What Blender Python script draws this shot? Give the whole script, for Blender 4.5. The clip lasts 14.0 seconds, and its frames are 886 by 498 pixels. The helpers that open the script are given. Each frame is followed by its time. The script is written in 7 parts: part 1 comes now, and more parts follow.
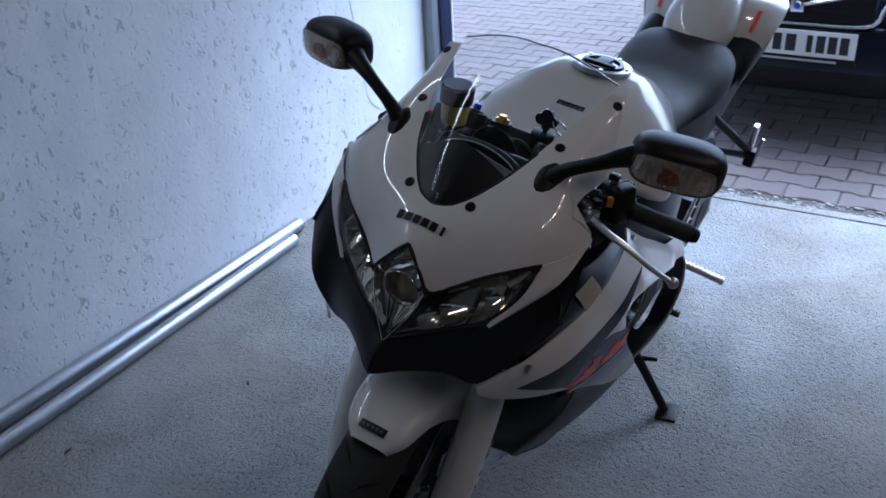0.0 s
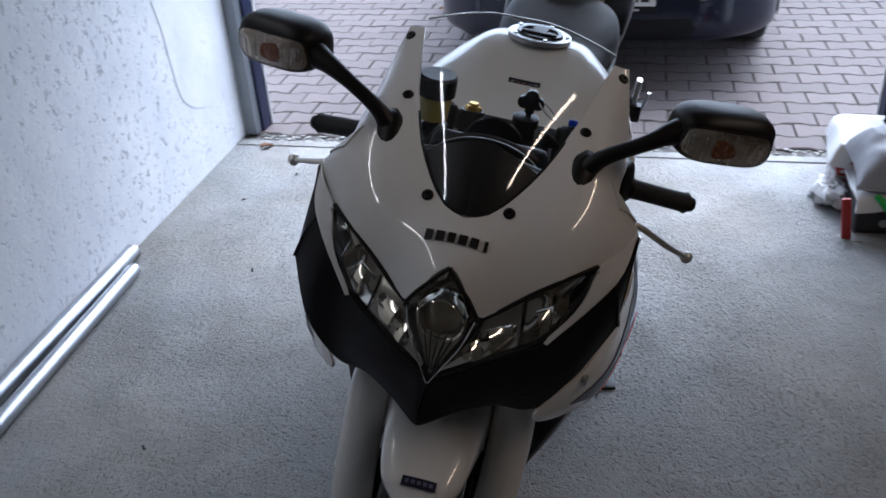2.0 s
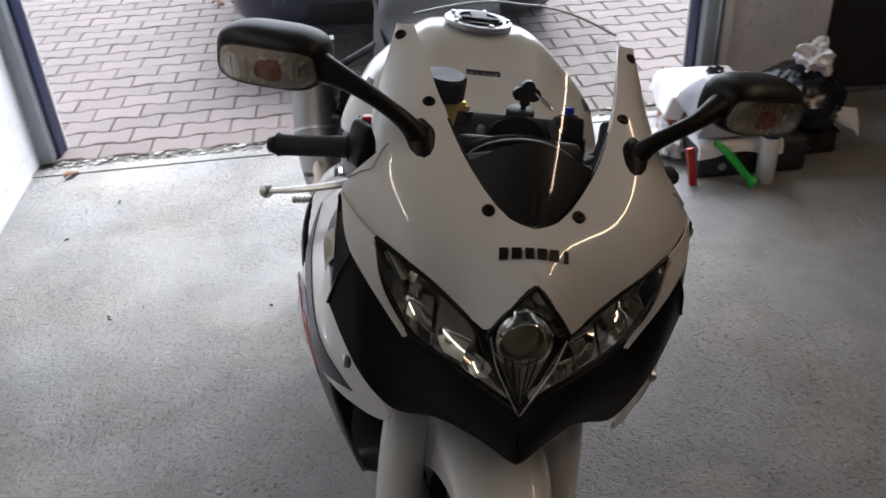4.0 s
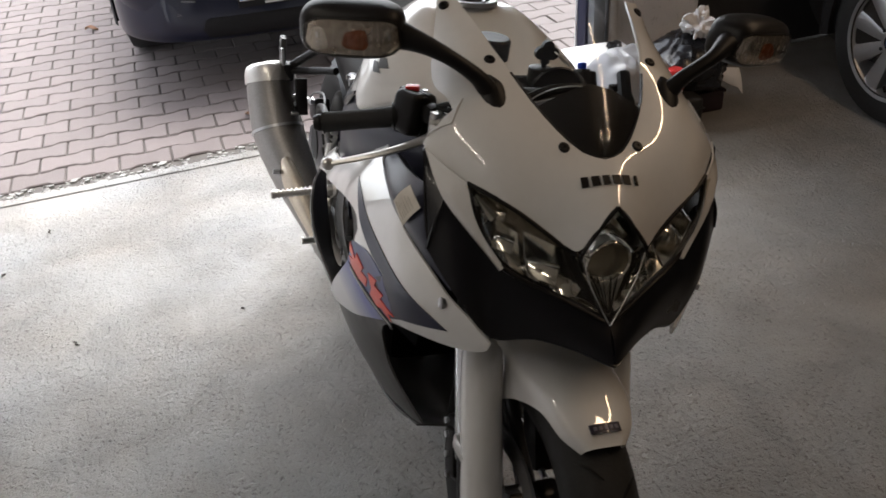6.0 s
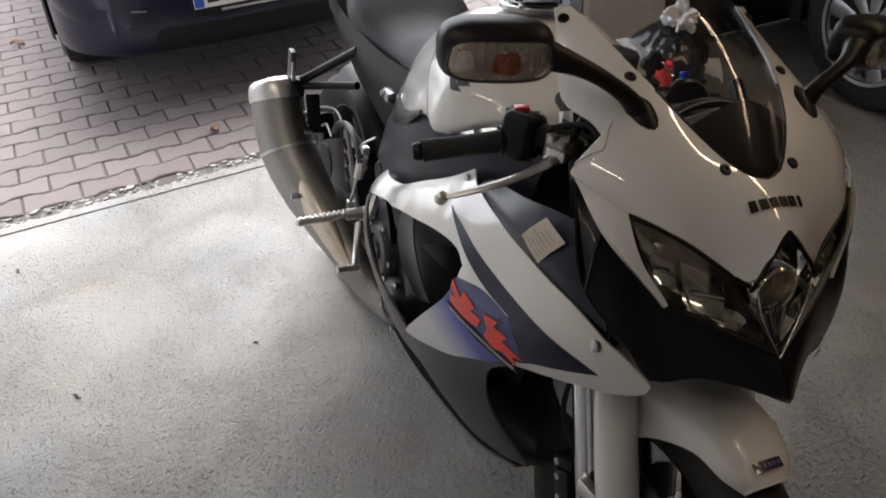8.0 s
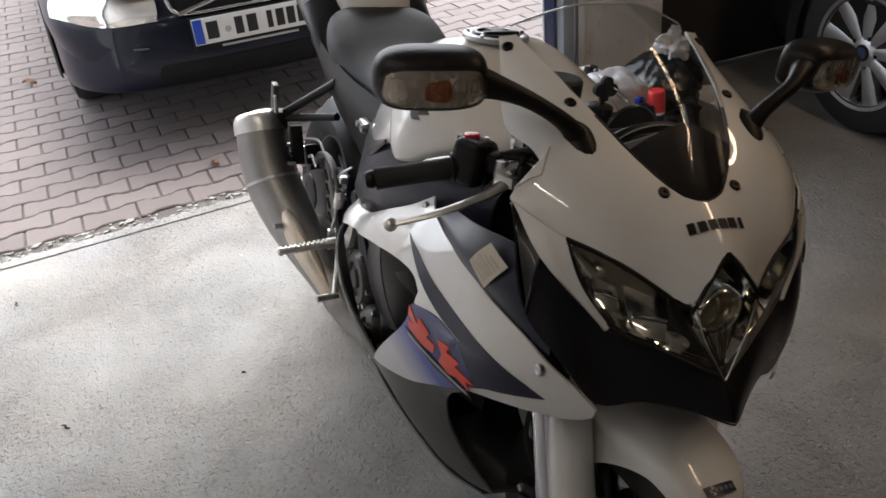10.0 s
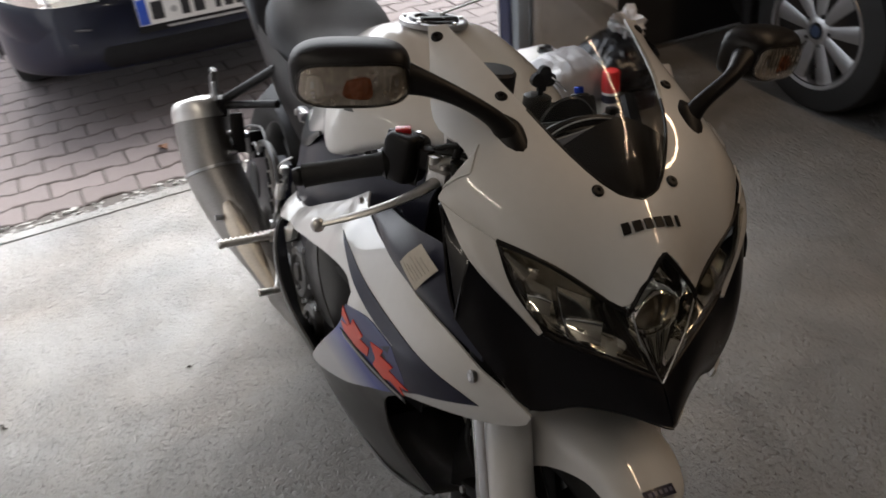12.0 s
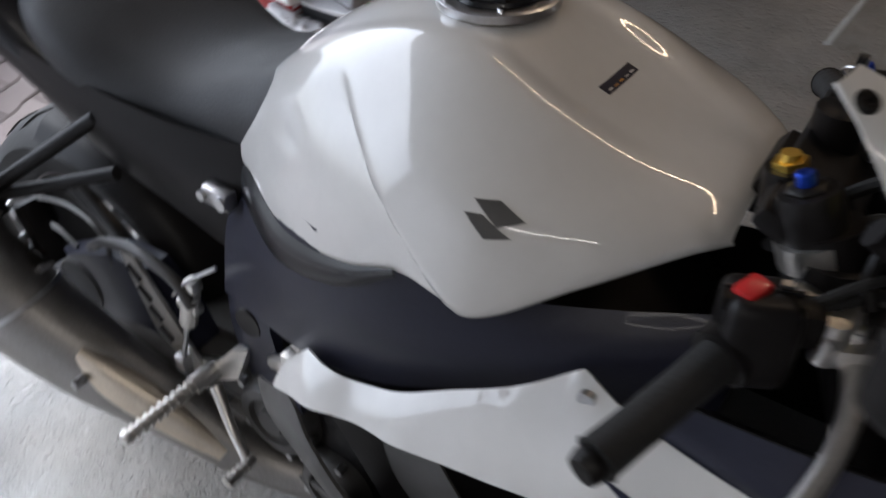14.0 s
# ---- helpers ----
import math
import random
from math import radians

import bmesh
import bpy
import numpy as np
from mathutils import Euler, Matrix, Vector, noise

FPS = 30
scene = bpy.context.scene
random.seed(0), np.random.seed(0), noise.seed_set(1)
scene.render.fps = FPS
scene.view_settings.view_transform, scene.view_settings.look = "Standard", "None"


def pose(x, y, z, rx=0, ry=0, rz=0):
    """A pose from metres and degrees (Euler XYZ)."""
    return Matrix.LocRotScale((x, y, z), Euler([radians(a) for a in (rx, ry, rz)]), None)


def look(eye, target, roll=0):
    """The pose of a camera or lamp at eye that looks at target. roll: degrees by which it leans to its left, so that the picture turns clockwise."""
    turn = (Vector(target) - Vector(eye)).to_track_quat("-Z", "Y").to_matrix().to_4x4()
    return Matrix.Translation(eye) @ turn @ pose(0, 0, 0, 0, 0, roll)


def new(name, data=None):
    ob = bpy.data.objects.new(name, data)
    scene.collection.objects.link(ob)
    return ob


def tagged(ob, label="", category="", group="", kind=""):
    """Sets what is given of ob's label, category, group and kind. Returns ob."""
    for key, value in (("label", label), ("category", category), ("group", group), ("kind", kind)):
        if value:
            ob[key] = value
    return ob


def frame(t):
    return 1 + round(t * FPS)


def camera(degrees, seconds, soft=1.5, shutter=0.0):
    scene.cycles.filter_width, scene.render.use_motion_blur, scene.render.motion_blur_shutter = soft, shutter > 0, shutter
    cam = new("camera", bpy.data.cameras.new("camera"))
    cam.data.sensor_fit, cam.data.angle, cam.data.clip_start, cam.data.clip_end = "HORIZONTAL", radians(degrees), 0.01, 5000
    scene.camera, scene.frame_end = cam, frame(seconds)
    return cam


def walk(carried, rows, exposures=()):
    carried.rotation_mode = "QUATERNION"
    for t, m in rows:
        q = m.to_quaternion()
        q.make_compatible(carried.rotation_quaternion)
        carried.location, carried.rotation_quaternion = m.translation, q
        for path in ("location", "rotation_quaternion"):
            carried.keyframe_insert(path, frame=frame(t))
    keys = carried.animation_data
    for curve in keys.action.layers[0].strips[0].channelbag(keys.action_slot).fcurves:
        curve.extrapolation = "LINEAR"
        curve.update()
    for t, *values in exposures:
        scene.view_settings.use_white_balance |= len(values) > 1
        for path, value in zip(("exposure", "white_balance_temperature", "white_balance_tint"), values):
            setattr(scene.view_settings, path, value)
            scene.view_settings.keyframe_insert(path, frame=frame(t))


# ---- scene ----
cam = camera(54.6, 14.0, soft=1.6, shutter=0.5)
# seconds, eye, target, roll
PATH = [
    (0, (1.244, 0.877, 1.523), (-0.218, -0.112, 0.581), -3.34),
    (0.5, (1.199, 0.787, 1.512), (-0.304, -0.116, 0.549), -4.62),
    (1, (1.158, 0.693, 1.510), (-0.373, -0.124, 0.516), -3.85),
    (1.5, (1.169, 0.575, 1.512), (-0.406, -0.113, 0.488), -3.58),
    (2, (1.222, 0.424, 1.511), (-0.429, -0.042, 0.483), -3.88),
    (2.5, (1.242, 0.333, 1.507), (-0.440, 0.007, 0.476), -3.21),
    (3, (1.180, 0.253, 1.494), (-0.494, 0.016, 0.426), -3.30),
    (3.2, (1.135, 0.213, 1.496), (-0.536, 0.018, 0.413), -3.77),
    (5.3, (1.114, -0.251, 1.521), (-0.520, 0.239, 0.477), -1.59),
    (5.5, (1.147, -0.266, 1.515), (-0.484, 0.213, 0.462), -2.31),
    (6, (1.207, -0.319, 1.510), (-0.418, 0.101, 0.424), -4.35),
    (6.5, (1.138, -0.396, 1.513), (-0.479, 0.109, 0.449), -4.06),
    (7, (1.044, -0.503, 1.513), (-0.499, 0.111, 0.398), -4.18),
    (7.5, (0.984, -0.576, 1.514), (-0.550, 0.026, 0.382), -4.59),
    (8, (0.967, -0.571, 1.518), (-0.579, 0.039, 0.406), -4.21),
    (8.2, (0.969, -0.576, 1.526), (-0.598, 0.050, 0.452), -4.23),
    (10.3, (1.047, -0.450, 1.510), (-0.559, 0.119, 0.462), -5.97),
    (10.5, (1.070, -0.430, 1.513), (-0.540, 0.110, 0.456), -6.23),
    (11, (1.142, -0.385, 1.515), (-0.501, 0.048, 0.461), -6.31),
    (11.5, (1.147, -0.358, 1.509), (-0.482, 0.036, 0.419), -5.18),
    (12, (0.988, -0.406, 1.509), (-0.559, 0.223, 0.407), -5.34),
    (12.5, (0.825, -0.447, 1.498), (-0.575, 0.246, 0.249), -6.88),
    (13, (0.551, -0.422, 1.467), (-0.732, 0.235, 0.080), -9.64),
    (13.5, (0.277, -0.389, 1.461), (-0.865, 0.371, 0.005), -7.93),
    (14, (0.003, -0.425, 1.452), (-0.884, 0.592, -0.024), -8.28),
]
EXPOSURES = [
    (0.0, 1.78, 4620, 10), (1.2, 1.78, 4960, 10), (2.1, 1.77, 5200, 10), (3.0, 1.90, 5480, 10), (5.3, 2.24, 6250, 10), (6.4, 2.14, 6300, 10),
    (8.0, 2.05, 6300, 10), (12.0, 2.05, 6300, 10), (12.6, 2.22, 6300, 10), (13.2, 2.22, 6200, 10), (14.0, 1.92, 5800, 10),
]
walk(cam, [(t, look(eye, target, roll)) for t, eye, target, roll in PATH], EXPOSURES)

# ---- daylight ----
world = bpy.data.worlds.new("overcast_sky")
scene.world = world
world.use_nodes = True
wn = world.node_tree
sky = wn.nodes.new("ShaderNodeTexSky")
sky.sky_type, sky.sun_disc = "NISHITA", False
sky.sun_elevation, sky.sun_rotation = radians(58), radians(290)
sky.air_density, sky.dust_density = 1.0, 4.0
grey = wn.nodes.new("ShaderNodeHueSaturation")  # cloud cover takes most of the blue out
grey.inputs["Saturation"].default_value = 0.25
wn.links.new(sky.outputs[0], grey.inputs["Color"])
wn.links.new(grey.outputs[0], wn.nodes["Background"].inputs[0])
wn.nodes["Background"].inputs[1].default_value = 0.178

sun = new("sun", bpy.data.lights.new("sun", "SUN"))
sun.data.energy, sun.data.angle, sun.data.color = 1.05, radians(45), (1.0, 0.96, 0.9)
sun.matrix_world = look((-6.2, 2.2, 10.6), (0, 0, 0))

for tube_x, tube_y, tube_watts, tube_wide, tube_tint in ((0.25, 1.88, 3.6, 0.060, (1.0, 0.70, 0.44)), (0.4, -0.95, 1.9, 0.034, (1.0, 0.88, 0.73))):
    tube_light = new("ceiling_tube_light", bpy.data.lights.new("ceiling_tube_light", "AREA"))
    tube_light.data.shape, tube_light.data.size, tube_light.data.size_y = "RECTANGLE", 2.1, tube_wide
    tube_light.data.energy, tube_light.data.color = tube_watts, tube_tint
    tube_light.matrix_world = pose(tube_x, tube_y, 2.405)


# ---- materials ----
def material(name, colour, rough=0.5, metal=0.0, coat=0.0, vary=0.12, scale=8.0, fine=120.0, bump=0.0, spec=0.5, random_piece=0.0):
    """Principled surface with a coarse and a fine change of tone, uneven gloss and a fine relief."""
    m = bpy.data.materials.new(name)
    m.use_nodes = True
    nt = m.node_tree
    b = nt.nodes["Principled BSDF"]
    b.inputs["Metallic"].default_value = metal
    b.inputs["Coat Weight"].default_value = coat
    b.inputs["Coat Roughness"].default_value = 0.025
    b.inputs["Specular IOR Level"].default_value = spec
    co = nt.nodes.new("ShaderNodeTexCoord")
    n1, n2 = nt.nodes.new("ShaderNodeTexNoise"), nt.nodes.new("ShaderNodeTexNoise")
    for n, s in ((n1, scale), (n2, fine)):
        n.inputs["Scale"].default_value, n.inputs["Detail"].default_value = s, 4.0
        nt.links.new(co.outputs["Object"], n.inputs["Vector"])
    add = nt.nodes.new("ShaderNodeMath")
    add.operation = "ADD"
    nt.links.new(n1.outputs[0], add.inputs[0])
    nt.links.new(n2.outputs[0], add.inputs[1])
    src = add.outputs[0]
    if random_piece:
        info = nt.nodes.new("ShaderNodeObjectInfo")
        geo = nt.nodes.new("ShaderNodeNewGeometry")
        both = nt.nodes.new("ShaderNodeMath")
        both.operation = "ADD"
        nt.links.new(info.outputs["Random"], both.inputs[0])
        nt.links.new(geo.outputs["Random Per Island"], both.inputs[1])
        wrap = nt.nodes.new("ShaderNodeMath")
        wrap.operation = "FRACT"
        nt.links.new(both.outputs[0], wrap.inputs[0])
        mul = nt.nodes.new("ShaderNodeMath")
        mul.operation = "MULTIPLY_ADD"
        nt.links.new(wrap.outputs[0], mul.inputs[0])
        mul.inputs[1].default_value = random_piece
        nt.links.new(add.outputs[0], mul.inputs[2])
        src = mul.outputs[0]
    ramp = nt.nodes.new("ShaderNodeMapRange")
    ramp.inputs[1].default_value, ramp.inputs[2].default_value = 0.6, 1.4 + random_piece
    ramp.inputs[3].default_value, ramp.inputs[4].default_value = 1.0 - vary, 1.0 + vary
    nt.links.new(src, ramp.inputs[0])
    mix = nt.nodes.new("ShaderNodeVectorMath")
    mix.operation = "SCALE"
    mix.inputs[0].default_value = colour
    nt.links.new(ramp.outputs[0], mix.inputs["Scale"])
    nt.links.new(mix.outputs[0], b.inputs["Base Color"])
    rr = nt.nodes.new("ShaderNodeMapRange")
    rr.inputs[3].default_value, rr.inputs[4].default_value = max(rough - 0.08, 0.02), min(rough + 0.1, 1.0)
    nt.links.new(n1.outputs[0], rr.inputs[0])
    nt.links.new(rr.outputs[0], b.inputs["Roughness"])
    if bump:
        bp = nt.nodes.new("ShaderNodeBump")
        bp.inputs["Strength"].default_value, bp.inputs["Distance"].default_value = bump, 0.004
        nt.links.new(n2.outputs[0], bp.inputs["Height"])
        nt.links.new(bp.outputs[0], b.inputs["Normal"])
    return m


def glass_material(name, colour=(1, 1, 1), rough=0.0, ior=1.45):
    """Thin clear sheet: straight through, with a gloss that grows towards grazing."""
    m = bpy.data.materials.new(name)
    m.use_nodes = True
    nt = m.node_tree
    nt.nodes.remove(nt.nodes["Principled BSDF"])
    clear, gloss, edge, mix = (nt.nodes.new("ShaderNodeBsdfTransparent"), nt.nodes.new("ShaderNodeBsdfGlossy"),
                               nt.nodes.new("ShaderNodeLayerWeight"), nt.nodes.new("ShaderNodeMixShader"))
    clear.inputs["Color"].default_value = (*colour, 1)
    gloss.inputs["Roughness"].default_value = rough
    steep, amount = nt.nodes.new("ShaderNodeMath"), nt.nodes.new("ShaderNodeMath")
    steep.operation, amount.operation = "POWER", "MULTIPLY_ADD"
    steep.inputs[1].default_value = 5.0
    amount.inputs[1].default_value, amount.inputs[2].default_value = 0.85, ((ior - 1) / (ior + 1)) ** 2
    nt.links.new(edge.outputs["Facing"], steep.inputs[0])
    nt.links.new(steep.outputs[0], amount.inputs[0])
    nt.links.new(amount.outputs[0], mix.inputs[0])
    nt.links.new(clear.outputs[0], mix.inputs[1])
    nt.links.new(gloss.outputs[0], mix.inputs[2])
    nt.links.new(mix.outputs[0], nt.nodes["Material Output"].inputs["Surface"])
    return m


def node_kit(nt, mapping=(1, 1, 1), turn=(0, 0, 0)):
    """Small makers for noise, range and product nodes on one tree, in object space."""
    co, mp = nt.nodes.new("ShaderNodeTexCoord"), nt.nodes.new("ShaderNodeMapping")
    mp.inputs["Scale"].default_value = mapping
    mp.inputs["Rotation"].default_value = turn
    nt.links.new(co.outputs["Object"], mp.inputs[0])

    def noise_node(scale, detail, rough=0.5, warp=0.0):
        n = nt.nodes.new("ShaderNodeTexNoise")
        n.inputs["Scale"].default_value, n.inputs["Detail"].default_value, n.inputs["Roughness"].default_value = scale, detail, rough
        n.inputs["Distortion"].default_value = warp
        nt.links.new(mp.outputs[0], n.inputs["Vector"])
        return n.outputs[0]

    def remap(src, a, c, d, e):
        r = nt.nodes.new("ShaderNodeMapRange")
        for k, val in zip((1, 2, 3, 4), (a, c, d, e)):
            r.inputs[k].default_value = val
        nt.links.new(src, r.inputs[0])
        return r.outputs[0]

    def maths(op, a, c):
        n = nt.nodes.new("ShaderNodeMath")
        n.operation = op
        for k, v in enumerate((a, c)):
            if isinstance(v, (int, float)):
                n.inputs[k].default_value = v
            else:
                nt.links.new(v, n.inputs[k])
        return n.outputs[0]

    def blend(f, a, c):
        n = nt.nodes.new("ShaderNodeMix")
        n.data_type = "RGBA"
        nt.links.new(f, n.inputs[0])
        for k, v in ((6, a), (7, c)):
            if isinstance(v, tuple):
                n.inputs[k].default_value = (*v, 1)
            else:
                nt.links.new(v, n.inputs[k])
        return n.outputs[2]

    def scaled(colour, f):
        n = nt.nodes.new("ShaderNodeVectorMath")
        n.operation = "SCALE"
        nt.links.new(colour, n.inputs[0])
        nt.links.new(f, n.inputs["Scale"])
        return n.outputs[0]

    def bumped(height, strength, distance):
        n = nt.nodes.new("ShaderNodeBump")
        n.inputs["Strength"].default_value, n.inputs["Distance"].default_value = strength, distance
        nt.links.new(height, n.inputs["Height"])
        return n.outputs[0]

    return noise_node, remap, maths, blend, scaled, bumped


def concrete_material():
    """Floated concrete floor: cloudy tone, closed and slightly shiny in places, grainy in others with pits whose shade
    is partly painted.
    """
    m = bpy.data.materials.new("concrete")
    m.use_nodes = True
    nt = m.node_tree
    b = nt.nodes["Principled BSDF"]
    noise_node, remap, maths, blend, scaled, bumped = node_kit(nt)
    broad, cloud, wash = noise_node(0.75, 3), noise_node(3.1, 6, 0.62, 0.6), noise_node(1.6, 4, 0.55)
    pebble, sand, area = noise_node(88, 2, 0.5), noise_node(190, 3, 0.6), noise_node(1.25, 5, 0.6)
    grainy = remap(area, 0.36, 0.62, 0.22, 1.0)
    pits = remap(pebble, 0.29, 0.40, 0.0, 1.0)
    # shade inside the pits, put into the base colour on top of the relief
    pit_shade = maths("SUBTRACT", 1.0, maths("MULTIPLY", maths("SUBTRACT", 1.0, pits), maths("MULTIPLY", grainy, 0.30)))
    fleck = remap(noise_node(40, 2, 0.5), 0.70, 0.74, 1.0, 1.22)      # pale stone flecks
    crumb = remap(noise_node(17, 3, 0.55), 0.245, 0.275, 0.55, 1.0)   # stray dark crumbs
    tone = maths("MULTIPLY", remap(cloud, 0.30, 0.70, 0.74, 1.20), remap(broad, 0.35, 0.65, 0.86, 1.10))
    tone = maths("MULTIPLY", maths("MULTIPLY", tone, pit_shade), maths("MULTIPLY", fleck, crumb))
    tone = maths("MULTIPLY", tone, remap(sand, 0.3, 0.7, 0.90, 1.10))
    colour = blend(remap(wash, 0.36, 0.64, 0.0, 1.0), (0.262, 0.244, 0.223), (0.236, 0.238, 0.238))
    nt.links.new(scaled(colour, tone), b.inputs["Base Color"])
    height = maths("ADD", maths("MULTIPLY", remap(pebble, 0.28, 0.46, 0.0, 1.0), grainy), maths("MULTIPLY", sand, 0.32))
    height = maths("ADD", height, maths("MULTIPLY", maths("MULTIPLY", noise_node(46, 6, 0.72), 2.2), grainy))
    height = maths("ADD", height, maths("MULTIPLY", cloud, 0.6))
    nt.links.new(bumped(height, 1.0, 0.0068), b.inputs["Normal"])
    nt.links.new(maths("ADD", remap(area, 0.34, 0.60, 0.58, 0.80), remap(cloud, 0.3, 0.7, -0.06, 0.06)), b.inputs["Roughness"])
    return m


def plaster_material(name="plaster", closed=0.0):
    """White rough-cast plaster: scattered dents and dashes where the float tore it, soft grey mottling; closed smooths it."""
    m = bpy.data.materials.new(name)
    m.use_nodes = True
    nt = m.node_tree
    b = nt.nodes["Principled BSDF"]
    b.inputs["Roughness"].default_value = 0.85
    noise_node, remap, maths, blend, scaled, bumped = node_kit(nt, (1, 1, 0.72), (0, 0.3, 0))
    stain, mottle, grain = noise_node(1.3, 4, 0.6), noise_node(6.0, 5, 0.6), noise_node(75, 4, 0.6)
    where = remap(noise_node(2.6, 3, 0.55), 0.40, 0.60, 0.0, 1.0)
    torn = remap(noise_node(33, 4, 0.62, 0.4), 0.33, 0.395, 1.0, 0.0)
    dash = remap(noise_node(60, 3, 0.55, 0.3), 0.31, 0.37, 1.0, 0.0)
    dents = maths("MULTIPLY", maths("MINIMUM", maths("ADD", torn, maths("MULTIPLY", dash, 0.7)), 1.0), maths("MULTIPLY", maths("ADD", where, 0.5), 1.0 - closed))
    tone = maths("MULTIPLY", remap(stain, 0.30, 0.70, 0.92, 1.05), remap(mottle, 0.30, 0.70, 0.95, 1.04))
    # the dents are also darker in the base colour, down to 0.72
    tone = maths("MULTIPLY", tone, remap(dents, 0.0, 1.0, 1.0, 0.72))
    colour = blend(remap(mottle, 0.35, 0.65, 0.0, 1.0), (0.72, 0.73, 0.76), (0.75, 0.75, 0.76))
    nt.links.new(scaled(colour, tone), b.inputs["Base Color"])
    height = maths("SUBTRACT", maths("MULTIPLY", grain, 0.34 - 0.2 * closed), dents)
    height = maths("ADD", height, maths("MULTIPLY", mottle, 1.2))
    nt.links.new(bumped(height, 0.7, 0.0045), b.inputs["Normal"])
    return m


def fade_material():
    """Blue paint that fades in fine dots to white towards the rear and the lower edge."""
    m = material("blue_fade", (0.03, 0.06, 0.28), 0.3, 0, 0.25, 0.1)
    nt = m.node_tree
    b = nt.nodes["Principled BSDF"]
    co, dot = nt.nodes.new("ShaderNodeTexCoord"), nt.nodes.new("ShaderNodeVectorMath")
    dot.operation = "DOT_PRODUCT"
    nt.links.new(co.outputs["Object"], dot.inputs[0])
    dot.inputs[1].default_value = (0.45, 0, 0.9)
    r = nt.nodes.new("ShaderNodeMapRange")
    r.inputs[1].default_value, r.inputs[2].default_value = 0.45, 0.60
    nt.links.new(dot.outputs["Value"], r.inputs[0])
    ramp = nt.nodes.new("ShaderNodeValToRGB")
    ramp.color_ramp.elements[0].color = (0.6, 0.6, 0.62, 1)
    ramp.color_ramp.elements[1].color = (0.012, 0.022, 0.13, 1)
    e = ramp.color_ramp.elements.new(0.55)
    e.color = (0.018, 0.045, 0.34, 1)
    nt.links.new(r.outputs[0], ramp.inputs[0])
    nt.links.new(ramp.outputs[0], b.inputs["Base Color"])
    return m


# for walls and ceiling out of view; grey chosen to hold down bounced light
DULL = material("dull_unseen_wall", (0.40, 0.393, 0.38), 0.9, 0, 0, 0.12, 2, 40, 0.3)
CONCRETE, PLASTER, FADE = concrete_material(), plaster_material(), fade_material()
SMOOTH_PLASTER = plaster_material("smooth_plaster", 0.85)
WHITE = material("white_lacquer", (0.68, 0.67, 0.65), 0.30, 0, 1.0, 0.03, 5, 60, 0, 0.2)
BLACK_GLOSS = material("black_lacquer", (0.007, 0.007, 0.009), 0.30, 0, 0.12, 0.2, 6, 90, 0, 0.3)
BLACK_SATIN = material("black_satin_plastic", (0.009, 0.008, 0.008), 0.40, 0, 0, 0.2, 10, 200, 0.05, 0.20)
NAVY = material("navy_decal", (0.010, 0.011, 0.032), 0.35, 0, 0.2, 0.15, 8, 120, 0, 0.3)
RED = material("red_decal", (0.72, 0.045, 0.012), 0.35, 0, 0.15, 0.08)
SILVER_INK = material("silver_decal", (0.42, 0.42, 0.42), 0.35, 0.4, 0, 0.1)
STICKER_INK = material("pale_blue_ink", (0.10, 0.10, 0.16), 0.4, 0, 0, 0.2)
GREY_PANEL = material("dark_grey_panel", (0.052, 0.050, 0.048), 0.45, 0, 0.1, 0.15, 9, 150)
SLATE = material("slate_blue_plastic", (0.018, 0.019, 0.033), 0.38, 0, 0.03, 0.15, 9, 200, 0.03, 0.3)
RUBBER = material("rubber", (0.012, 0.012, 0.012), 0.75, 0, 0, 0.25, 14, 150, 0.25)
RIM_BLACK = material("rim_black", (0.015, 0.015, 0.016), 0.35, 0.2, 0.2, 0.2)
STEEL = material("steel", (0.55, 0.55, 0.56), 0.3, 1, 0, 0.15, 20, 200)
CHROME = material("chrome", (0.75, 0.75, 0.76), 0.1, 1, 0, 0.05)
ALU = material("cast_aluminium", (0.68, 0.66, 0.63), 0.34, 1, 0, 0.12, 20, 220, 0.08)
GALV = material("galvanised_tube", (0.50, 0.52, 0.55), 0.36, 1, 0, 0.14, 9, 120, 0.06)
MUFFLER = material("muffler_steel", (0.31, 0.295, 0.28), 0.46, 1, 0, 0.15, 12, 200)
TITAN = material("heat_shield", (0.64, 0.56, 0.45), 0.42, 1, 0, 0.12, 12, 200)
GOLD = material("gold_anodised", (0.75, 0.50, 0.10), 0.3, 0.9, 0, 0.1)
BLUE_ANO = material("blue_anodised", (0.02, 0.06, 0.45), 0.3, 0.8, 0, 0.1)
AMBER = material("amber_bulb", (0.17, 0.050, 0.018), 0.25, 0, 0.6, 0.6, 120, 300)
REFLECTOR = material("reflector", (0.85, 0.83, 0.78), 0.08, 1, 0, 0.1, 30, 80)
INDICATOR_GREY = material("indicator_reflector", (0.62, 0.58, 0.53), 0.24, 0.85, 0, 0.3, 60, 200)
LAMP_DARK = material("lamp_reflector_smoked", (0.46, 0.41, 0.34), 0.16, 0.9, 0, 0.25, 40, 90)
SEAT = material("seat_vinyl", (0.020, 0.021, 0.024), 0.55, 0, 0, 0.2, 20, 320, 0.2)
YELLOW = material("brake_fluid_pot", (0.55, 0.45, 0.10), 0.35, 0, 0.2, 0.1)
RED_KNOB = material("red_switch", (0.55, 0.02, 0.02), 0.35, 0, 0.2, 0.1)
ORANGE_KNOB = material("amber_switch", (0.70, 0.33, 0.03), 0.35, 0, 0.2, 0.1)
PAPER = material("label_paper", (0.50, 0.45, 0.37), 0.6, 0, 0, 0.12, 25, 90)
PAPER_INK = material("label_ink", (0.46, 0.42, 0.35), 0.7, 0, 0, 0.2)
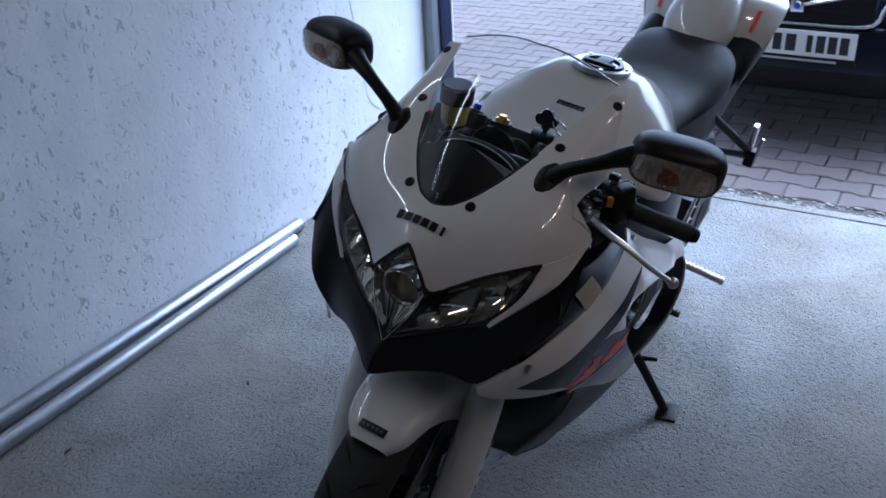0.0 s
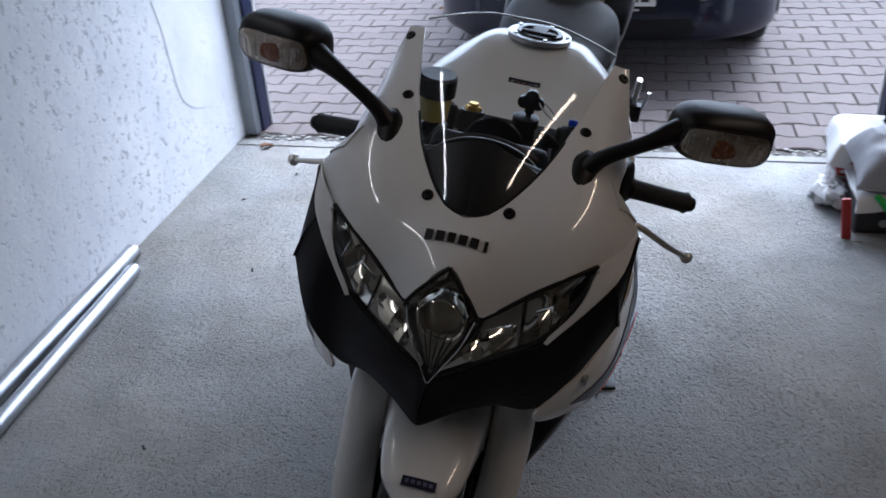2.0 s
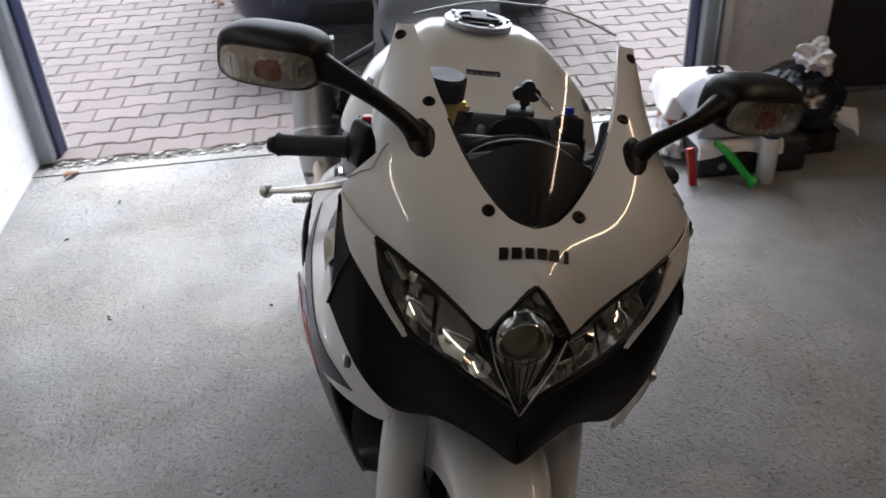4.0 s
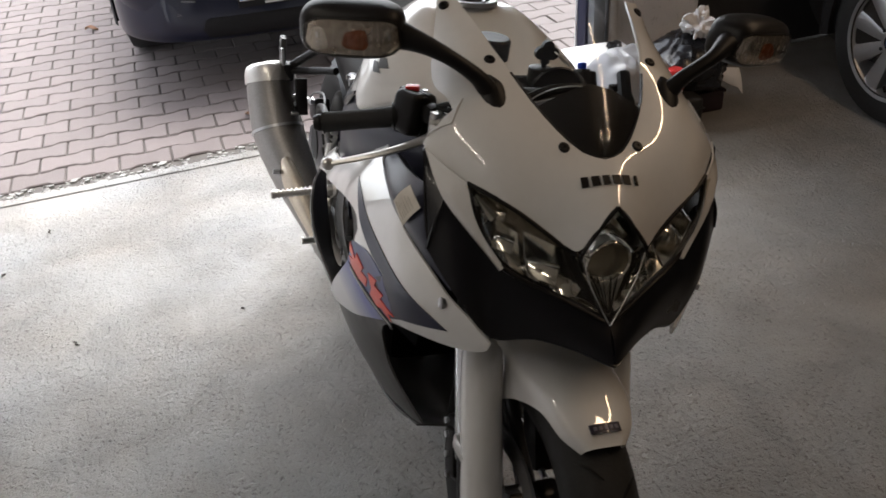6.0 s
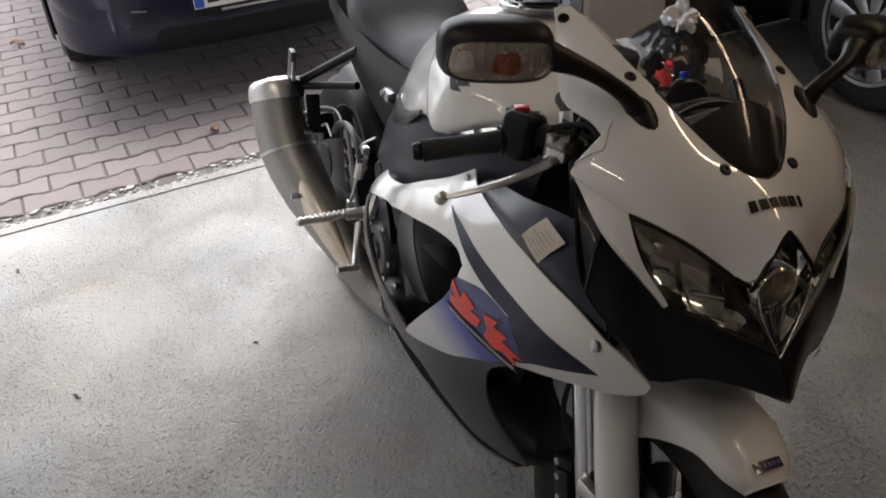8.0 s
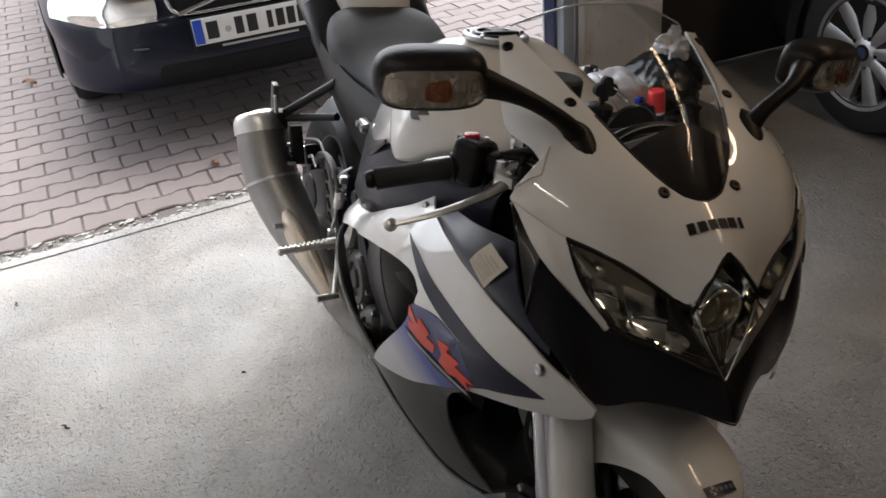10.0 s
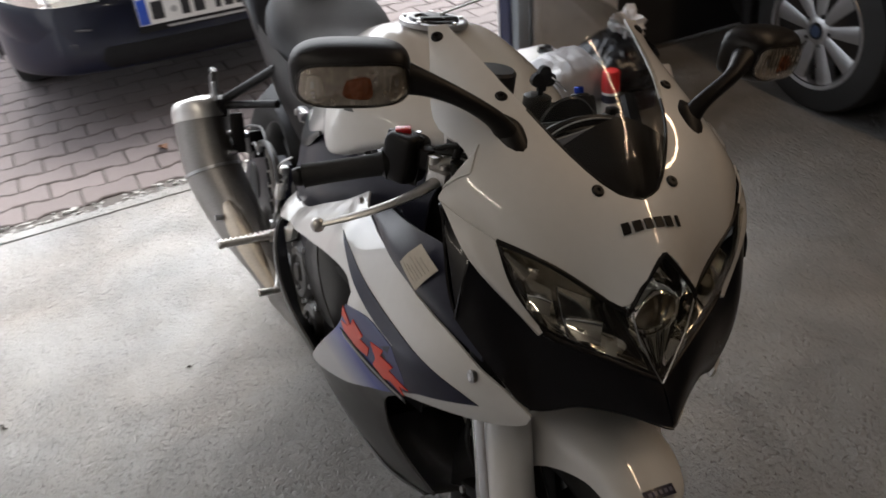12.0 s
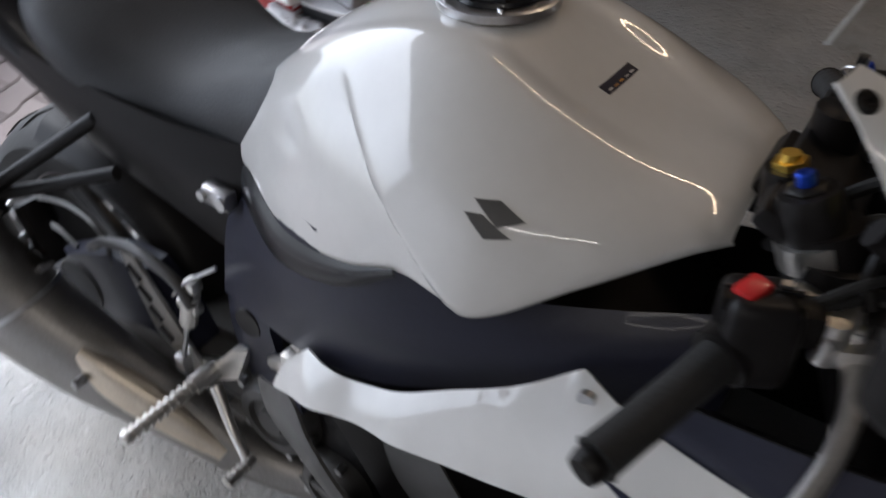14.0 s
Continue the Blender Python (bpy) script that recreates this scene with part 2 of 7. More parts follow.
SCREEN_RIM_GLINT = material("screen_rim_glint", (0.55, 0.57, 0.58), 0.15, 0, 0.5, 0.05)
COVER_GREY = material("cover_grey", (0.085, 0.087, 0.10), 0.5, 0, 0, 0.15, 12, 160)
CLEAR = glass_material("clear_screen", (0.97, 0.98, 0.98), 0.03)
LENS = glass_material("clear_lens", (0.94, 0.93, 0.90), 0.02)
SMOKE_LENS = glass_material("indicator_lens_clear", (0.93, 0.91, 0.88), 0.03, 1.6)
MIRROR = material("mirror_glass", (0.9, 0.9, 0.9), 0.03, 1, 0, 0.0)


# ---- shape helpers: (vertices, faces) pairs ----
def crom(p, n):
    """Catmull-Rom through the points p, n steps a span."""
    p = np.asarray(p, float)
    q = np.vstack([2 * p[0] - p[1], p, 2 * p[-1] - p[-2]])
    out = []
    for i in range(len(p) - 1):
        a, b, c, d = q[i:i + 4]
        for t in np.arange(n) / n:
            out.append(0.5 * (2 * b + (c - a) * t + (2 * a - 5 * b + 4 * c - d) * t * t + (3 * b - a - 3 * c + d) * t ** 3))
    return np.array(out + [p[-1]])


def patch(rows, n=5, m=5):
    """A smooth grid through a cage of control points."""
    g = np.array([crom(r, n) for r in rows])
    return np.stack([crom(g[:, j], m) for j in range(g.shape[1])], 1)


def bulged(top, low, rise, rows=5, push=(0.5, 0.5, 0.6)):
    """Control rows between two edges, pushed outwards in the middle by rise."""
    top, low, push = np.asarray(top, float), np.asarray(low, float), np.asarray(push, float)
    push = push / np.linalg.norm(push)
    rise = np.broadcast_to(rise, len(top))
    return [top + (low - top) * t + np.outer(rise, push) * math.sin(math.pi * t) for t in np.linspace(0, 1, rows)]


def flip(p, s):
    p = np.array(p, float)
    p[..., 1] *= s
    return p


def shell(g, thick):
    """A grid as a closed sheet; it thickens against its normal."""
    g = np.asarray(g, float)
    r, c = g.shape[:2]
    nrm = np.cross(np.gradient(g, axis=0), np.gradient(g, axis=1))
    nrm /= np.linalg.norm(nrm, axis=2, keepdims=True) + 1e-9
    v = np.vstack([g.reshape(-1, 3), (g - nrm * thick).reshape(-1, 3)])
    k, f = r * c, []
    for i in range(r - 1):
        for j in range(c - 1):
            a = i * c + j
            f += [(a, a + c, a + c + 1, a + 1), (k + a, k + a + 1, k + a + c + 1, k + a + c)]
    rim = [j for j in range(c)] + [i * c + c - 1 for i in range(1, r)] + [(r - 1) * c + j for j in range(c - 2, -1, -1)] + [i * c for i in range(r - 2, 0, -1)]
    for a, b in zip(rim, rim[1:] + rim[:1]):
        f.append((a, b, k + b, k + a))
    return v, f


def tube(points, radius, sides=10, smooth=4, flat=1.0, up=(0, 0, 1)):
    """A capped sweep along a smooth path; radius one number or one a point; flat squeezes the section along up."""
    p = np.asarray(points, float)
    rad = np.broadcast_to(radius, len(p)).astype(float)
    both = crom(np.c_[p, rad], smooth) if len(p) > 2 else np.c_[p, rad]
    p, rad = both[:, :3], both[:, 3]
    tan = np.gradient(p, axis=0)
    tan /= np.linalg.norm(tan, axis=1, keepdims=True) + 1e-12
    v, f = [], []
    for c, t, r in zip(p, tan, rad):
        a = np.cross(t, up)
        if np.linalg.norm(a) < 1e-3:
            a = np.cross(t, (1, 0, 0))
        a /= np.linalg.norm(a)
        b = np.cross(a, t)
        v += [c + r * (math.cos(w) * a + flat * math.sin(w) * b) for w in np.linspace(0, 2 * math.pi, sides, endpoint=False)]
    for i in range(len(p) - 1):
        for j in range(sides):
            f.append((i * sides + j, i * sides + (j + 1) % sides, (i + 1) * sides + (j + 1) % sides, (i + 1) * sides + j))
    f += [tuple(range(sides))[::-1], tuple((len(p) - 1) * sides + j for j in range(sides))]
    return np.array(v), f


def lathe(profile, centre, axis="y", n=32):
    """Revolves (distance along the axis, radius) pairs; ends with radius 0 close themselves."""
    v, f = [], []
    for a, r in profile:
        for w in np.linspace(0, 2 * math.pi, n, endpoint=False):
            c, s = r * math.cos(w), r * math.sin(w)
            v.append({"x": (a, c, s), "y": (s, a, c), "z": (c, s, a)}[axis])
    for i in range(len(profile) - 1):
        for j in range(n):
            f.append((i * n + j, i * n + (j + 1) % n, (i + 1) * n + (j + 1) % n, (i + 1) * n + j))
    return np.array(v) + np.asarray(centre, float), f


def rbox(centre, size, bevel=0.004, turn=(0, 0, 0), segs=2):
    """A box with rounded edges."""
    bm = bmesh.new()
    bmesh.ops.create_cube(bm, size=1.0)
    bmesh.ops.scale(bm, vec=size, verts=bm.verts)
    bmesh.ops.bevel(bm, geom=bm.edges, offset=min(bevel, 0.45 * min(size)), segments=segs, affect="EDGES", profile=0.6)
    bmesh.ops.transform(bm, matrix=pose(*centre, *turn), verts=bm.verts)
    bm.verts.index_update()
    vf = np.array([v.co[:] for v in bm.verts]), [tuple(v.index for v in q.verts) for q in bm.faces]
    bm.free()
    return vf


def prism(outline, y0, y1, plane="xz"):
    """A polygon given in a plane, thickened along the third axis."""
    n = len(outline)
    put = {"xz": lambda a, b, d: (a, d, b), "xy": lambda a, b, d: (a, b, d), "yz": lambda a, b, d: (d, a, b)}[plane]
    v = [put(a, b, y0) for a, b in outline] + [put(a, b, y1) for a, b in outline]
    f = [tuple(range(n)), tuple(range(2 * n - 1, n - 1, -1))] + [(i, n + i, n + (i + 1) % n, (i + 1) % n) for i in range(n)]
    return np.array(v, float), f


def blob(centre, half, power=0.6, turn=(0, 0, 0), nu=24, nv=14, u=(0, 1), w=(0, 1), grow=1.0):
    """A superellipsoid, or a window of its skin; u runs round the z axis from +x, w from the bottom to the top."""
    sg = lambda a: np.sign(a) * np.abs(a) ** power  # noqa: E731
    uu = 2 * math.pi * np.linspace(u[0], u[1], nu + 1)
    ww = math.pi * (np.linspace(w[0], w[1], nv + 1) - 0.5)
    g = np.array([[(sg(math.cos(b)) * sg(math.cos(a)), sg(math.cos(b)) * sg(math.sin(a)), sg(math.sin(b))) for a in uu] for b in ww])
    g = g * np.asarray(half) * grow
    m = np.array(pose(*centre, *turn))
    return g @ m[:3, :3].T + m[:3, 3]


def grid_vf(g):
    r, c = g.shape[:2]
    return g.reshape(-1, 3), [(i * c + j, i * c + j + 1, (i + 1) * c + j + 1, (i + 1) * c + j) for i in range(r - 1) for j in range(c - 1)]


def joined(*pieces):
    v, f, k = [], [], 0
    for pv, pf in pieces:
        v.append(np.asarray(pv, float))
        f += [tuple(i + k for i in q) for q in pf]
        k += len(pv)
    return np.vstack(v), f


def mesh_of(name, vf, mat, sharp=38, weld=1e-5):
    me = bpy.data.meshes.new(name)
    bm = bmesh.new()
    vs = [bm.verts.new(p) for p in np.asarray(vf[0], float)]
    for q in vf[1]:
        if len(set(q)) > 2:
            try:
                bm.faces.new([vs[i] for i in q])
            except ValueError:
                pass
    if weld:
        bmesh.ops.remove_doubles(bm, verts=bm.verts, dist=weld)
    bmesh.ops.recalc_face_normals(bm, faces=bm.faces)
    bm.to_mesh(me)
    bm.free()
    me.materials.append(mat)
    me.polygons.foreach_set("use_smooth", [True] * len(me.polygons))
    me.set_sharp_from_angle(angle=radians(sharp))
    return me


def part(name, vf, mat, parent=None, label="", sharp=38):
    ob = new(name, mesh_of(name, vf, mat, sharp))
    if parent is not None:
        ob.parent = parent
    return tagged(ob, label) if label else ob


def thing(name, vf, mat, label, category, group="", kind="", sharp=38):
    return tagged(part(name, vf, mat, None, "", sharp), label, category, group, kind)


def holder(name, m, label, category, group="", kind=""):
    ob = new(name)
    ob.matrix_world = m
    return tagged(ob, label, category, group, kind)


# ---- garage ----
WALL_Y = lambda x: -1.313 + 0.039 * x  # noqa: E731  the plastered side wall runs slightly askew
SKEW = 0.039
EDGE = lambda y: -2.045 - SKEW * y  # noqa: E731  the slab ends square to that wall
floor = thing("floor", prism([(EDGE(-1.75), -1.75), (4.0, -1.75), (4.0, 5.4), (EDGE(5.4), 5.4)], -0.15, 0.0, "xy"), CONCRETE,
              "light grey floated concrete garage floor, sandy and stained", "floor", kind="structure")
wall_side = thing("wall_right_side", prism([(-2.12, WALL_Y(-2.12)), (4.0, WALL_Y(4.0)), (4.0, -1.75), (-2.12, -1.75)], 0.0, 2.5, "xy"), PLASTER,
                  "white rough-cast plaster side wall with small pits", "wall", kind="structure")
wall_back = thing("wall_back", prism([(4.0, -1.75), (4.2, -1.75), (4.2, 5.4), (4.0, 5.4)], -0.15, 2.5, "xy"), DULL,
                  "unseen back wall, dull grey to limit bounced light", "wall", kind="structure")
thing("wall_far_side", prism([(-2.3, 5.4), (4.2, 5.4), (4.2, 5.6), (-2.3, 5.6)], -0.15, 2.5, "xy"), DULL,
                 "unseen wall beyond the second bay, dull grey to limit bounced light", "wall", kind="structure")
ceiling = thing("ceiling", prism([(-2.3, -1.75), (4.2, -1.75), (4.2, 5.6), (-2.3, 5.6)], 2.5, 2.7, "xy"), DULL,
                "unseen garage ceiling, dull grey to limit bounced light", "ceiling", kind="structure")
pier = thing("wall_pier", prism([(-2.30, 1.30), (-2.13, 1.30), (-2.13, 1.80), (-2.30, 1.80)], -0.15, 2.5, "xy"), PLASTER,
             "white plastered pier between the two garage doors", "wall", kind="structure")
lintel = thing("wall_lintel", prism([(-2.30, -1.75), (-2.13, -1.75), (-2.13, 1.30), (-2.30, 1.30)], 2.15, 2.5, "xy"), PLASTER,
               "white plastered lintel over the open garage door", "wall", kind="structure")
thing("wall_lintel_second", prism([(-2.30, 1.80), (-2.13, 1.80), (-2.13, 5.4), (-2.30, 5.4)], 2.15, 2.5, "xy"), PLASTER,
                   "white plastered lintel over the closed garage door", "wall", kind="structure")

DOOR_GREY = material("door_frame_grey", (0.25, 0.27, 0.29), 0.5, 0.3, 0, 0.1, 6, 80)
DOOR_BLUE = material("door_frame_dark_blue", (0.012, 0.017, 0.055), 0.5, 0, 0, 0.15)
DOOR_WHITE = material("frame_white_paint", (0.75, 0.75, 0.76), 0.5, 0, 0, 0.06)
DOOR_DARK = material("closed_door_panel", (0.03, 0.03, 0.032), 0.55, 0, 0, 0.15)


def door_frame(name, y, s):
    """An upright steel frame post; s points into the opening."""
    body = thing(name, rbox((-2.105, y, 1.075), (0.10, 0.075, 2.15), 0.012), DOOR_GREY,
                 "grey folded steel garage door post with a dark blue edge", "door frame", kind="structure")
    part("guide_rail", rbox((-2.075, y - s * 0.022, 1.085), (0.05, 0.018, 2.13), 0.006), GALV, body, "grey metal guide rail")
    part("blue_edge", rbox((-2.150, y + s * 0.040, 1.075), (0.085, 0.022, 2.15), 0.004), DOOR_BLUE, body, "dark blue painted edge")
    part("white_edge", rbox((-2.195, y + s * 0.048, 1.075), (0.012, 0.018, 2.15), 0.003), DOOR_WHITE, body, "white outer trim")
    return body


door_frame("door_post", -1.375, 1)
door_frame("door_post", 1.295, -1)
part("column_edge", lathe([(0, 0), (0, 0.03), (2.15, 0.03), (2.15, 0)], (-2.11, 1.365, 0), "z", 16), DOOR_WHITE, pier, "bright rounded edge strip")
second_door = thing("garage_door", rbox((-2.2, 3.6, 1.07), (0.05, 3.6, 2.14), 0.01), DOOR_DARK,
                    "closed dark sectional garage door of the second bay", "garage door", kind="structure")
for z in (0.45, 0.98, 1.51, 2.0):
    part("rib", rbox((-2.17, 3.6, z), (0.02, 3.5, 0.03), 0.006), DOOR_DARK, second_door)
for lamp_x, lamp_y in ((0.25, 1.88), (0.4, -0.95)):
    thing("ceiling_lamp", rbox((lamp_x, lamp_y, 2.455), (2.2, 0.12, 0.09), 0.015), DOOR_WHITE,
                      "long white ceiling lamp with a warm tube", "ceiling lamp", "ceiling lamps")

# a smoother repair of the plaster beside the door
mend = [(-2.06, 0.30), (-1.976, 0.289), (-1.90, 0.262), (-1.822, 0.248), (-1.74, 0.262), (-1.664, 0.287), (-1.60, 0.328), (-1.571, 0.375), (-1.562, 0.44), (-1.553, 0.511), (-1.547, 0.58),
        (-1.544, 0.642), (-1.526, 0.71), (-1.512, 0.773), (-1.50, 1.0), (-1.47, 1.4), (-1.45, 1.9), (-1.45, 2.3), (-2.06, 2.3)]
mend_v, mend_f = prism(mend, -0.03, 0.0022)
mend_v[:, 1] += [WALL_Y(x) for x in mend_v[:, 0]]
part("plaster_repair", (mend_v, mend_f), SMOOTH_PLASTER, wall_side, "smoother, whiter patch of plaster")

# threshold: crumbled light mortar between the floor slab and the paving
MORTAR = material("crumbled_mortar", (0.185, 0.180, 0.172), 0.9, 0, 0, 0.55, 38, 120, 0.5)
MORTAR_CHIP = material("pale_mortar_chip", (0.27, 0.265, 0.25), 0.9, 0, 0, 0.4, 30, 120, 0.5, 0.5, 0.9)
tv, tf = [], []
NX, NY = 12, 420
for i in range(NX):
    for j in range(NY):
        y = -1.45 + 2.85 * j / (NY - 1)
        x = EDGE(y) + 0.004 - 0.088 * i / (NX - 1)
        z = -0.010 + 0.014 * noise.fractal((x * 42, y * 34, 0), 1.0, 2.0, 4) - 0.006 * (i / (NX - 1)) ** 2 - (0.02 if i in (0, NX - 1) else 0)
        tv.append((x, y, z))
for i in range(NX - 1):
    for j in range(NY - 1):
        a = i * NY + j
        tf.append((a, a + 1, a + NY + 1, a + NY))
threshold = thing("threshold", (tv, tf), MORTAR, "crumbled light mortar strip along the door threshold", "threshold", kind="structure")
chips, chip_rng = [], random.Random(21)
for k in range(420):
    y = chip_rng.uniform(-1.40, 1.28)
    x = EDGE(y) - 0.004 - abs(chip_rng.gauss(0, 0.028)) if k % 3 else EDGE(y) - 0.078 + chip_rng.gauss(0, 0.008)
    r = 0.003 + 0.009 * chip_rng.random() ** 2
    ring = [(x + r * (0.35 + 0.95 * chip_rng.random()) * math.cos(a), y + r * 1.7 * (0.35 + 0.95 * chip_rng.random()) * math.sin(a)) for a in np.arange(6) * math.pi / 3]
    chips.append(prism(ring, -0.022, chip_rng.uniform(-0.010, 0.0015), "xy"))
tagged(part("mortar_chip", joined(*chips), MORTAR_CHIP, threshold, "pale broken mortar chips", 20), kind="stuff")
lip = [[(EDGE(y) + dx + 0.002 * noise.noise((y * 20, dx * 90, 1)), y, z) for y in np.linspace(-1.42, 1.26, 90)] for dx, z in ((0.046, -0.006), (0.044, 0.0012), (0.002, 0.0016 + 0.001), (-0.004, -0.012))]
part("slab_nosing", shell(np.array(lip), 0.004), CONCRETE, threshold, "narrow concrete nosing along the slab edge")

# ---- outside ----
SAND = material("joint_sand", (0.070, 0.062, 0.056), 0.95, 0, 0, 0.3, 20, 120, 0.4)
HOUSE = material("house_render", (0.60, 0.58, 0.54), 0.9, 0, 0, 0.1, 3, 60, 0.2)
thing("ground", prism([(-300, -300), (300, -300), (300, 300), (-300, 300)], -0.30, -0.165, "xy"), SAND,
      "bare ground round the house reaching the horizon", "ground", kind="structure")
paving_bed = thing("pavement", prism([(-14, -12), (EDGE(-12) - 0.001, -12), (EDGE(12) - 0.001, 12), (-14, 12)], -0.16, -0.0095, "xy"), SAND,
                   "reddish grey bone-shaped concrete paving in half bond", "pavement", kind="structure")
roof = thing("roof", prism([(-2.31, -2.0), (4.5, -2.0), (4.5, 5.9), (-2.31, 5.9)], 2.7, 2.85, "xy"), HOUSE,
             "flat roof slab of the garage", "roof", kind="structure")

# ---- galvanised tubes on the floor along the wall ----
def floor_tube(x0, y0, x1, y1, r, z, label):
    d = np.array([x1 - x0, y1 - y0, 0.0])
    d /= np.linalg.norm(d)
    a, b = np.array([x0, y0, z]), np.array([x1, y1, z])
    vf = tube([a, (a + b) / 2, b], r, 20, 6)
    ob = thing("steel_tube", vf, GALV, label, "tube", "tubes along the wall")
    part("end_cap", tube([a - d * 0.012, a], [r * 0.8, r * 1.03], 20), GALV, ob)
    part("end_cap", tube([b, b + d * 0.006, b + d * 0.012], [r * 1.04, r * 1.04, r * 0.8], 20, 2), STEEL, ob, "bright pinched end")
    return ob


floor_tube(1.30, -1.218, -0.985, -1.322, 0.027, 0.027, "long galvanised steel tube lying against the plaster wall")
floor_tube(1.30, -1.100, -0.880, -1.256, 0.024, 0.024, "long galvanised steel tube lying on the concrete floor")

# ---- clutter beside the pier ----
CASE = material("black_case", (0.020, 0.020, 0.022), 0.5, 0, 0, 0.2, 12, 150, 0.08)
SILVER_BAG = material("silver_bag", (0.33, 0.33, 0.35), 0.42, 0.0, 0, 0.1, 12, 40, 0.15)
WHITE_CLOTH = material("white_cloth", (0.72, 0.71, 0.71), 0.85, 0, 0, 0.06, 10, 120, 0.1)
BIN_BAG = material("black_bag", (0.012, 0.013, 0.017), 0.25, 0, 0, 0.2, 12, 40)
RED_PLASTIC = material("red_plastic", (0.32, 0.02, 0.018), 0.4, 0, 0, 0.12)
CRATE = material("dark_crate", (0.022, 0.012, 0.016), 0.5, 0, 0, 0.2)
GREEN_PLASTIC = material("green_plastic", (0.03, 0.42, 0.05), 0.4, 0, 0, 0.12)
GREEN_DARK = material("dark_green_plastic", (0.02, 0.11, 0.05), 0.4, 0, 0, 0.15)
CAN_WHITE = material("can_white", (0.65, 0.63, 0.64), 0.35, 0, 0.3, 0.05)


def crumple(g, amount, scale, seed):
    g = np.array(g)
    c = g.reshape(-1, 3).mean(0)
    for p in g.reshape(-1, 3):
        d = p - c
        p += d / (np.linalg.norm(d) + 1e-6) * amount * noise.fractal((p[0] * scale + seed, p[1] * scale, p[2] * scale), 0.8, 2.2, 4)
    return g


case = thing("tool_case", rbox((-1.68, 1.275, 0.065), (0.36, 0.40, 0.13), 0.022, segs=3), CASE,
             "dark charcoal plastic case lying flat on the floor", "case")
part("lid_edge", rbox((-1.68, 1.275, 0.085), (0.368, 0.408, 0.008), 0.003), CASE, case)
part("badge", lathe([(0, 0), (0, 0.014), (0.003, 0.014), (0.003, 0)], (-1.4995, 1.165, 0.045), "x", 16), SILVER_INK, case, "small round badge")
cloth_rows = [[(-1.82, y, 0.150 + 0.006 * math.sin(y * 30)) for y in np.linspace(1.06, 1.36, 7)],
              [(-1.60, y, 0.146 + 0.006 * math.sin(y * 40)) for y in np.linspace(1.06, 1.37, 7)],
              [(-1.495, y, 0.138 + 0.004 * math.sin(y * 50)) for y in np.linspace(1.07, 1.37, 7)],
              [(-1.480, y, 0.098 + 0.012 * math.sin(y * 22)) for y in np.linspace(1.07, 1.37, 7)]]
thing("folded_cloth", shell(patch(cloth_rows, 4, 5), 0.012), WHITE_CLOTH, "folded white cloth hanging over the case edge", "cloth")
# a pillow: full in the middle, pinched to a seam along its edge
pillow = []
for u in np.linspace(-1, 1, 21):
    row = []
    for w in np.linspace(-1, 1, 25):
        full = (1 - u ** 4) * (1 - w ** 4)
        crease = 0.010 * noise.fractal((u * 2.2, w * 6.5, 3.0), 0.7, 2.1, 4)
        row.append((0.120 * u * (1 - 0.06 * w * w), 0.158 * w * (1 - 0.10 * (1 - u * u)), 0.128 * full ** 0.6 + crease * (0.3 + full)))
    pillow.append(row)
pillow = np.array(pillow)
under_side = pillow * (1, 1, -0.34)
pv, pf = joined(grid_vf(pillow), grid_vf(under_side))
turn_bag = np.array(pose(-1.615, 1.205, 0.200, 0, 16, 6))
bag = thing("silver_bag", (pv @ turn_bag[:3, :3].T + turn_bag[:3, 3], pf), SILVER_BAG, "plump silver grey plastic bag on the folded cloth", "bag")
edge = np.array([pillow[-1, k] for k in range(0, 25, 3)]) @ turn_bag[:3, :3].T + turn_bag[:3, 3]
part("seam", tube(edge, 0.003, 6, 3), SILVER_BAG, bag, "pinched seam")
part("tied_end", grid_vf(crumple(blob((-1.70, 1.185, 0.318), (0.016, 0.024, 0.014), 0.9, (0, 0, 0), 20, 12), 0.03, 40, 3)), BIN_BAG, bag, "dark tied end")
thing("white_bag", grid_vf(crumple(blob((-1.72, 1.045, 0.052), (0.085, 0.055, 0.055), 0.9, (0, 0, 20), 40, 24), 0.045, 16, 7)), WHITE_CLOTH,
      "small crumpled white plastic bag on the floor", "bag")
thing("black_bag", grid_vf(crumple(blob((-1.70, 1.51, 0.205), (0.16, 0.14, 0.115), 0.85, (0, 0, -12), 48, 28), 0.035, 9, 4)), BIN_BAG,
      "shiny black bin bag resting on the case", "bag")
thing("paper_rag", grid_vf(crumple(blob((-1.66, 1.52, 0.365), (0.045, 0.05, 0.04), 0.9, (0, 0, 0), 36, 20), 0.05, 30, 9)), WHITE_CLOTH,
      "crumpled white rag on top of the black bag", "rag")
crate = thing("plastic_crate", joined(rbox((-1.68, 1.565, 0.045), (0.13, 0.15, 0.09), 0.014)), CRATE, "dark plum plastic crate under the bin bag", "crate")
part("rim", rbox((-1.68, 1.565, 0.086), (0.138, 0.158, 0.012), 0.005), CRATE, crate)
flap = [[(-1.60, 1.545, 0.190), (-1.592, 1.61, 0.196), (-1.59, 1.672, 0.186)], [(-1.588, 1.58, 0.160), (-1.578, 1.63, 0.160), (-1.577, 1.682, 0.140)], [(-1.580, 1.640, 0.120), (-1.572, 1.668, 0.108), (-1.572, 1.692, 0.078)]]
thing("white_rag", shell(patch(flap, 4, 4), 0.004), WHITE_CLOTH, "white rag hanging from the dark crate", "rag")
thing("red_case", rbox((-1.595, 1.468, 0.030), (0.06, 0.055, 0.06), 0.012, (0, 0, -8)), RED_PLASTIC, "small dark red plastic box on the floor", "box")
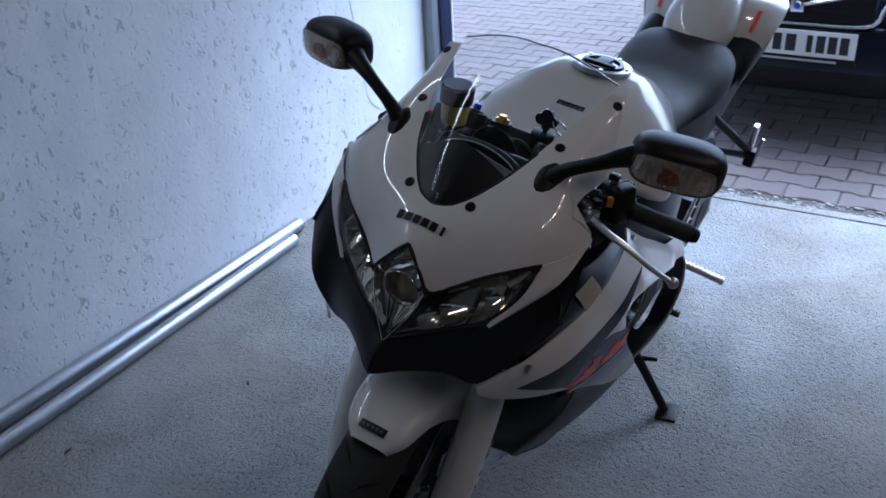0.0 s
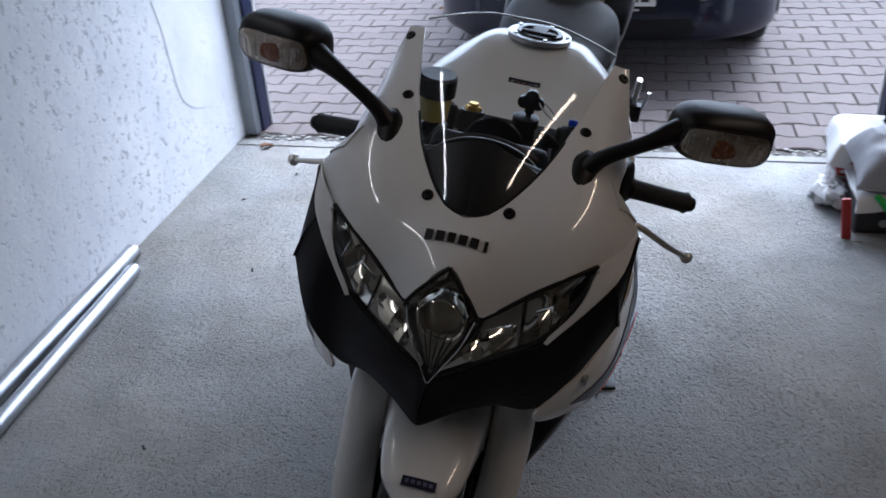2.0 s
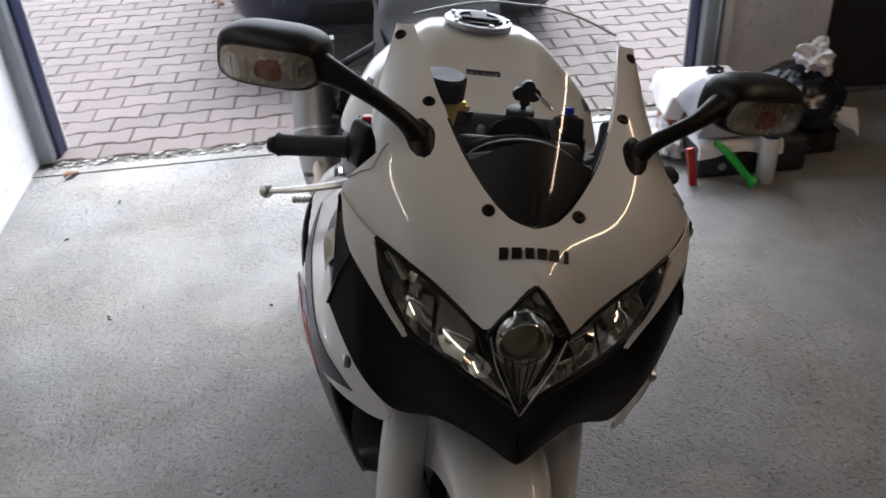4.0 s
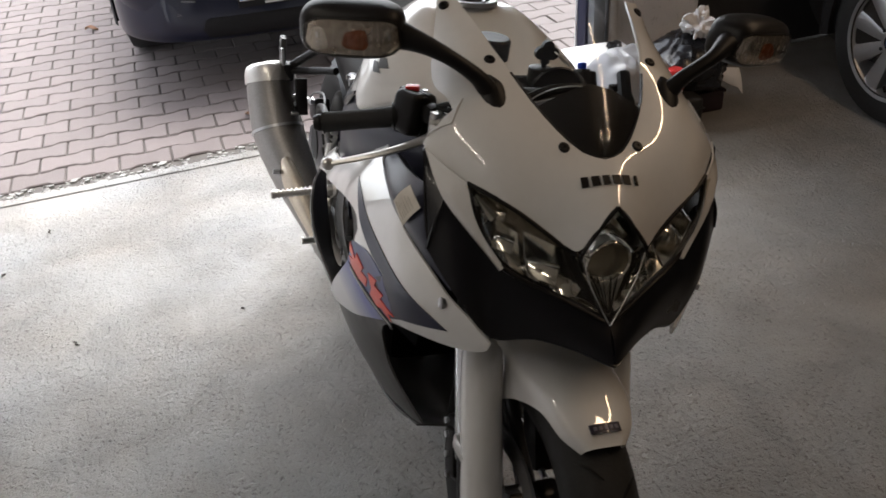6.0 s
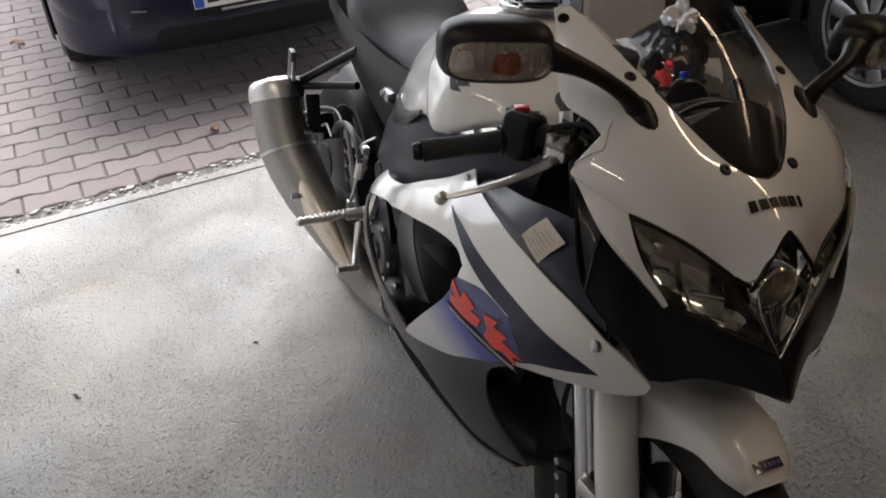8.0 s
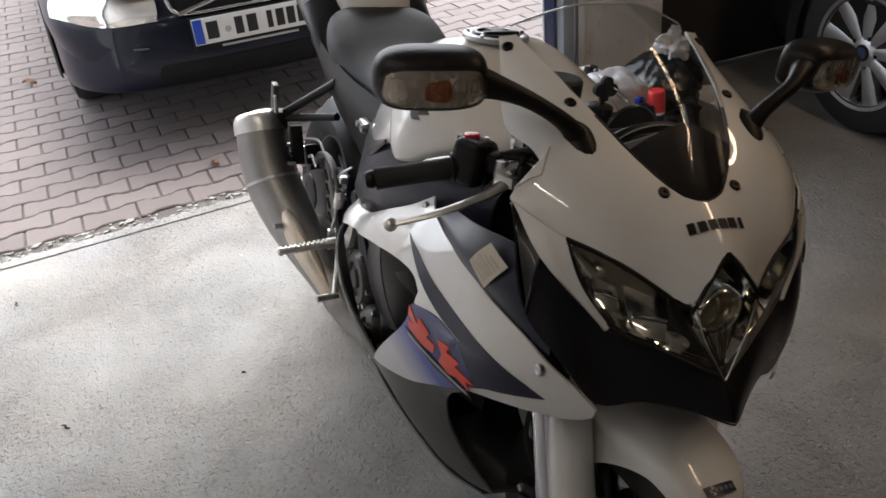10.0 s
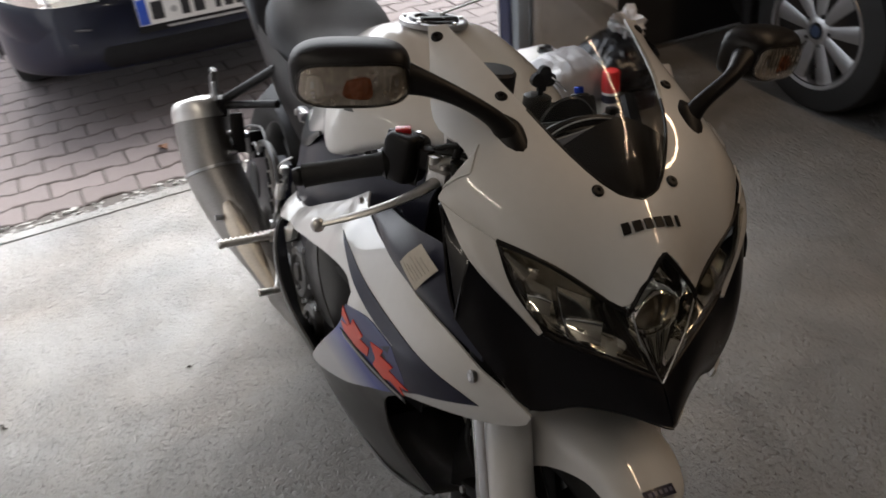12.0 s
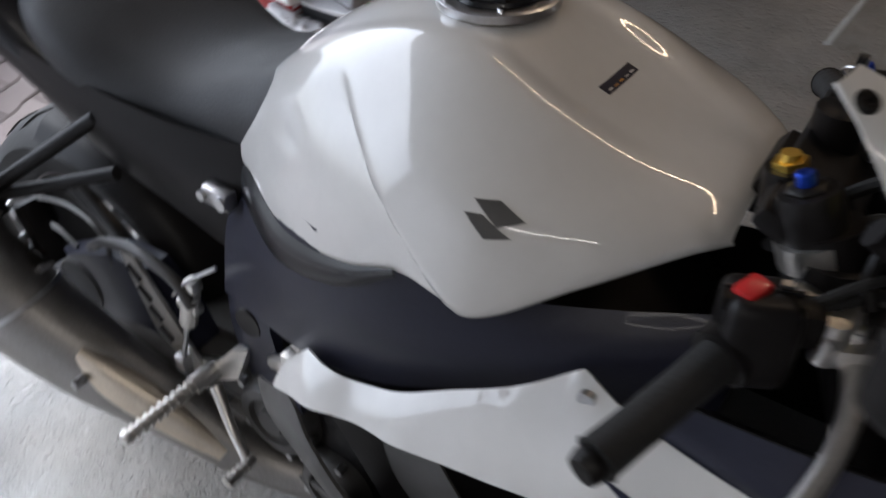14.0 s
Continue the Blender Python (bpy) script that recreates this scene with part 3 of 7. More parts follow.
sheet_rows = []
for t in np.linspace(0, 1, 13):
    x = -1.93 + 0.235 * t
    fold = 0.008 * math.sin(t * 9) + 0.006 * noise.noise((t * 7, 2, 0))
    sheet_rows.append([(x + 0.012 * t, 1.020 - 0.018 * t, 0.178 - 0.02 * t + fold), (x, 1.030, 0.222 + fold), (x, 1.052, 0.248 - 0.012 * t * t), (x, 1.12, 0.252 - 0.02 * t * t + 0.4 * fold), (x, 1.22, 0.250 - 0.03 * t * t), (x, 1.32, 0.246 - 0.03 * t * t)])
sheet_rows.append([(-1.680, 1.065, 0.150), (-1.682, 1.072, 0.178), (-1.685, 1.085, 0.205), (-1.69, 1.13, 0.215), (-1.69, 1.22, 0.212), (-1.69, 1.32, 0.208)])
thing("white_sheet", shell(patch(sheet_rows, 4, 2), 0.003), WHITE_CLOTH, "white plastic sheet draped over the cartons behind the pillow bag", "sheet")
carton = thing("red_carton", rbox((-1.80, 1.070, 0.116), (0.16, 0.055, 0.232), 0.004), RED_PLASTIC, "tall dark red carton with pale bars of print", "carton")
for z in (0.100, 0.122, 0.144, 0.185):
    part("print_bar", rbox((-1.7190, 1.060, z), (0.002, 0.022, 0.012), 0.0005), CAN_WHITE, carton, "pale bar of print")
bottle = thing("green_bottle", lathe([(0, 0), (0, 0.024), (0.01, 0.028), (0.16, 0.028), (0.20, 0.016), (0.225, 0.012), (0.225, 0)], (-1.755, 1.128, 0), "z", 24), GREEN_DARK, "dark green plastic bottle behind the white bag", "bottle")
part("cap", lathe([(0.222, 0.014), (0.242, 0.014), (0.244, 0.011), (0.244, 0)], (-1.755, 1.128, 0), "z", 20), CASE, bottle, "black cap")
red = thing("red_scraper", rbox((-1.475, 1.045, 0.068), (0.018, 0.030, 0.145), 0.006, (8, -6, 0)), RED_PLASTIC,
            "red plastic tool leaning on the case", "tool")
# dark inset box painted for the shade of a hole in the handle
part("hole_shade", rbox((-1.4655, 1.045, 0.02), (0.004, 0.010, 0.012), 0.002, (8, -6, 0)), CASE, red)
brush = thing("green_brush", tube([(-1.492, 1.125, 0.150), (-1.468, 1.165, 0.115), (-1.440, 1.215, 0.055), (-1.425, 1.245, 0.020)], [0.010, 0.014, 0.013, 0.014], 14), GREEN_PLASTIC,
              "bright green plastic handle leaning against the case", "brush")
part("ferrule", tube([(-1.427, 1.240, 0.024), (-1.418, 1.256, 0.014)], [0.020, 0.022], 16), GREEN_PLASTIC, brush)
can = thing("spray_can", lathe([(0, 0), (0, 0.030), (0.004, 0.0325), (0.215, 0.0325), (0.228, 0.026), (0.228, 0)], (-1.455, 1.305, 0), "z", 28), CAN_WHITE,
            "white aerosol can with a bright red cap", "spray can")
part("cap", lathe([(0.215, 0.0335), (0.285, 0.0315), (0.292, 0.026), (0.292, 0)], (-1.455, 1.305, 0), "z", 28), RED_KNOB, can, "bright red cap")
part("print", lathe([(0.175, 0.0328), (0.175, 0.0332), (0.205, 0.0332), (0.205, 0.0328)], (-1.455, 1.305, 0), "z", 28), NAVY, can, "dark blue printed band")

# dead leaves and small grit
LEAF = material("dead_leaf", (0.16, 0.075, 0.035), 0.8, 0, 0, 0.3, 40, 150)


def leaf(x, y, z, size, turn):
    rows = [[(size * (u - 0.5), w * size * 0.28 * math.sin(math.pi * min(max(u, 0.03), 0.97)), size * (0.14 * abs(w) + 0.10 * math.sin(u * 5))) for w in (-1, 0, 1)] for u in np.linspace(0, 1, 6)]
    v, f = shell(patch(rows, 3, 2), 0.0015)
    v = v - [0, 0, v[:, 2].min()]
    ob = thing("leaf", (v, f), LEAF, "curled brown dead leaf lying on the ground", "leaf", "scattered dead leaves")
    ob.matrix_world = pose(x, y, z, 0, 0, turn)


for row in ((-1.933, -1.235, 0.0, 0.060, 140), (-2.405, -0.215, 0.002, 0.065, 200), (-4.05, -0.95, 0.002, 0.075, 70)):
    leaf(*row)


def twig(x, y, size, turn):
    """A dark crumb of bark: a crooked, tapering sliver."""
    pts = [(-size / 2, 0, 0.003), (-size * 0.1, size * 0.10, 0.005), (size * 0.2, -size * 0.04, 0.004), (size / 2, size * 0.12, 0.003)]
    ob = thing("twig", tube(pts, [0.0012, 0.0030, 0.0034, 0.0010], 6, 3), BARK, "small dark crumb of bark lying on the concrete", "twig", "crumbs on the floor")
    ob.matrix_world = pose(x, y, 0, 0, 0, turn)


BARK = material("dark_bark", (0.035, 0.028, 0.022), 0.85, 0, 0, 0.3, 60, 200)
for row in ((-0.975, -0.868, 0.030, 35), (-0.966, -0.389, 0.012, 80), (-1.692, -0.998, 0.032, 10), (0.324, -1.006, 0.034, 20), (-1.45, -1.12, 0.022, 150), (-0.138, -0.784, 0.020, 60)):
    twig(*row)

# ---- motorcycle ----
bike = holder("motorcycle", pose(0, 0, 0, -10.6, 0, 0), "white sport motorcycle, black and blue panels, leaning on its side stand", "motorcycle")
FRONT_AXLE, REAR_AXLE = (0.235, 0, 0.297), (-1.165, 0, 0.315)
STEER = Matrix.Translation((0.0, 0, 0.75)) @ Matrix.Rotation(radians(3.2), 4, Vector((-0.404, 0, 0.915))) @ Matrix.Translation((0.0, 0, -0.75))
STEER = np.array(STEER)


def steered(vf):
    return np.asarray(vf[0]) @ STEER[:3, :3].T + STEER[:3, 3], vf[1]


def spar_x(z):
    return FRONT_AXLE[0] - 0.441 * (z - FRONT_AXLE[2])


# wheels
def tyre_profile(r, half, deep):
    return [(-half * 0.72, r - deep), (-half * 0.93, r - deep * 0.72), (-half, r - deep * 0.42), (-half * 0.86, r - deep * 0.2), (-half * 0.5, r - deep * 0.045), (0, r),
            (half * 0.5, r - deep * 0.045), (half * 0.86, r - deep * 0.2), (half, r - deep * 0.42), (half * 0.93, r - deep * 0.72), (half * 0.72, r - deep), (0, r - deep * 1.08), (-half * 0.72, r - deep)]


def wheel(name, axle, r, half, deep, turn, disc):
    rim_r = r - deep * 0.9
    ring = [(-half * 0.72, rim_r), (-half * 0.72, rim_r - 0.014), (-half * 0.4, rim_r - 0.03), (half * 0.4, rim_r - 0.03), (half * 0.72, rim_r - 0.014), (half * 0.72, rim_r), (half * 0.5, rim_r + 0.002), (-half * 0.5, rim_r + 0.002), (-half * 0.72, rim_r)]
    bits = [lathe(ring, axle, "y", 64), lathe([(-0.05, 0), (-0.05, 0.034), (0.05, 0.034), (0.05, 0)], axle, "y", 24)]
    for k in range(3):
        for off in (-0.10, 0.10):
            a0, a1 = 2 * math.pi * k / 3 + 0.4, 2 * math.pi * k / 3 + 0.4 + off
            c = np.array(axle)
            p0 = c + 0.028 * np.array([math.cos(a0), 0, math.sin(a0)])
            p1 = c + (rim_r - 0.02) * np.array([math.cos(a1), 0, math.sin(a1)])
            bits.append(tube([p0, (p0 + p1) / 2, p1], [0.019, 0.013, 0.017], 10, 3))
    hub = part(name, turn(joined(*bits)), RIM_BLACK, bike, "black three-spoke cast wheel")
    part("tyre", turn(lathe(tyre_profile(r, half, deep), axle, "y", 80)), RUBBER, hub, "black road tyre")
    grooves = []
    for k in range(26):
        for s in (-1, 1):
            a = 2 * math.pi * (k + 0.25 * s) / 26
            p = [np.array(axle) + (r - deep * d + 0.001) * np.array([math.cos(a + e), 0, math.sin(a + e)]) + [0, s * half * w, 0] for d, w, e in ((0.02, 0.18, 0), (0.05, 0.5, 0.07), (0.16, 0.8, 0.12))]
            grooves.append(tube(p, [0.001, 0.003, 0.001], 4, 2))
    tagged(part("tread_groove", turn(joined(*grooves)), BLACK_SATIN, hub), kind="stuff")
    for s in disc:
        d = np.array(axle) + [0, s * 0.062, 0]
        part("brake_disc", turn(joined(lathe([(-0.0025, 0.155), (0.0025, 0.155), (0.0025, 0.118), (-0.0025, 0.118), (-0.0025, 0.155)], d, "y", 56),
                                       *[tube([d + 0.12 * np.array([math.cos(a), 0, math.sin(a)]), d + 0.06 * np.array([math.cos(a + 0.25), 0, math.sin(a + 0.25)])], 0.007, 8) for a in np.arange(6) * math.pi / 3])), STEEL, hub, "steel brake disc")
    return hub


wheel("front_wheel", FRONT_AXLE, 0.297, 0.060, 0.085, steered, (-1, 1))
wheel("rear_wheel", REAR_AXLE, 0.315, 0.095, 0.100, lambda vf: vf, (1,))

# front fender
frows = []
for ang, r0, ys, drop in ((60, 0.316, 0.034, 0.006), (66, 0.325, 0.056, 0.009), (76, 0.330, 0.068, 0.012), (90, 0.331, 0.076, 0.023), (104, 0.331, 0.080, 0.034), (120, 0.330, 0.080, 0.041), (136, 0.329, 0.078, 0.032), (148, 0.328, 0.070, 0.020)):
    a = radians(ang)
    frows.append([(FRONT_AXLE[0] + (r0 - drop * e ** 2) * math.cos(a), w * ys, FRONT_AXLE[2] + (r0 - drop * e ** 2) * math.sin(a))
                  for w, e in ((-1.06, 1.9), (-1, 1.1), (-0.62, 0.35), (0, 0), (0.62, 0.35), (1, 1.1), (1.06, 1.9))])
fender = part("front_fender", steered(shell(patch(frows, 5, 5), -0.003)), WHITE, bike, "white front fender")


def ring_point(ang, r, y):
    return (FRONT_AXLE[0] + r * math.cos(radians(ang)), y, FRONT_AXLE[2] + r * math.sin(radians(ang)))


sticker_rows = [[ring_point(a, 0.3275 - 0.9 * y * y * 3, y) for y in (-0.026, -0.013, 0, 0.013, 0.026)] for a in (63.4, 64.6, 66.0)]
fs = part("sticker", steered(shell(patch(sticker_rows, 3, 3), -0.0012)), NAVY, fender, "dark blue sticker with unreadable pale lettering")
for k in range(5):
    y = -0.018 + 0.009 * k
    part("ink_bar", steered(shell(np.array([[ring_point(a, 0.3292 - 2.7 * yy * yy, yy) for yy in (y - 0.0028, y + 0.0028)] for a in (64.2, 65.2)]), -0.0006)), STICKER_INK, fs)

# fork
for s in (-1, 1):
    y = s * 0.107
    guard_rows = [(spar_x(z) + dx, s * yy, z) for z, dx, yy in ((0.618, 0.072, 0.115), (0.60, 0.076, 0.120), (0.52, 0.073, 0.122), (0.44, 0.068, 0.120), (0.36, 0.056, 0.117), (0.29, 0.038, 0.112))]
    leg = part("fork_leg", steered(joined(tube([(spar_x(0.96), y, 0.96), (spar_x(0.62), y, 0.62)], 0.026, 20), tube([(spar_x(0.62), y, 0.62), (spar_x(0.60), y, 0.60)], [0.03, 0.03], 20),
                                          tube([(spar_x(0.42), y, 0.42), (spar_x(0.27), y, 0.27)], [0.03, 0.032], 20))), BLACK_SATIN, bike, "black fork leg")
    part("stanchion", steered(tube([(spar_x(0.62) - 0.020, y * 1.04, 0.62), (spar_x(0.37) - 0.026, y * 1.04, 0.37)], 0.0205, 20)), CHROME, leg, "polished fork tube")
    part("fork_guard", steered(tube(guard_rows, [0.020, 0.033, 0.035, 0.035, 0.036, 0.030], 18, 5, 0.9, (1, 0, 0))), WHITE, leg, "white plastic fork guard")
    part("guard_bolt", steered(lathe([(0, 0), (0, 0.008), (0.006 * s, 0.007), (0.006 * s, 0)], (spar_x(0.435) + 0.062, s * 0.150, 0.435), "y", 14)), ALU, leg)
    part("guard_lug", steered(rbox((spar_x(0.41) + 0.01, s * 0.132, 0.412), (0.05, 0.02, 0.03), 0.006)), ALU, leg)
    cal = part("brake_caliper", steered(joined(rbox((0.112, s * 0.078, 0.33), (0.055, 0.062, 0.125), 0.012, (0, -24, 0)), rbox((0.118, s * 0.108, 0.33), (0.04, 0.02, 0.09), 0.008, (0, -24, 0)))), BLACK_SATIN, bike, "black radial brake caliper")
    for z in (0.29, 0.325, 0.36, 0.385):
        part("bolt", steered(lathe([(0, 0), (0, 0.006), (0.006 * s, 0.006), (0.006 * s, 0)], (0.115 - 0.4 * (z - 0.33), s * 0.117, z), "y", 10)), STEEL, cal)
    part("brake_hose", steered(tube([(0.10, s * 0.085, 0.39), (0.055, s * 0.10, 0.46), (0.05, s * 0.085, 0.56), (0.06, s * 0.05, 0.68)], 0.005, 8, 5)), RUBBER, cal)

yoke = part("top_yoke", steered(joined(rbox((-0.075, 0, 0.945), (0.075, 0.25, 0.022), 0.009, (0, 24, 0)), rbox((-0.10, 0, 0.93), (0.06, 0.09, 0.03), 0.012, (0, 24, 0)))), BLACK_SATIN, bike, "black top yoke")
for s in (-1, 1):
    on_axis = lambda z: (spar_x(z) - 0.012, s * 0.107, z)  # noqa: E731
    part("fork_collar", steered(tube([on_axis(0.930), on_axis(0.950)], 0.031, 20)), ALU, yoke, "bright alloy fork collar")
    part("fork_top", steered(tube([on_axis(0.950), on_axis(0.980), on_axis(0.984)], [0.026, 0.0245, 0.020], 20, 2)), BLACK_SATIN, yoke, "black fork top")
    part("fork_cap", steered(tube([on_axis(0.983), on_axis(0.986), on_axis(0.988)], [0.0165, 0.0165, 0.013], 6)), BLACK_SATIN, yoke, "black six-sided fork cap")
    part("preload_adjuster", steered(tube([on_axis(0.986), on_axis(0.996), on_axis(0.998)], [0.0078, 0.0078, 0.006], 10)), BLUE_ANO, yoke, "blue anodised adjuster")
# gold banjo nut on its boss, inboard of the right fork top
part("hose_boss", steered(tube([(-0.094, -0.060, 0.935), (-0.101, -0.060, 0.972)], [0.024, 0.020], 18)), BLACK_SATIN, yoke, "black boss on the yoke")
part("banjo_nut", steered(joined(tube([(-0.101, -0.060, 0.971), (-0.103, -0.060, 0.978)], 0.0145, 6), tube([(-0.103, -0.060, 0.977), (-0.104, -0.060, 0.984)], [0.009, 0.008], 12))), GOLD, yoke, "gold anodised nut")
part("lower_yoke", steered(rbox((spar_x(0.74), 0, 0.74), (0.07, 0.26, 0.035), 0.012, (0, 24, 0))), BLACK_SATIN, bike)
lock = part("ignition_lock", steered(lathe([(-0.03, 0.022), (0.012, 0.022), (0.014, 0.018), (0.014, 0)], (-0.085, 0.03, 0.975), "z", 20)), BLACK_SATIN, bike)
part("key", steered(joined(*[lathe([(-0.004, 0), (-0.004, 0.011), (0.004, 0.011), (0.004, 0)], (-0.083, 0.033 + dy, 1.014 + dz), "x", 16) for dy, dz in ((-0.011, 0), (0.011, 0), (0, 0.011))], rbox((-0.083, 0.033, 1.004), (0.007, 0.016, 0.018), 0.003), rbox((-0.084, 0.033, 0.990), (0.003, 0.009, 0.02), 0.001))), BLACK_GLOSS, lock, "black key head")
part("key_ring", steered(tube([(-0.083 + 0.016 * math.cos(a), 0.062 + 0.016 * math.sin(a), 1.006 - 0.012 * math.sin(a)) for a in np.linspace(0, 2 * math.pi, 13)], 0.0013, 6, 2)), STEEL, lock, "steel key ring")

# handlebars
for s in (-1, 1):
    root, end = np.array((spar_x(0.925) - 0.005, s * 0.108, 0.925)), np.array((-0.137, s * 0.341, 0.868))
    d = (end - root) / np.linalg.norm(end - root)
    at = lambda q: root + d * q  # noqa: E731
    bar = part("handlebar", steered(joined(tube([root, end], 0.011, 14), tube([root + (0, 0, -0.02), root + (0, 0, 0.016)], 0.033, 20))), BLACK_SATIN, bike, "black clip-on handlebar")
    part("grip", steered(tube([at(0.118), at(0.122), at(0.18), at(0.238), at(0.243)], [0.020, 0.0175, 0.0165, 0.0172, 0.019], 18, 3)), RUBBER, bar, "black rubber grip")
    part("bar_end", steered(tube([at(0.243), at(0.249), at(0.258)], [0.012, 0.0145, 0.012], 16, 3)), BLACK_SATIN, bar)
    pod = part("switch_pod", steered(joined(blob_vf := grid_vf(blob(at(0.095) + (0.004, 0, 0.008), (0.027, 0.029, 0.036), 0.38, (s * 8, 0, s * -24), 24, 14)),
                                            tube([at(0.06), at(0.125)], [0.021, 0.024], 18), rbox(at(0.075) + (0.022, 0, 0.012), (0.035, 0.03, 0.032), 0.009, (0, 0, s * -24)))), BLACK_SATIN, bar, "black switch pod")
    if s < 0:
        part("kill_switch", steered(rbox(at(0.098) + (-0.004, 0, 0.046), (0.018, 0.024, 0.010), 0.004, (8, 0, -24))), RED_KNOB, pod, "red kill switch")
    else:
        part("hazard_switch", steered(rbox(at(0.090) + (0.030, 0, 0.018), (0.012, 0.020, 0.022), 0.004, (0, 0, 24))), ORANGE_KNOB, pod, "amber switch")
        part("switch_button", steered(rbox(at(0.08) + (-0.005, 0, 0.048), (0.016, 0.02, 0.012), 0.004)), BLACK_GLOSS, pod)
    part("pod_seam", steered(rbox(at(0.095) + (0.004, 0, 0.008), (0.056, 0.003, 0.074), 0.001, (s * 8, 0, s * -24))), BLACK_GLOSS, pod)
    for dx, dz, q in ((0.022, 0.034, 0.088), (-0.012, 0.040, 0.108), (0.026, -0.006, 0.104)):
        part("button", steered(rbox(at(q) + (dx, 0, dz), (0.014, 0.013, 0.012), 0.003, (0, 0, s * -24))), BLACK_SATIN, pod)
    part("pod_screw", steered(lathe([(0, 0.004), (0.003, 0.004), (0.003, 0)], at(0.082) + (0.010, 0, 0.044), "z", 10)), STEEL, pod)
    for k in range(3):
        part("cable", steered(tube([at(0.070 + 0.010 * k) + (0.020, 0, 0.020), at(0.045) + (0.050, -s * 0.010, 0.034 - 0.014 * k), at(0.0) + (0.075, -s * 0.02, 0.010 - 0.012 * k), at(-0.06) + (0.06, 0, -0.03)], 0.0045, 8, 5)), RUBBER, pod, "black cable")
    perch = part("lever_perch", steered(joined(tube([at(0.045) + (0.0, 0, 0), at(0.045) + (0.055, s * 0.012, -0.004)], [0.017, 0.012], 14),
                                               rbox(at(0.058) + (0.052, 0, -0.006), (0.034, 0.045, 0.020), 0.007, (0, 0, s * -24)))), ALU, bar, "cast aluminium lever perch")
    part("master_cylinder", steered(joined(tube([at(0.020) + (0.040, 0, 0.004), at(0.080) + (0.046, 0, 0.002)], [0.014, 0.012], 14), tube([at(0.072) + (0.044, 0, -0.016), at(0.072) + (0.044, 0, 0.022)], 0.010, 12))), ALU if s < 0 else BLACK_SATIN, perch, "small cast cylinder beside the lever")
    part("adjuster_wheel", steered(lathe([(-0.012, 0), (-0.012, 0.012), (0.010, 0.012), (0.012, 0.009), (0.012, 0)], at(0.046) + (0.062, 0, 0.004), "z", 10)), BLACK_SATIN, perch)
    part("pivot_bolt", steered(lathe([(-0.014, 0), (-0.014, 0.008), (0.012, 0.008), (0.014, 0.006), (0.014, 0)], at(0.062) + (0.056, 0, -0.004), "z", 12)), STEEL, perch)
    drop = 0.013 if s > 0 else -0.006
    lever = part("lever", steered(tube([at(0.050) + (0.050, 0, -0.006), (0.000, s * 0.205, 0.893), (0.000, s * 0.250, 0.878), (-0.012, s * 0.298, 0.857 - drop * 0.6), (-0.032, s * 0.344 - drop * 0.4, 0.837 - drop)],
                                       [0.0125, 0.0095, 0.0085, 0.0078, 0.0068], 12, 6, 0.62)), ALU, bar, "bare aluminium lever")
    part("lever_ball", steered(grid_vf(blob((-0.033, s * 0.346 - drop * 0.4, 0.836 - drop), (0.0105, 0.0105, 0.0105), 1.0, (0, 0, 0), 16, 10))), ALU, lever)

# brake fluid pot beside the right fork top
pot = part("brake_reservoir", steered(lathe([(0.0, 0), (0.0, 0.023), (0.04, 0.027), (0.045, 0.027), (0.045, 0)], (0.000, -0.112, 0.992), "z", 24)), YELLOW, bike, "yellowish brake fluid pot")
part("lid", steered(lathe([(0.040, 0.0305), (0.068, 0.0305), (0.072, 0.027), (0.072, 0)], (0.000, -0.112, 0.992), "z", 24)), BLACK_SATIN, pot, "black screw lid")
part("bracket", steered(tube([(-0.01, -0.112, 0.99), (-0.02, -0.135, 0.95), (-0.01, -0.15, 0.93)], 0.006, 8)), BLACK_SATIN, pot)

# ---- upper cowl ----
SCREEN_EDGE = [(0.230, 0, 0.965), (0.219, 0.030, 0.972), (0.186, 0.062, 0.993), (0.146, 0.088, 1.020), (0.101, 0.107, 1.045), (0.056, 0.122, 1.066), (0.010, 0.133, 1.084), (-0.028, 0.142, 1.096), (-0.066, 0.150, 1.106)]
COWL_TOP = [(0.230, 0, 0.965), (0.219, 0.030, 0.972), (0.203, 0.047, 0.982), (0.178, 0.068, 0.998), (0.150, 0.086, 1.018), (0.126, 0.097, 1.031), (0.112, 0.103, 1.038), (0.088, 0.111, 1.051),
            (0.060, 0.121, 1.064), (0.035, 0.127, 1.075), (-0.010, 0.138, 1.090), SCREEN_EDGE[-1]]
COWL_EDGE = [(0.292, 0, 0.921), (0.307, 0.046, 0.868), (0.288, 0.070, 0.861), (0.258, 0.122, 0.894), (0.208, 0.192, 0.922), (0.144, 0.234, 0.943), (0.128, 0.231, 0.955), (0.134, 0.214, 0.970),
             (0.142, 0.199, 0.984), (0.104, 0.197, 0.997), (0.030, 0.201, 1.012), (-0.072, 0.174, 1.102)]
RISE = [0.004, 0.012, 0.016, 0.018, 0.020, 0.022, 0.020, 0.016, 0.013, 0.012, 0.010, 0.008]
cowl_rows = bulged(COWL_TOP, COWL_EDGE, RISE, 5)
SLIVER_IN = [(0.208, 0.192, 0.922), (0.236, 0.180, 0.872), (0.264, 0.142, 0.813)]
SLIVER_OUT = [(0.140, 0.236, 0.947), (0.200, 0.220, 0.896), (0.2635, 0.1435, 0.8115)]


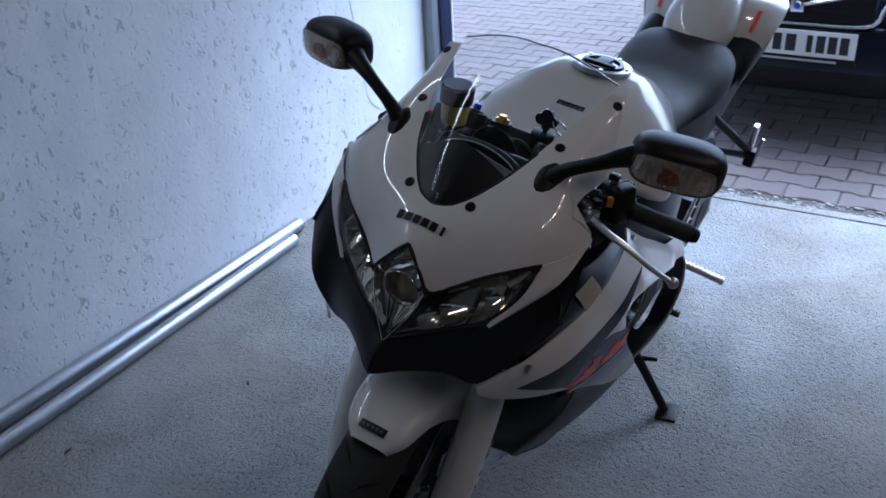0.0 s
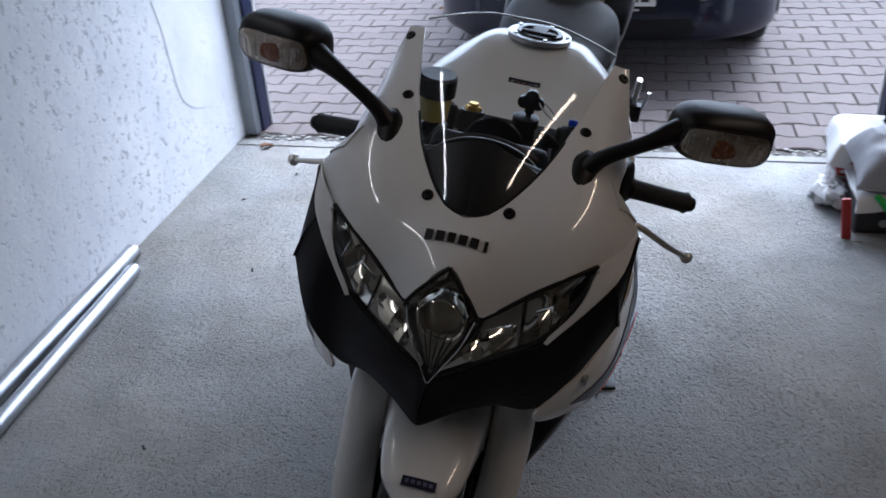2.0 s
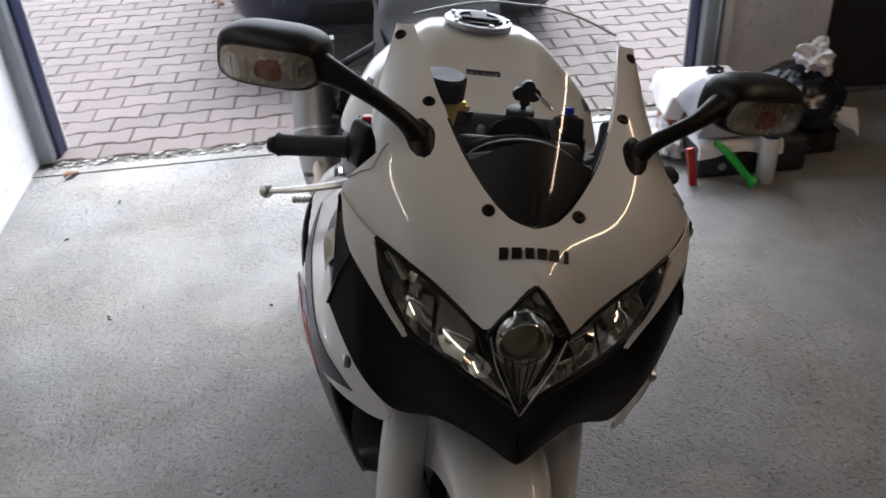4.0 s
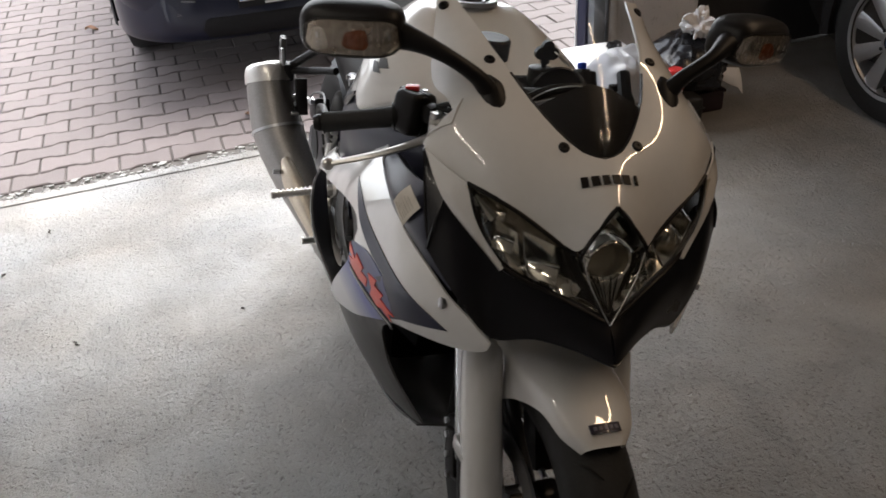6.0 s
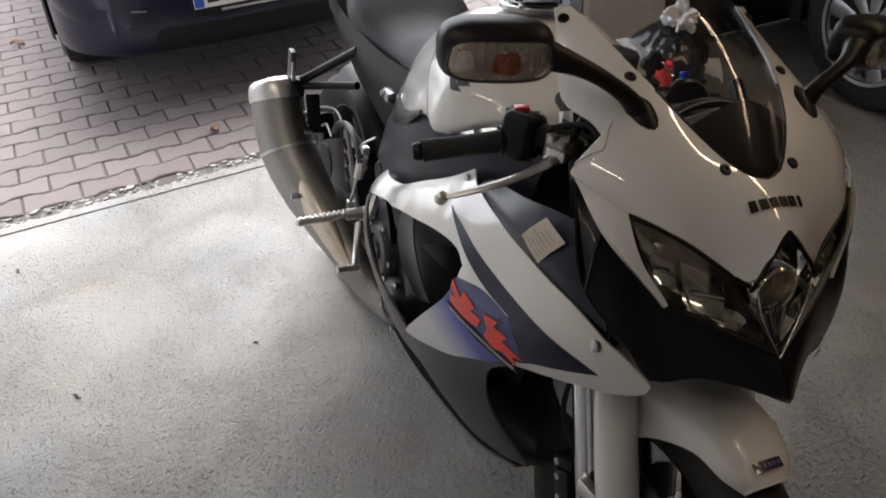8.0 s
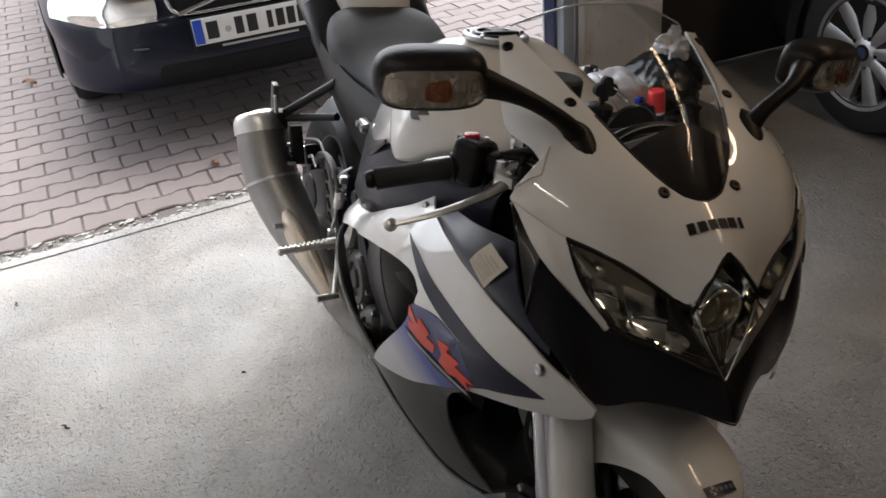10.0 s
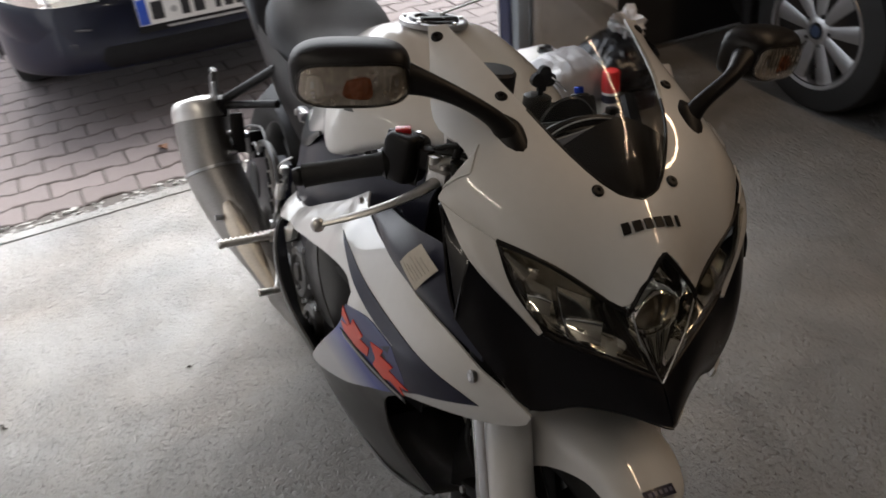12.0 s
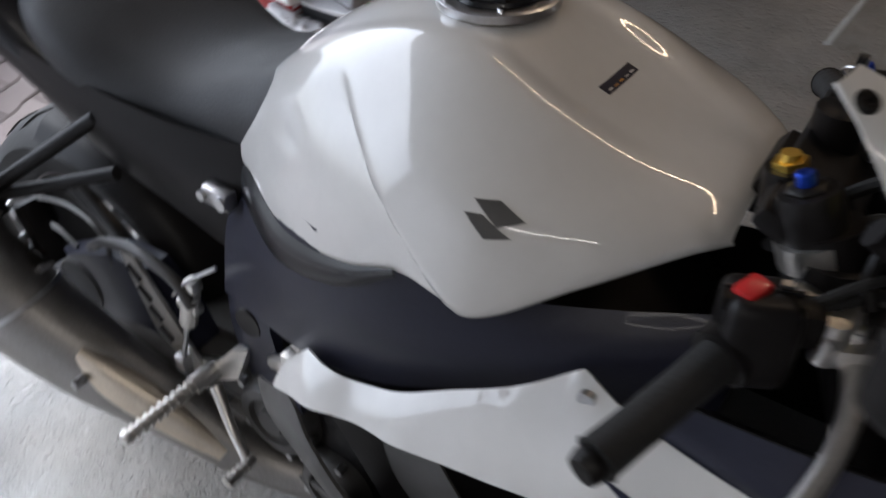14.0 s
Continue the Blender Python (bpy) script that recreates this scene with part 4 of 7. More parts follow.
def swept(g):
    """Lays a grid on the one even surface (a low polynomial along a slanted axis) that runs nearest to it."""
    g = np.array(g, float)
    p = g.reshape(-1, 3)
    up, run = np.array((0.6, 0, 0.8)), np.array((0.8, 0, -0.6))
    h, q = p @ up, p @ run
    basis = np.stack([(p[:, 1] / 0.2) ** (2 * a) * ((q + 0.3) / 0.3) ** b for a in range(4) for b in range(4)], 1)
    even = basis @ np.linalg.lstsq(basis, h, rcond=None)[0]
    return (p + np.outer(even - h, up)).reshape(g.shape)


both_sides = [[flip(p, -1) for p in row[:0:-1]] + list(row) for row in cowl_rows]
white_bits = [shell(swept(patch(both_sides, 5, 4)), 0.003)]
for s in (-1, 1):
    white_bits.append(shell(flip(patch(bulged(SLIVER_IN, SLIVER_OUT, 0.005, 3, (0.5, 0.8, 0.2)), 5, 4), s), 0.003 * s))
cowl = part("upper_cowl", joined(*white_bits), WHITE, bike, "white glossy upper cowl")
COWL_GRID = swept(patch(both_sides, 5, 4))[:, (len(both_sides[0]) // 2) * 5:]


def surface_frame(x, y, s):
    """The place and the normal of the cowl nearest to the plan position (x, y)."""
    g = COWL_GRID.reshape(-1, 3)
    nrm = np.cross(np.gradient(COWL_GRID, axis=0), np.gradient(COWL_GRID, axis=1)).reshape(-1, 3)
    k = np.argmin((g[:, 0] - x) ** 2 + (g[:, 1] - abs(y)) ** 2)
    n = nrm[k] / np.linalg.norm(nrm[k])
    n = n if n[2] > 0 else -n
    return flip(g[k], s), flip(n, s)


for s in (-1, 1):
    for x, y, z in ((0.213, 0.057, 0.973), (0.079, 0.133, 1.043), (-0.046, 0.168, 1.090)):
        p, n = surface_frame(x, y, s)
        m = Vector(n).to_track_quat("Z", "Y").to_matrix().to_4x4()
        v, f = lathe([(-0.004, 0.0085), (0.001, 0.0085), (0.003, 0.0065), (0.003, 0.003), (0.001, 0.002), (0.001, 0)], (0, 0, 0), "z", 14)
        part("screen_bolt", (v @ np.array(m)[:3, :3].T + p, f), BLACK_SATIN, cowl, "black screen bolt")

# maker's lettering as plain bars on the nose
def on_cowl(x, y):
    """The cowl's point over the plan position, between the nearest grid points."""
    g = COWL_GRID.reshape(-1, 3)
    d = (g[:, 0] - x) ** 2 + (g[:, 1] - abs(y)) ** 2
    k = np.argsort(d)[:6]
    a = np.c_[g[k, :2], np.ones(6)]
    return np.array((x, y, float(np.r_[x, abs(y), 1] @ np.linalg.lstsq(a, g[k, 2], rcond=None)[0])))


for k, w in enumerate((0.85, 1.0, 0.9, 1.0, 0.95, 0.4)):
    y0 = -0.040 + 0.0158 * k
    c = [[on_cowl(0.260 - 1.4 * yy * yy + dx, yy) + (0.0008, 0, 0.0012) for dx in (-0.0055, 0, 0.0055)] for yy in (y0 - 0.006 * w, y0 + 0.006 * w)]
    part("nose_lettering", shell(np.array(c), 0.0015), BLACK_SATIN, cowl, "black lettering shown as bars")

# windscreen
centre_line = crom([(0.230, 0, 0.965), (0.178, 0, 1.024), (0.112, 0, 1.080), (0.030, 0, 1.124), (-0.068, 0, 1.152)], 4)
edge_line = crom(SCREEN_EDGE[:-2] + [(-0.034, 0.142, 1.099), (-0.085, 0.149, 1.116)], 2)[:17]
srows = []
for c, e in zip(centre_line, edge_line):
    half = []
    for t in np.linspace(0, 1, 7):
        p = c + (e - c) * t
        half.append(p + np.array([0.25, 0, 0.75]) * 0.42 * e[1] * (math.cos(t * math.pi / 2) - (1 - t)))
    srows.append([flip(p, -1) for p in half[:0:-1]] + half)
SCREEN_GRID = patch(srows, 2, 2)
run = np.linspace(0, 1, SCREEN_GRID.shape[0])
for j in range(SCREEN_GRID.shape[1]):
    for axis in range(3):  # one even sweep from the foot to the top edge
        SCREEN_GRID[:, j, axis] = np.polyval(np.polyfit(run, SCREEN_GRID[:, j, axis], 4), run)
screen = part("windscreen", shell(SCREEN_GRID, 0.003), CLEAR, bike, "clear curved windscreen")
screen.visible_shadow = False
# opaque pale tube: the glint of the clear top edge, given as colour
part("screen_rim_glint", tube(SCREEN_GRID[-1], 0.0017, 6, 1), SCREEN_RIM_GLINT, screen, "pale line painted for the light caught on the screen's clear top edge")
for s in (-1, 1):
    part("screen_seal", tube(flip(np.array(edge_line)[:9] + (0.001, 0, -0.002), s), 0.0022, 6, 1), BLACK_SATIN, cowl)

# instruments and the dark cover under the screen
cover_rows = [[(x, w * y, z + 0.02 * (1 - abs(w))) for w in (-1, -0.5, 0, 0.5, 1)] for x, y, z in ((0.204, 0.030, 0.955), (0.184, 0.052, 0.972), (0.150, 0.078, 0.990), (0.115, 0.094, 0.993))]
part("dash_cover", shell(patch(cover_rows, 4, 4), 0.003), COVER_GREY, bike, "dark grey plastic cover under the screen")
part("cover_lip", tube([(0.114, y, 0.9965 + 0.02 * (1 - abs(y) / 0.094)) for y in np.linspace(-0.092, 0.092, 9)], 0.0012, 6, 3), SILVER_INK, bike, "thin pale lip of the cover")
part("screen_band", shell(SCREEN_GRID[:12] - (0.0045, 0, 0.003), 0.0015), BLACK_SATIN, bike, "black band along the foot of the screen")
dash = part("instrument_cluster", joined(rbox((0.075, 0, 0.972), (0.055, 0.18, 0.070), 0.02, (0, 28, 0), 3), tube([(0.095, 0.090 * math.cos(a), 0.968 + 0.050 * math.sin(a)) for a in np.linspace(0.1, math.pi - 0.1, 12)], 0.008, 8, 2)), BLACK_SATIN, bike, "black instrument cluster")
part("cluster_edge", tube([(0.104, 0.084 * math.cos(a), 0.973 + 0.051 * math.sin(a)) for a in np.linspace(0.35, math.pi - 0.35, 12)], 0.0011, 6, 2), SILVER_INK, dash, "pale rim of the instruments")
part("dial", lathe([(0, 0), (0, 0.045), (-0.004, 0.047), (-0.006, 0.044), (-0.006, 0)], (0.046, 0.0, 0.986), "x", 32), BLACK_GLOSS, dash, "round dark rev counter")
inner_bits = [tube([(0.16, s * 0.07, 0.93), (0.08, s * 0.12, 0.94), (-0.02, s * 0.15, 1.0)], 0.012, 8) for s in (-1, 1)]
part("cowl_stay", joined(*inner_bits, tube([(-0.05, 0, 0.86), (0.06, 0, 0.90), (0.2, 0, 0.87)], 0.016, 10)), BLACK_SATIN, bike)
for k in range(4):
    part("wiring", tube([(0.06, -0.12 + 0.07 * k, 0.95), (-0.01, -0.09 + 0.05 * k, 0.975 + 0.008 * k), (-0.07, -0.10 + 0.07 * k, 0.93), (-0.1, -0.04 + 0.03 * k, 0.88)], 0.006, 8, 5), RUBBER, bike, "black wiring and cables")

# ---- head lamp ----
def lamp_wing(s):
    up = [(0.300, 0.046, 0.848), (0.288, 0.070, 0.860), (0.258, 0.122, 0.893), (0.234, 0.160, 0.911), (0.208, 0.192, 0.921)]
    lo = [(0.338, 0.006, 0.760), (0.306, 0.068, 0.785), (0.266, 0.138, 0.812), (0.242, 0.172, 0.858), (0.210, 0.190, 0.915)]
    return up, lo


lens_top, lens_side, lens_bot = (0.292, 0, 0.919), (0.311, 0.049, 0.862), (0.342, 0, 0.757)
bezel = []
c_rows = []
for t in np.linspace(0, 1, 7):
    cx = 0.292 + (0.342 - 0.292) * t + 0.018 * math.sin(math.pi * t)
    z = 0.919 - 0.162 * t
    hw = 0.049 * (t / 0.35 if t < 0.35 else (1 - t) / 0.65) ** 0.8
    ex = cx - 0.2 * hw
    c_rows.append([(ex, -hw, z + 0.004 * hw), (cx - 0.05 * hw, -hw * 0.5, z), (cx, 0, z), (cx - 0.05 * hw, hw * 0.5, z), (ex, hw, z + 0.004 * hw)])
C_GRID = patch(c_rows, 4, 4)
WING = patch(bulged(*lamp_wing(1), 0.006, 4, (0.8, 0.4, 0.2)), 5, 4)
headlamp = part("headlamp", joined(shell(patch(c_rows, 3, 3) - (0.050, 0, 0), 0.003), *[shell(flip(WING - (0.056, 0.014, 0), s), 0.003 * s) for s in (-1, 1)]), LAMP_DARK, bike, "triple head lamp with chromed reflectors behind clear lenses", 30)
part("lamp_baffle", joined(*[tube(flip([(0.262, 0.034, 0.890), (0.272, 0.052, 0.842), (0.306, 0.016, 0.772)], s), 0.009, 6, 4) for s in (-1, 1)]), BLACK_SATIN, headlamp, "black partition between the lamps")
part("centre_lens", shell(C_GRID, 0.0025), LENS, headlamp, "clear diamond-shaped centre lens").visible_shadow = False
part("projector", joined(lathe([(-0.045, 0.038), (-0.012, 0.037), (-0.008, 0.034), (-0.010, 0.031), (-0.020, 0.030)], (0.312, 0, 0.836), "x", 32)), REFLECTOR, headlamp, "chrome projector ring")
part("projector_glass", grid_vf(blob((0.288, 0, 0.836), (0.016, 0.030, 0.030), 1.0, (0, 0, 0), 24, 14)), LENS, headlamp, "round projector glass")
for s in (-1, 1):
    up, lo = lamp_wing(1)
    grid = patch(bulged(up, lo, 0.010, 4, (0.8, 0.4, 0.2)), 5, 4)
    part("wing_lens", shell(flip(grid, s), 0.0025 * s), LENS, headlamp, "clear swept side lens").visible_shadow = False
    for centre, normal, wide, tall, bend in (((0.272, 0.092, 0.815), (0.49, 0.54, 0.68), 0.056, 0.030, 0.05), ((0.293, 0.060, 0.798), (0.52, 0.48, 0.70), 0.026, 0.026, 0.02),
                                             ((0.244, 0.140, 0.846), (0.50, 0.40, 0.77), 0.030, 0.026, 0.04)):
        n = np.array(normal) / np.linalg.norm(normal)
        e1 = np.cross(n, (0.55, 0.30, -0.78))
        e1 /= np.linalg.norm(e1)
        e2 = np.cross(n, e1)
        plate = np.array([[np.array(centre) + e1 * wide * u + e2 * tall * (w + 0.25 * u) - n * bend * 0.25 * (u * u + w * w) for u in np.linspace(-0.5, 0.5, 7)] for w in np.linspace(-0.5, 0.5, 5)])
        part("reflector_panel", shell(flip(plate, s), 0.0015), REFLECTOR, headlamp, "bright angled reflector panel")
    for p, q, r in (((0.300, s * 0.036, 0.790), (0.268, s * 0.088, 0.808), 0.010), ((0.224, s * 0.150, 0.872), (0.204, s * 0.176, 0.900), 0.007)):
        part("reflector_facet", tube([p, q], [r, r * 0.5], 4, 1, 0.3, (1, 0, 0)), REFLECTOR, headlamp, "bright chromed facet")
    bezel.append(tube(flip([lens_top, (0.302, 0.028, 0.890), lens_side, (0.304, 0.047, 0.845)] , s), 0.0032, 8, 4))
    bezel.append(tube(flip(up, s), 0.0034, 8, 4))
    bezel.append(tube(flip(lo, s), 0.0034, 8, 4))
for s in (-1, 1):
    for k in range(9):
        q = k / 8
        part("reflector_rib", tube(flip([(0.298, 0.036 + 0.003 * k, 0.782 + 0.0012 * k), (0.292 - 0.020 * q, 0.056 + 0.040 * q, 0.806 + 0.010 * q)], s), [0.0008, 0.0020], 8), REFLECTOR, headlamp, "thin chromed rib")
    # chromed shelves along the lower edge, stepped like the real bowl, each one gently hollow
    lo_line = crom(lamp_wing(1)[1][:4], 12)
    for a, b, tip in ((2, 11, 0.040), (11, 19, 0.046), (20, 27, 0.038), (28, 35, 0.030)):
        front = lo_line[a:b + 1] + (-0.007, -0.003, 0.004)
        rows = [front + np.array((-0.052, -0.006, tip)) * t - np.array((0.3, 0, 0.7)) * 0.007 * math.sin(math.pi * t) for t in np.linspace(0, 1, 9)]
        part("reflector_panel", shell(flip(np.array(rows), s), 0.0012 * s), REFLECTOR, headlamp, "chromed reflector panel")
        part("panel_edge", tube(flip(np.array([r[-1] for r in rows[::2]]) + (0.001, 0, 0.001), s), 0.0012, 6, 2), CHROME, headlamp)
    # upper reflector, looking down and forward
    up_line = crom(lamp_wing(1)[0], 8)
    rows = [up_line + (-0.008, -0.003, -0.004) + np.array((-0.045, -0.012, -0.012)) * t - np.array((0.2, 0, -0.5)) * 0.006 * math.sin(math.pi * t) for t in np.linspace(0, 1, 6)]
    part("reflector_panel", shell(flip(np.array(rows), s), 0.0012 * s), REFLECTOR, headlamp, "chromed reflector panel")
    for q, dz in ((0.62, 0.010), (0.74, 0.020), (0.86, 0.010)):
        m = (np.array(lamp_wing(1)[0][1]) * (1 - q) + np.array(lamp_wing(1)[0][4]) * q) - (0.020, 0.008, 0.016 + dz)
        part("reflector_block", rbox((m[0], s * m[1], m[2]), (0.014, 0.014, 0.013), 0.002, (0, -25, s * 35)), INDICATOR_GREY, headlamp, "pale square reflector step")
    part("lens_trim", tube(flip([(0.309, 0.050, 0.862), (0.322, 0.037, 0.820), (0.333, 0.019, 0.787), (0.343, 0.001, 0.757)], s), 0.0013, 6, 4), CHROME, headlamp, "thin bright lens edge")
    chin = np.array([[(0.296 + 0.036 * t, (0.034 * (1 - t)) * w + 0.001, 0.818 - 0.052 * t - 0.010 * (1 - w) * (1 - t)) for w in (0, 0.33, 0.66, 1)] for t in np.linspace(0, 1, 7)])
    part("chin_reflector", shell(flip(chin, s), 0.001 * s), REFLECTOR, headlamp, "chromed panel in the tip of the lamp")
    for w in (0.3, 0.6):
        part("reflector_rib", tube(flip([(0.299 + 0.036 * t, 0.034 * (1 - t) * w + 0.001, 0.819 - 0.052 * t - 0.010 * (1 - w) * (1 - t)) for t in (0, 0.5, 0.9)], s), 0.0009, 6), BLACK_SATIN, headlamp)
    part("reflector_panel", shell(flip(np.array([[(0.262, 0.004, 0.902), (0.266, 0.014, 0.890), (0.270, 0.026, 0.876)], [(0.268, 0.006, 0.884), (0.268, 0.022, 0.872), (0.276, 0.040, 0.862)]]), s), 0.001 * s), REFLECTOR, headlamp, "chromed reflector panel")
part("lamp_bezel", joined(*bezel), BLACK_SATIN, headlamp, "black lamp surround")

# ---- black nose and side panels ----
NOSE_UP = [(0.343, 0, 0.756), (0.338, 0.010, 0.760), (0.325, 0.036, 0.769), (0.303, 0.076, 0.787), (0.266, 0.141, 0.809), (0.232, 0.188, 0.853), (0.200, 0.216, 0.892), (0.194, 0.221, 0.899), (0.138, 0.236, 0.945)]
NOSE_LOW = [(0.381, 0, 0.711), (0.374, 0.012, 0.712), (0.344, 0.050, 0.719), (0.312, 0.098, 0.720), (0.285, 0.151, 0.708), (0.258, 0.197, 0.764), (0.206, 0.237, 0.822), (0.199, 0.238, 0.838), (0.146, 0.2385, 0.943)]
nose_bits = []
for s in (-1, 1):
    low = np.array(NOSE_LOW)
    if s < 0:
        low[5:8] += (0.020, 0.004, 0)
    nose_bits.append(shell(flip(patch(bulged(NOSE_UP, low, [0.004, 0.005, 0.006, 0.006, 0.006, 0.006, 0.003, 0.003, 0], 4, (0.8, 0.5, 0)), 5, 4), s), 0.003 * s))
    under = low[:6] * (1, 0.75, 1) + (-0.14, 0, 0.030)
    nose_bits.append(shell(flip(patch(bulged(low[:6], under, 0.0, 3), 5, 3), s), 0.003 * s))
nose = part("nose_panel", joined(*nose_bits), BLACK_GLOSS, bike, "black lower nose and side panels")
for s in (-1, 1):
    part("ram_air_duct", shell(flip(patch(bulged([(0.150, 0.2385, 0.943), (0.200, 0.234, 0.826), (0.253, 0.194, 0.764), (0.282, 0.149, 0.706)], [(0.06, 0.16, 0.90), (0.08, 0.17, 0.80), (0.09, 0.15, 0.72), (0.10, 0.10, 0.68)], 0.0, 3), 5, 3), s), 0.003 * s), BLACK_SATIN, bike, "black inner side of the nose")

# ---- mirrors ----
def oval(c, half, turn, u0, u1, w0, w1, grow, n=18):
    """An oval window of a mirror head's skin."""
    cols = []
    for t in np.linspace(-1, 1, n):
        open_by = 0.12 + 0.88 * (1 - abs(t) ** 3.2) ** 0.6
        mid, span = (w0 + w1) / 2, (w1 - w0) / 2 * open_by
        u = (u0 + u1) / 2 + (u1 - u0) / 2 * t
        strip = blob(c, half, 0.62, turn, 1, 10, (u, u + 1e-5), (mid - span, mid + span), grow)
        cols.append(strip[:, 0] if strip.shape[0] > strip.shape[1] else strip[0])
    return np.stack(cols, 1)


for s in (-1, 1):
    c, turn = ((0.057, 0.313, 1.088) if s > 0 else (0.057, -0.331, 1.091)), (s * -4, 0, s * 20)
    half = (0.046, 0.072, 0.039)
    back = np.array(pose(*c, *turn))
    dome = blob((0, 0, 0), half, 0.62, (0, 0, 0), 48, 28)
    dome[..., 0] = np.maximum(dome[..., 0], -0.031)       # flat behind, where the glass sits
    dome[..., 2] += 0.10 * np.minimum(dome[..., 0], 0)
    head = part("mirror", grid_vf(dome @ back[:3, :3].T + back[:3, 3]), BLACK_SATIN, bike, "black rear-view mirror with a built-in indicator", 50)
    part("stem", tube([(0.125, s * 0.140, 1.015), (0.122, s * 0.165, 1.043), (0.112, s * 0.215, 1.072), (0.092, abs(c[1]) * s * 0.80, 1.088), (0.068, abs(c[1]) * s * 0.93, 1.091)], [0.017, 0.012, 0.0115, 0.018, 0.034], 16, 6), BLACK_SATIN, head, "black stem")
    part("foot", tube([(0.172, s * 0.124, 0.966), (0.162, s * 0.131, 0.980), (0.140, s * 0.139, 1.003), (0.116, s * 0.143, 1.024), (0.100, s * 0.143, 1.035)], [0.006, 0.019, 0.023, 0.021, 0.009], 18, 5, 0.75, (0.5, 0.3 * s, 0.8)), BLACK_SATIN, head, "black mirror foot")
    gv, gf = lathe([(-0.0328, 0), (-0.0328, 0.029), (-0.0305, 0.030)], (0, 0, 0), "x", 40)
    part("mirror_glass", ((gv * (1, 1.7, 1.02)) @ back[:3, :3].T + back[:3, 3], gf), MIRROR, head, "mirror glass")
    u0, u1 = ((-0.175, 0.135) if s > 0 else (-0.135, 0.175))
    w0, w1 = 0.295, 0.615
    skin = oval(c, half, turn, u0, u1, w0, w1, 1.028, 61)
    wave = 1 + 0.010 * np.abs(np.sin(np.arange(skin.shape[1]) * math.pi / 4))     # upright flutes in the lens
    lens = part("indicator_lens", shell(np.array(c) + (skin - c) * wave[None, :, None], 0.002), SMOKE_LENS, head, "clear ribbed indicator lens")
    lens.visible_shadow = False
    part("indicator_reflector", shell(oval(c, half, turn, u0 + 0.008, u1 - 0.008, w0 + 0.010, w1 - 0.012, 1.003), 0.001), INDICATOR_GREY, head, "silvery grey reflector")
    for mid in (-0.085 - s * 0.02, 0.085 - s * 0.02):
        bowl = oval(c, half, turn, mid - 0.030, mid + 0.030, 0.36, 0.53, 1.008, 14)
        part("reflector_bowl", shell(bowl, 0.001), REFLECTOR, head, "small bright reflector")
        for k in range(4):
            g = blob(c, half, 0.62, turn, 3, 2, (mid - 0.008, mid + 0.004), (0.385 + 0.034 * k, 0.402 + 0.034 * k), 1.014)
            part("reflector_step", shell(g, 0.002), CHROME, head, "bright reflector step")
    bulb = oval(c, half, turn, -0.019 - s * 0.014, 0.017 - s * 0.014, 0.405, 0.525, 1.006, 20)
    part("bulb", shell(bulb, 0.003), AMBER, head, "amber bulb behind the lens")
    for k in range(5):
        u = -0.040 - s * 0.020 + 0.020 * k
        part("lens_rib", shell(blob(c, half, 0.62, turn, 1, 8, (u, u + 0.0022), (0.33, 0.58), 1.020), 0.001), INDICATOR_GREY, head)
    rim_line = np.concatenate([skin[0], skin[1:, -1], skin[-1, -2::-1], skin[-2:0:-1, 0]])[::2]
    part("lens_rim", tube(np.vstack([rim_line, rim_line[:1]]), 0.0011, 6, 1), BLACK_SATIN, head)

# ---- side fairing: one smooth skin per side, cut into panels ----
from mathutils.geometry import delaunay_2d_cdt

SKIN = np.array([  # x, z and half width of the fairing's side
    (0.289, 0.705, 0.155), (0.255, 0.752, 0.198), (0.231, 0.739, 0.218), (0.180, 0.784, 0.233), (0.030, 0.797, 0.246), (-0.100, 0.801, 0.230),
    (-0.190, 0.803, 0.200), (-0.300, 0.745, 0.226), (-0.400, 0.690, 0.228), (-0.502, 0.657, 0.228), (0.262, 0.668, 0.178), (0.165, 0.700, 0.250),
    (0.094, 0.704, 0.265), (-0.038, 0.718, 0.286), (-0.139, 0.767, 0.265), (-0.230, 0.697, 0.283), (-0.350, 0.665, 0.284), (-0.470, 0.633, 0.280),
    (-0.570, 0.580, 0.242), (-0.250, 0.450, 0.268), (-0.056, 0.523, 0.266), (0.103, 0.619, 0.250), (-0.085, 0.620, 0.280), (-0.378, 0.325, 0.215)])
SKIN = np.vstack([SKIN, [(-0.176, 0.375, 0.238), (-0.073, 0.320, 0.195), (0.065, 0.355, 0.165), (-0.008, 0.497, 0.232), (-0.650, 0.250, 0.165), (-0.300, 0.200, 0.110), (-0.100, 0.220, 0.110), (-0.520, 0.450, 0.235)]])


def tps(p, q):
    d2 = ((p[:, None, :] - q[None, :, :]) ** 2).sum(-1)
    return 0.5 * d2 * np.log(d2 + 1e-12)


_n = len(SKIN)
_a = np.zeros((_n + 3, _n + 3))
_a[:_n, :_n] = tps(SKIN[:, :2], SKIN[:, :2]) + 2.5e-3 * np.eye(_n)
_a[:_n, _n:] = np.c_[np.ones(_n), SKIN[:, :2]]
_a[_n:, :_n] = _a[:_n, _n:].T
_w = np.linalg.solve(_a, np.r_[SKIN[:, 2], 0, 0, 0])


def skin_y(xz):
    xz = np.atleast_2d(np.asarray(xz, float))
    return tps(xz, SKIN[:, :2]) @ _w[:_n] + np.c_[np.ones(len(xz)), xz] @ _w[_n:]


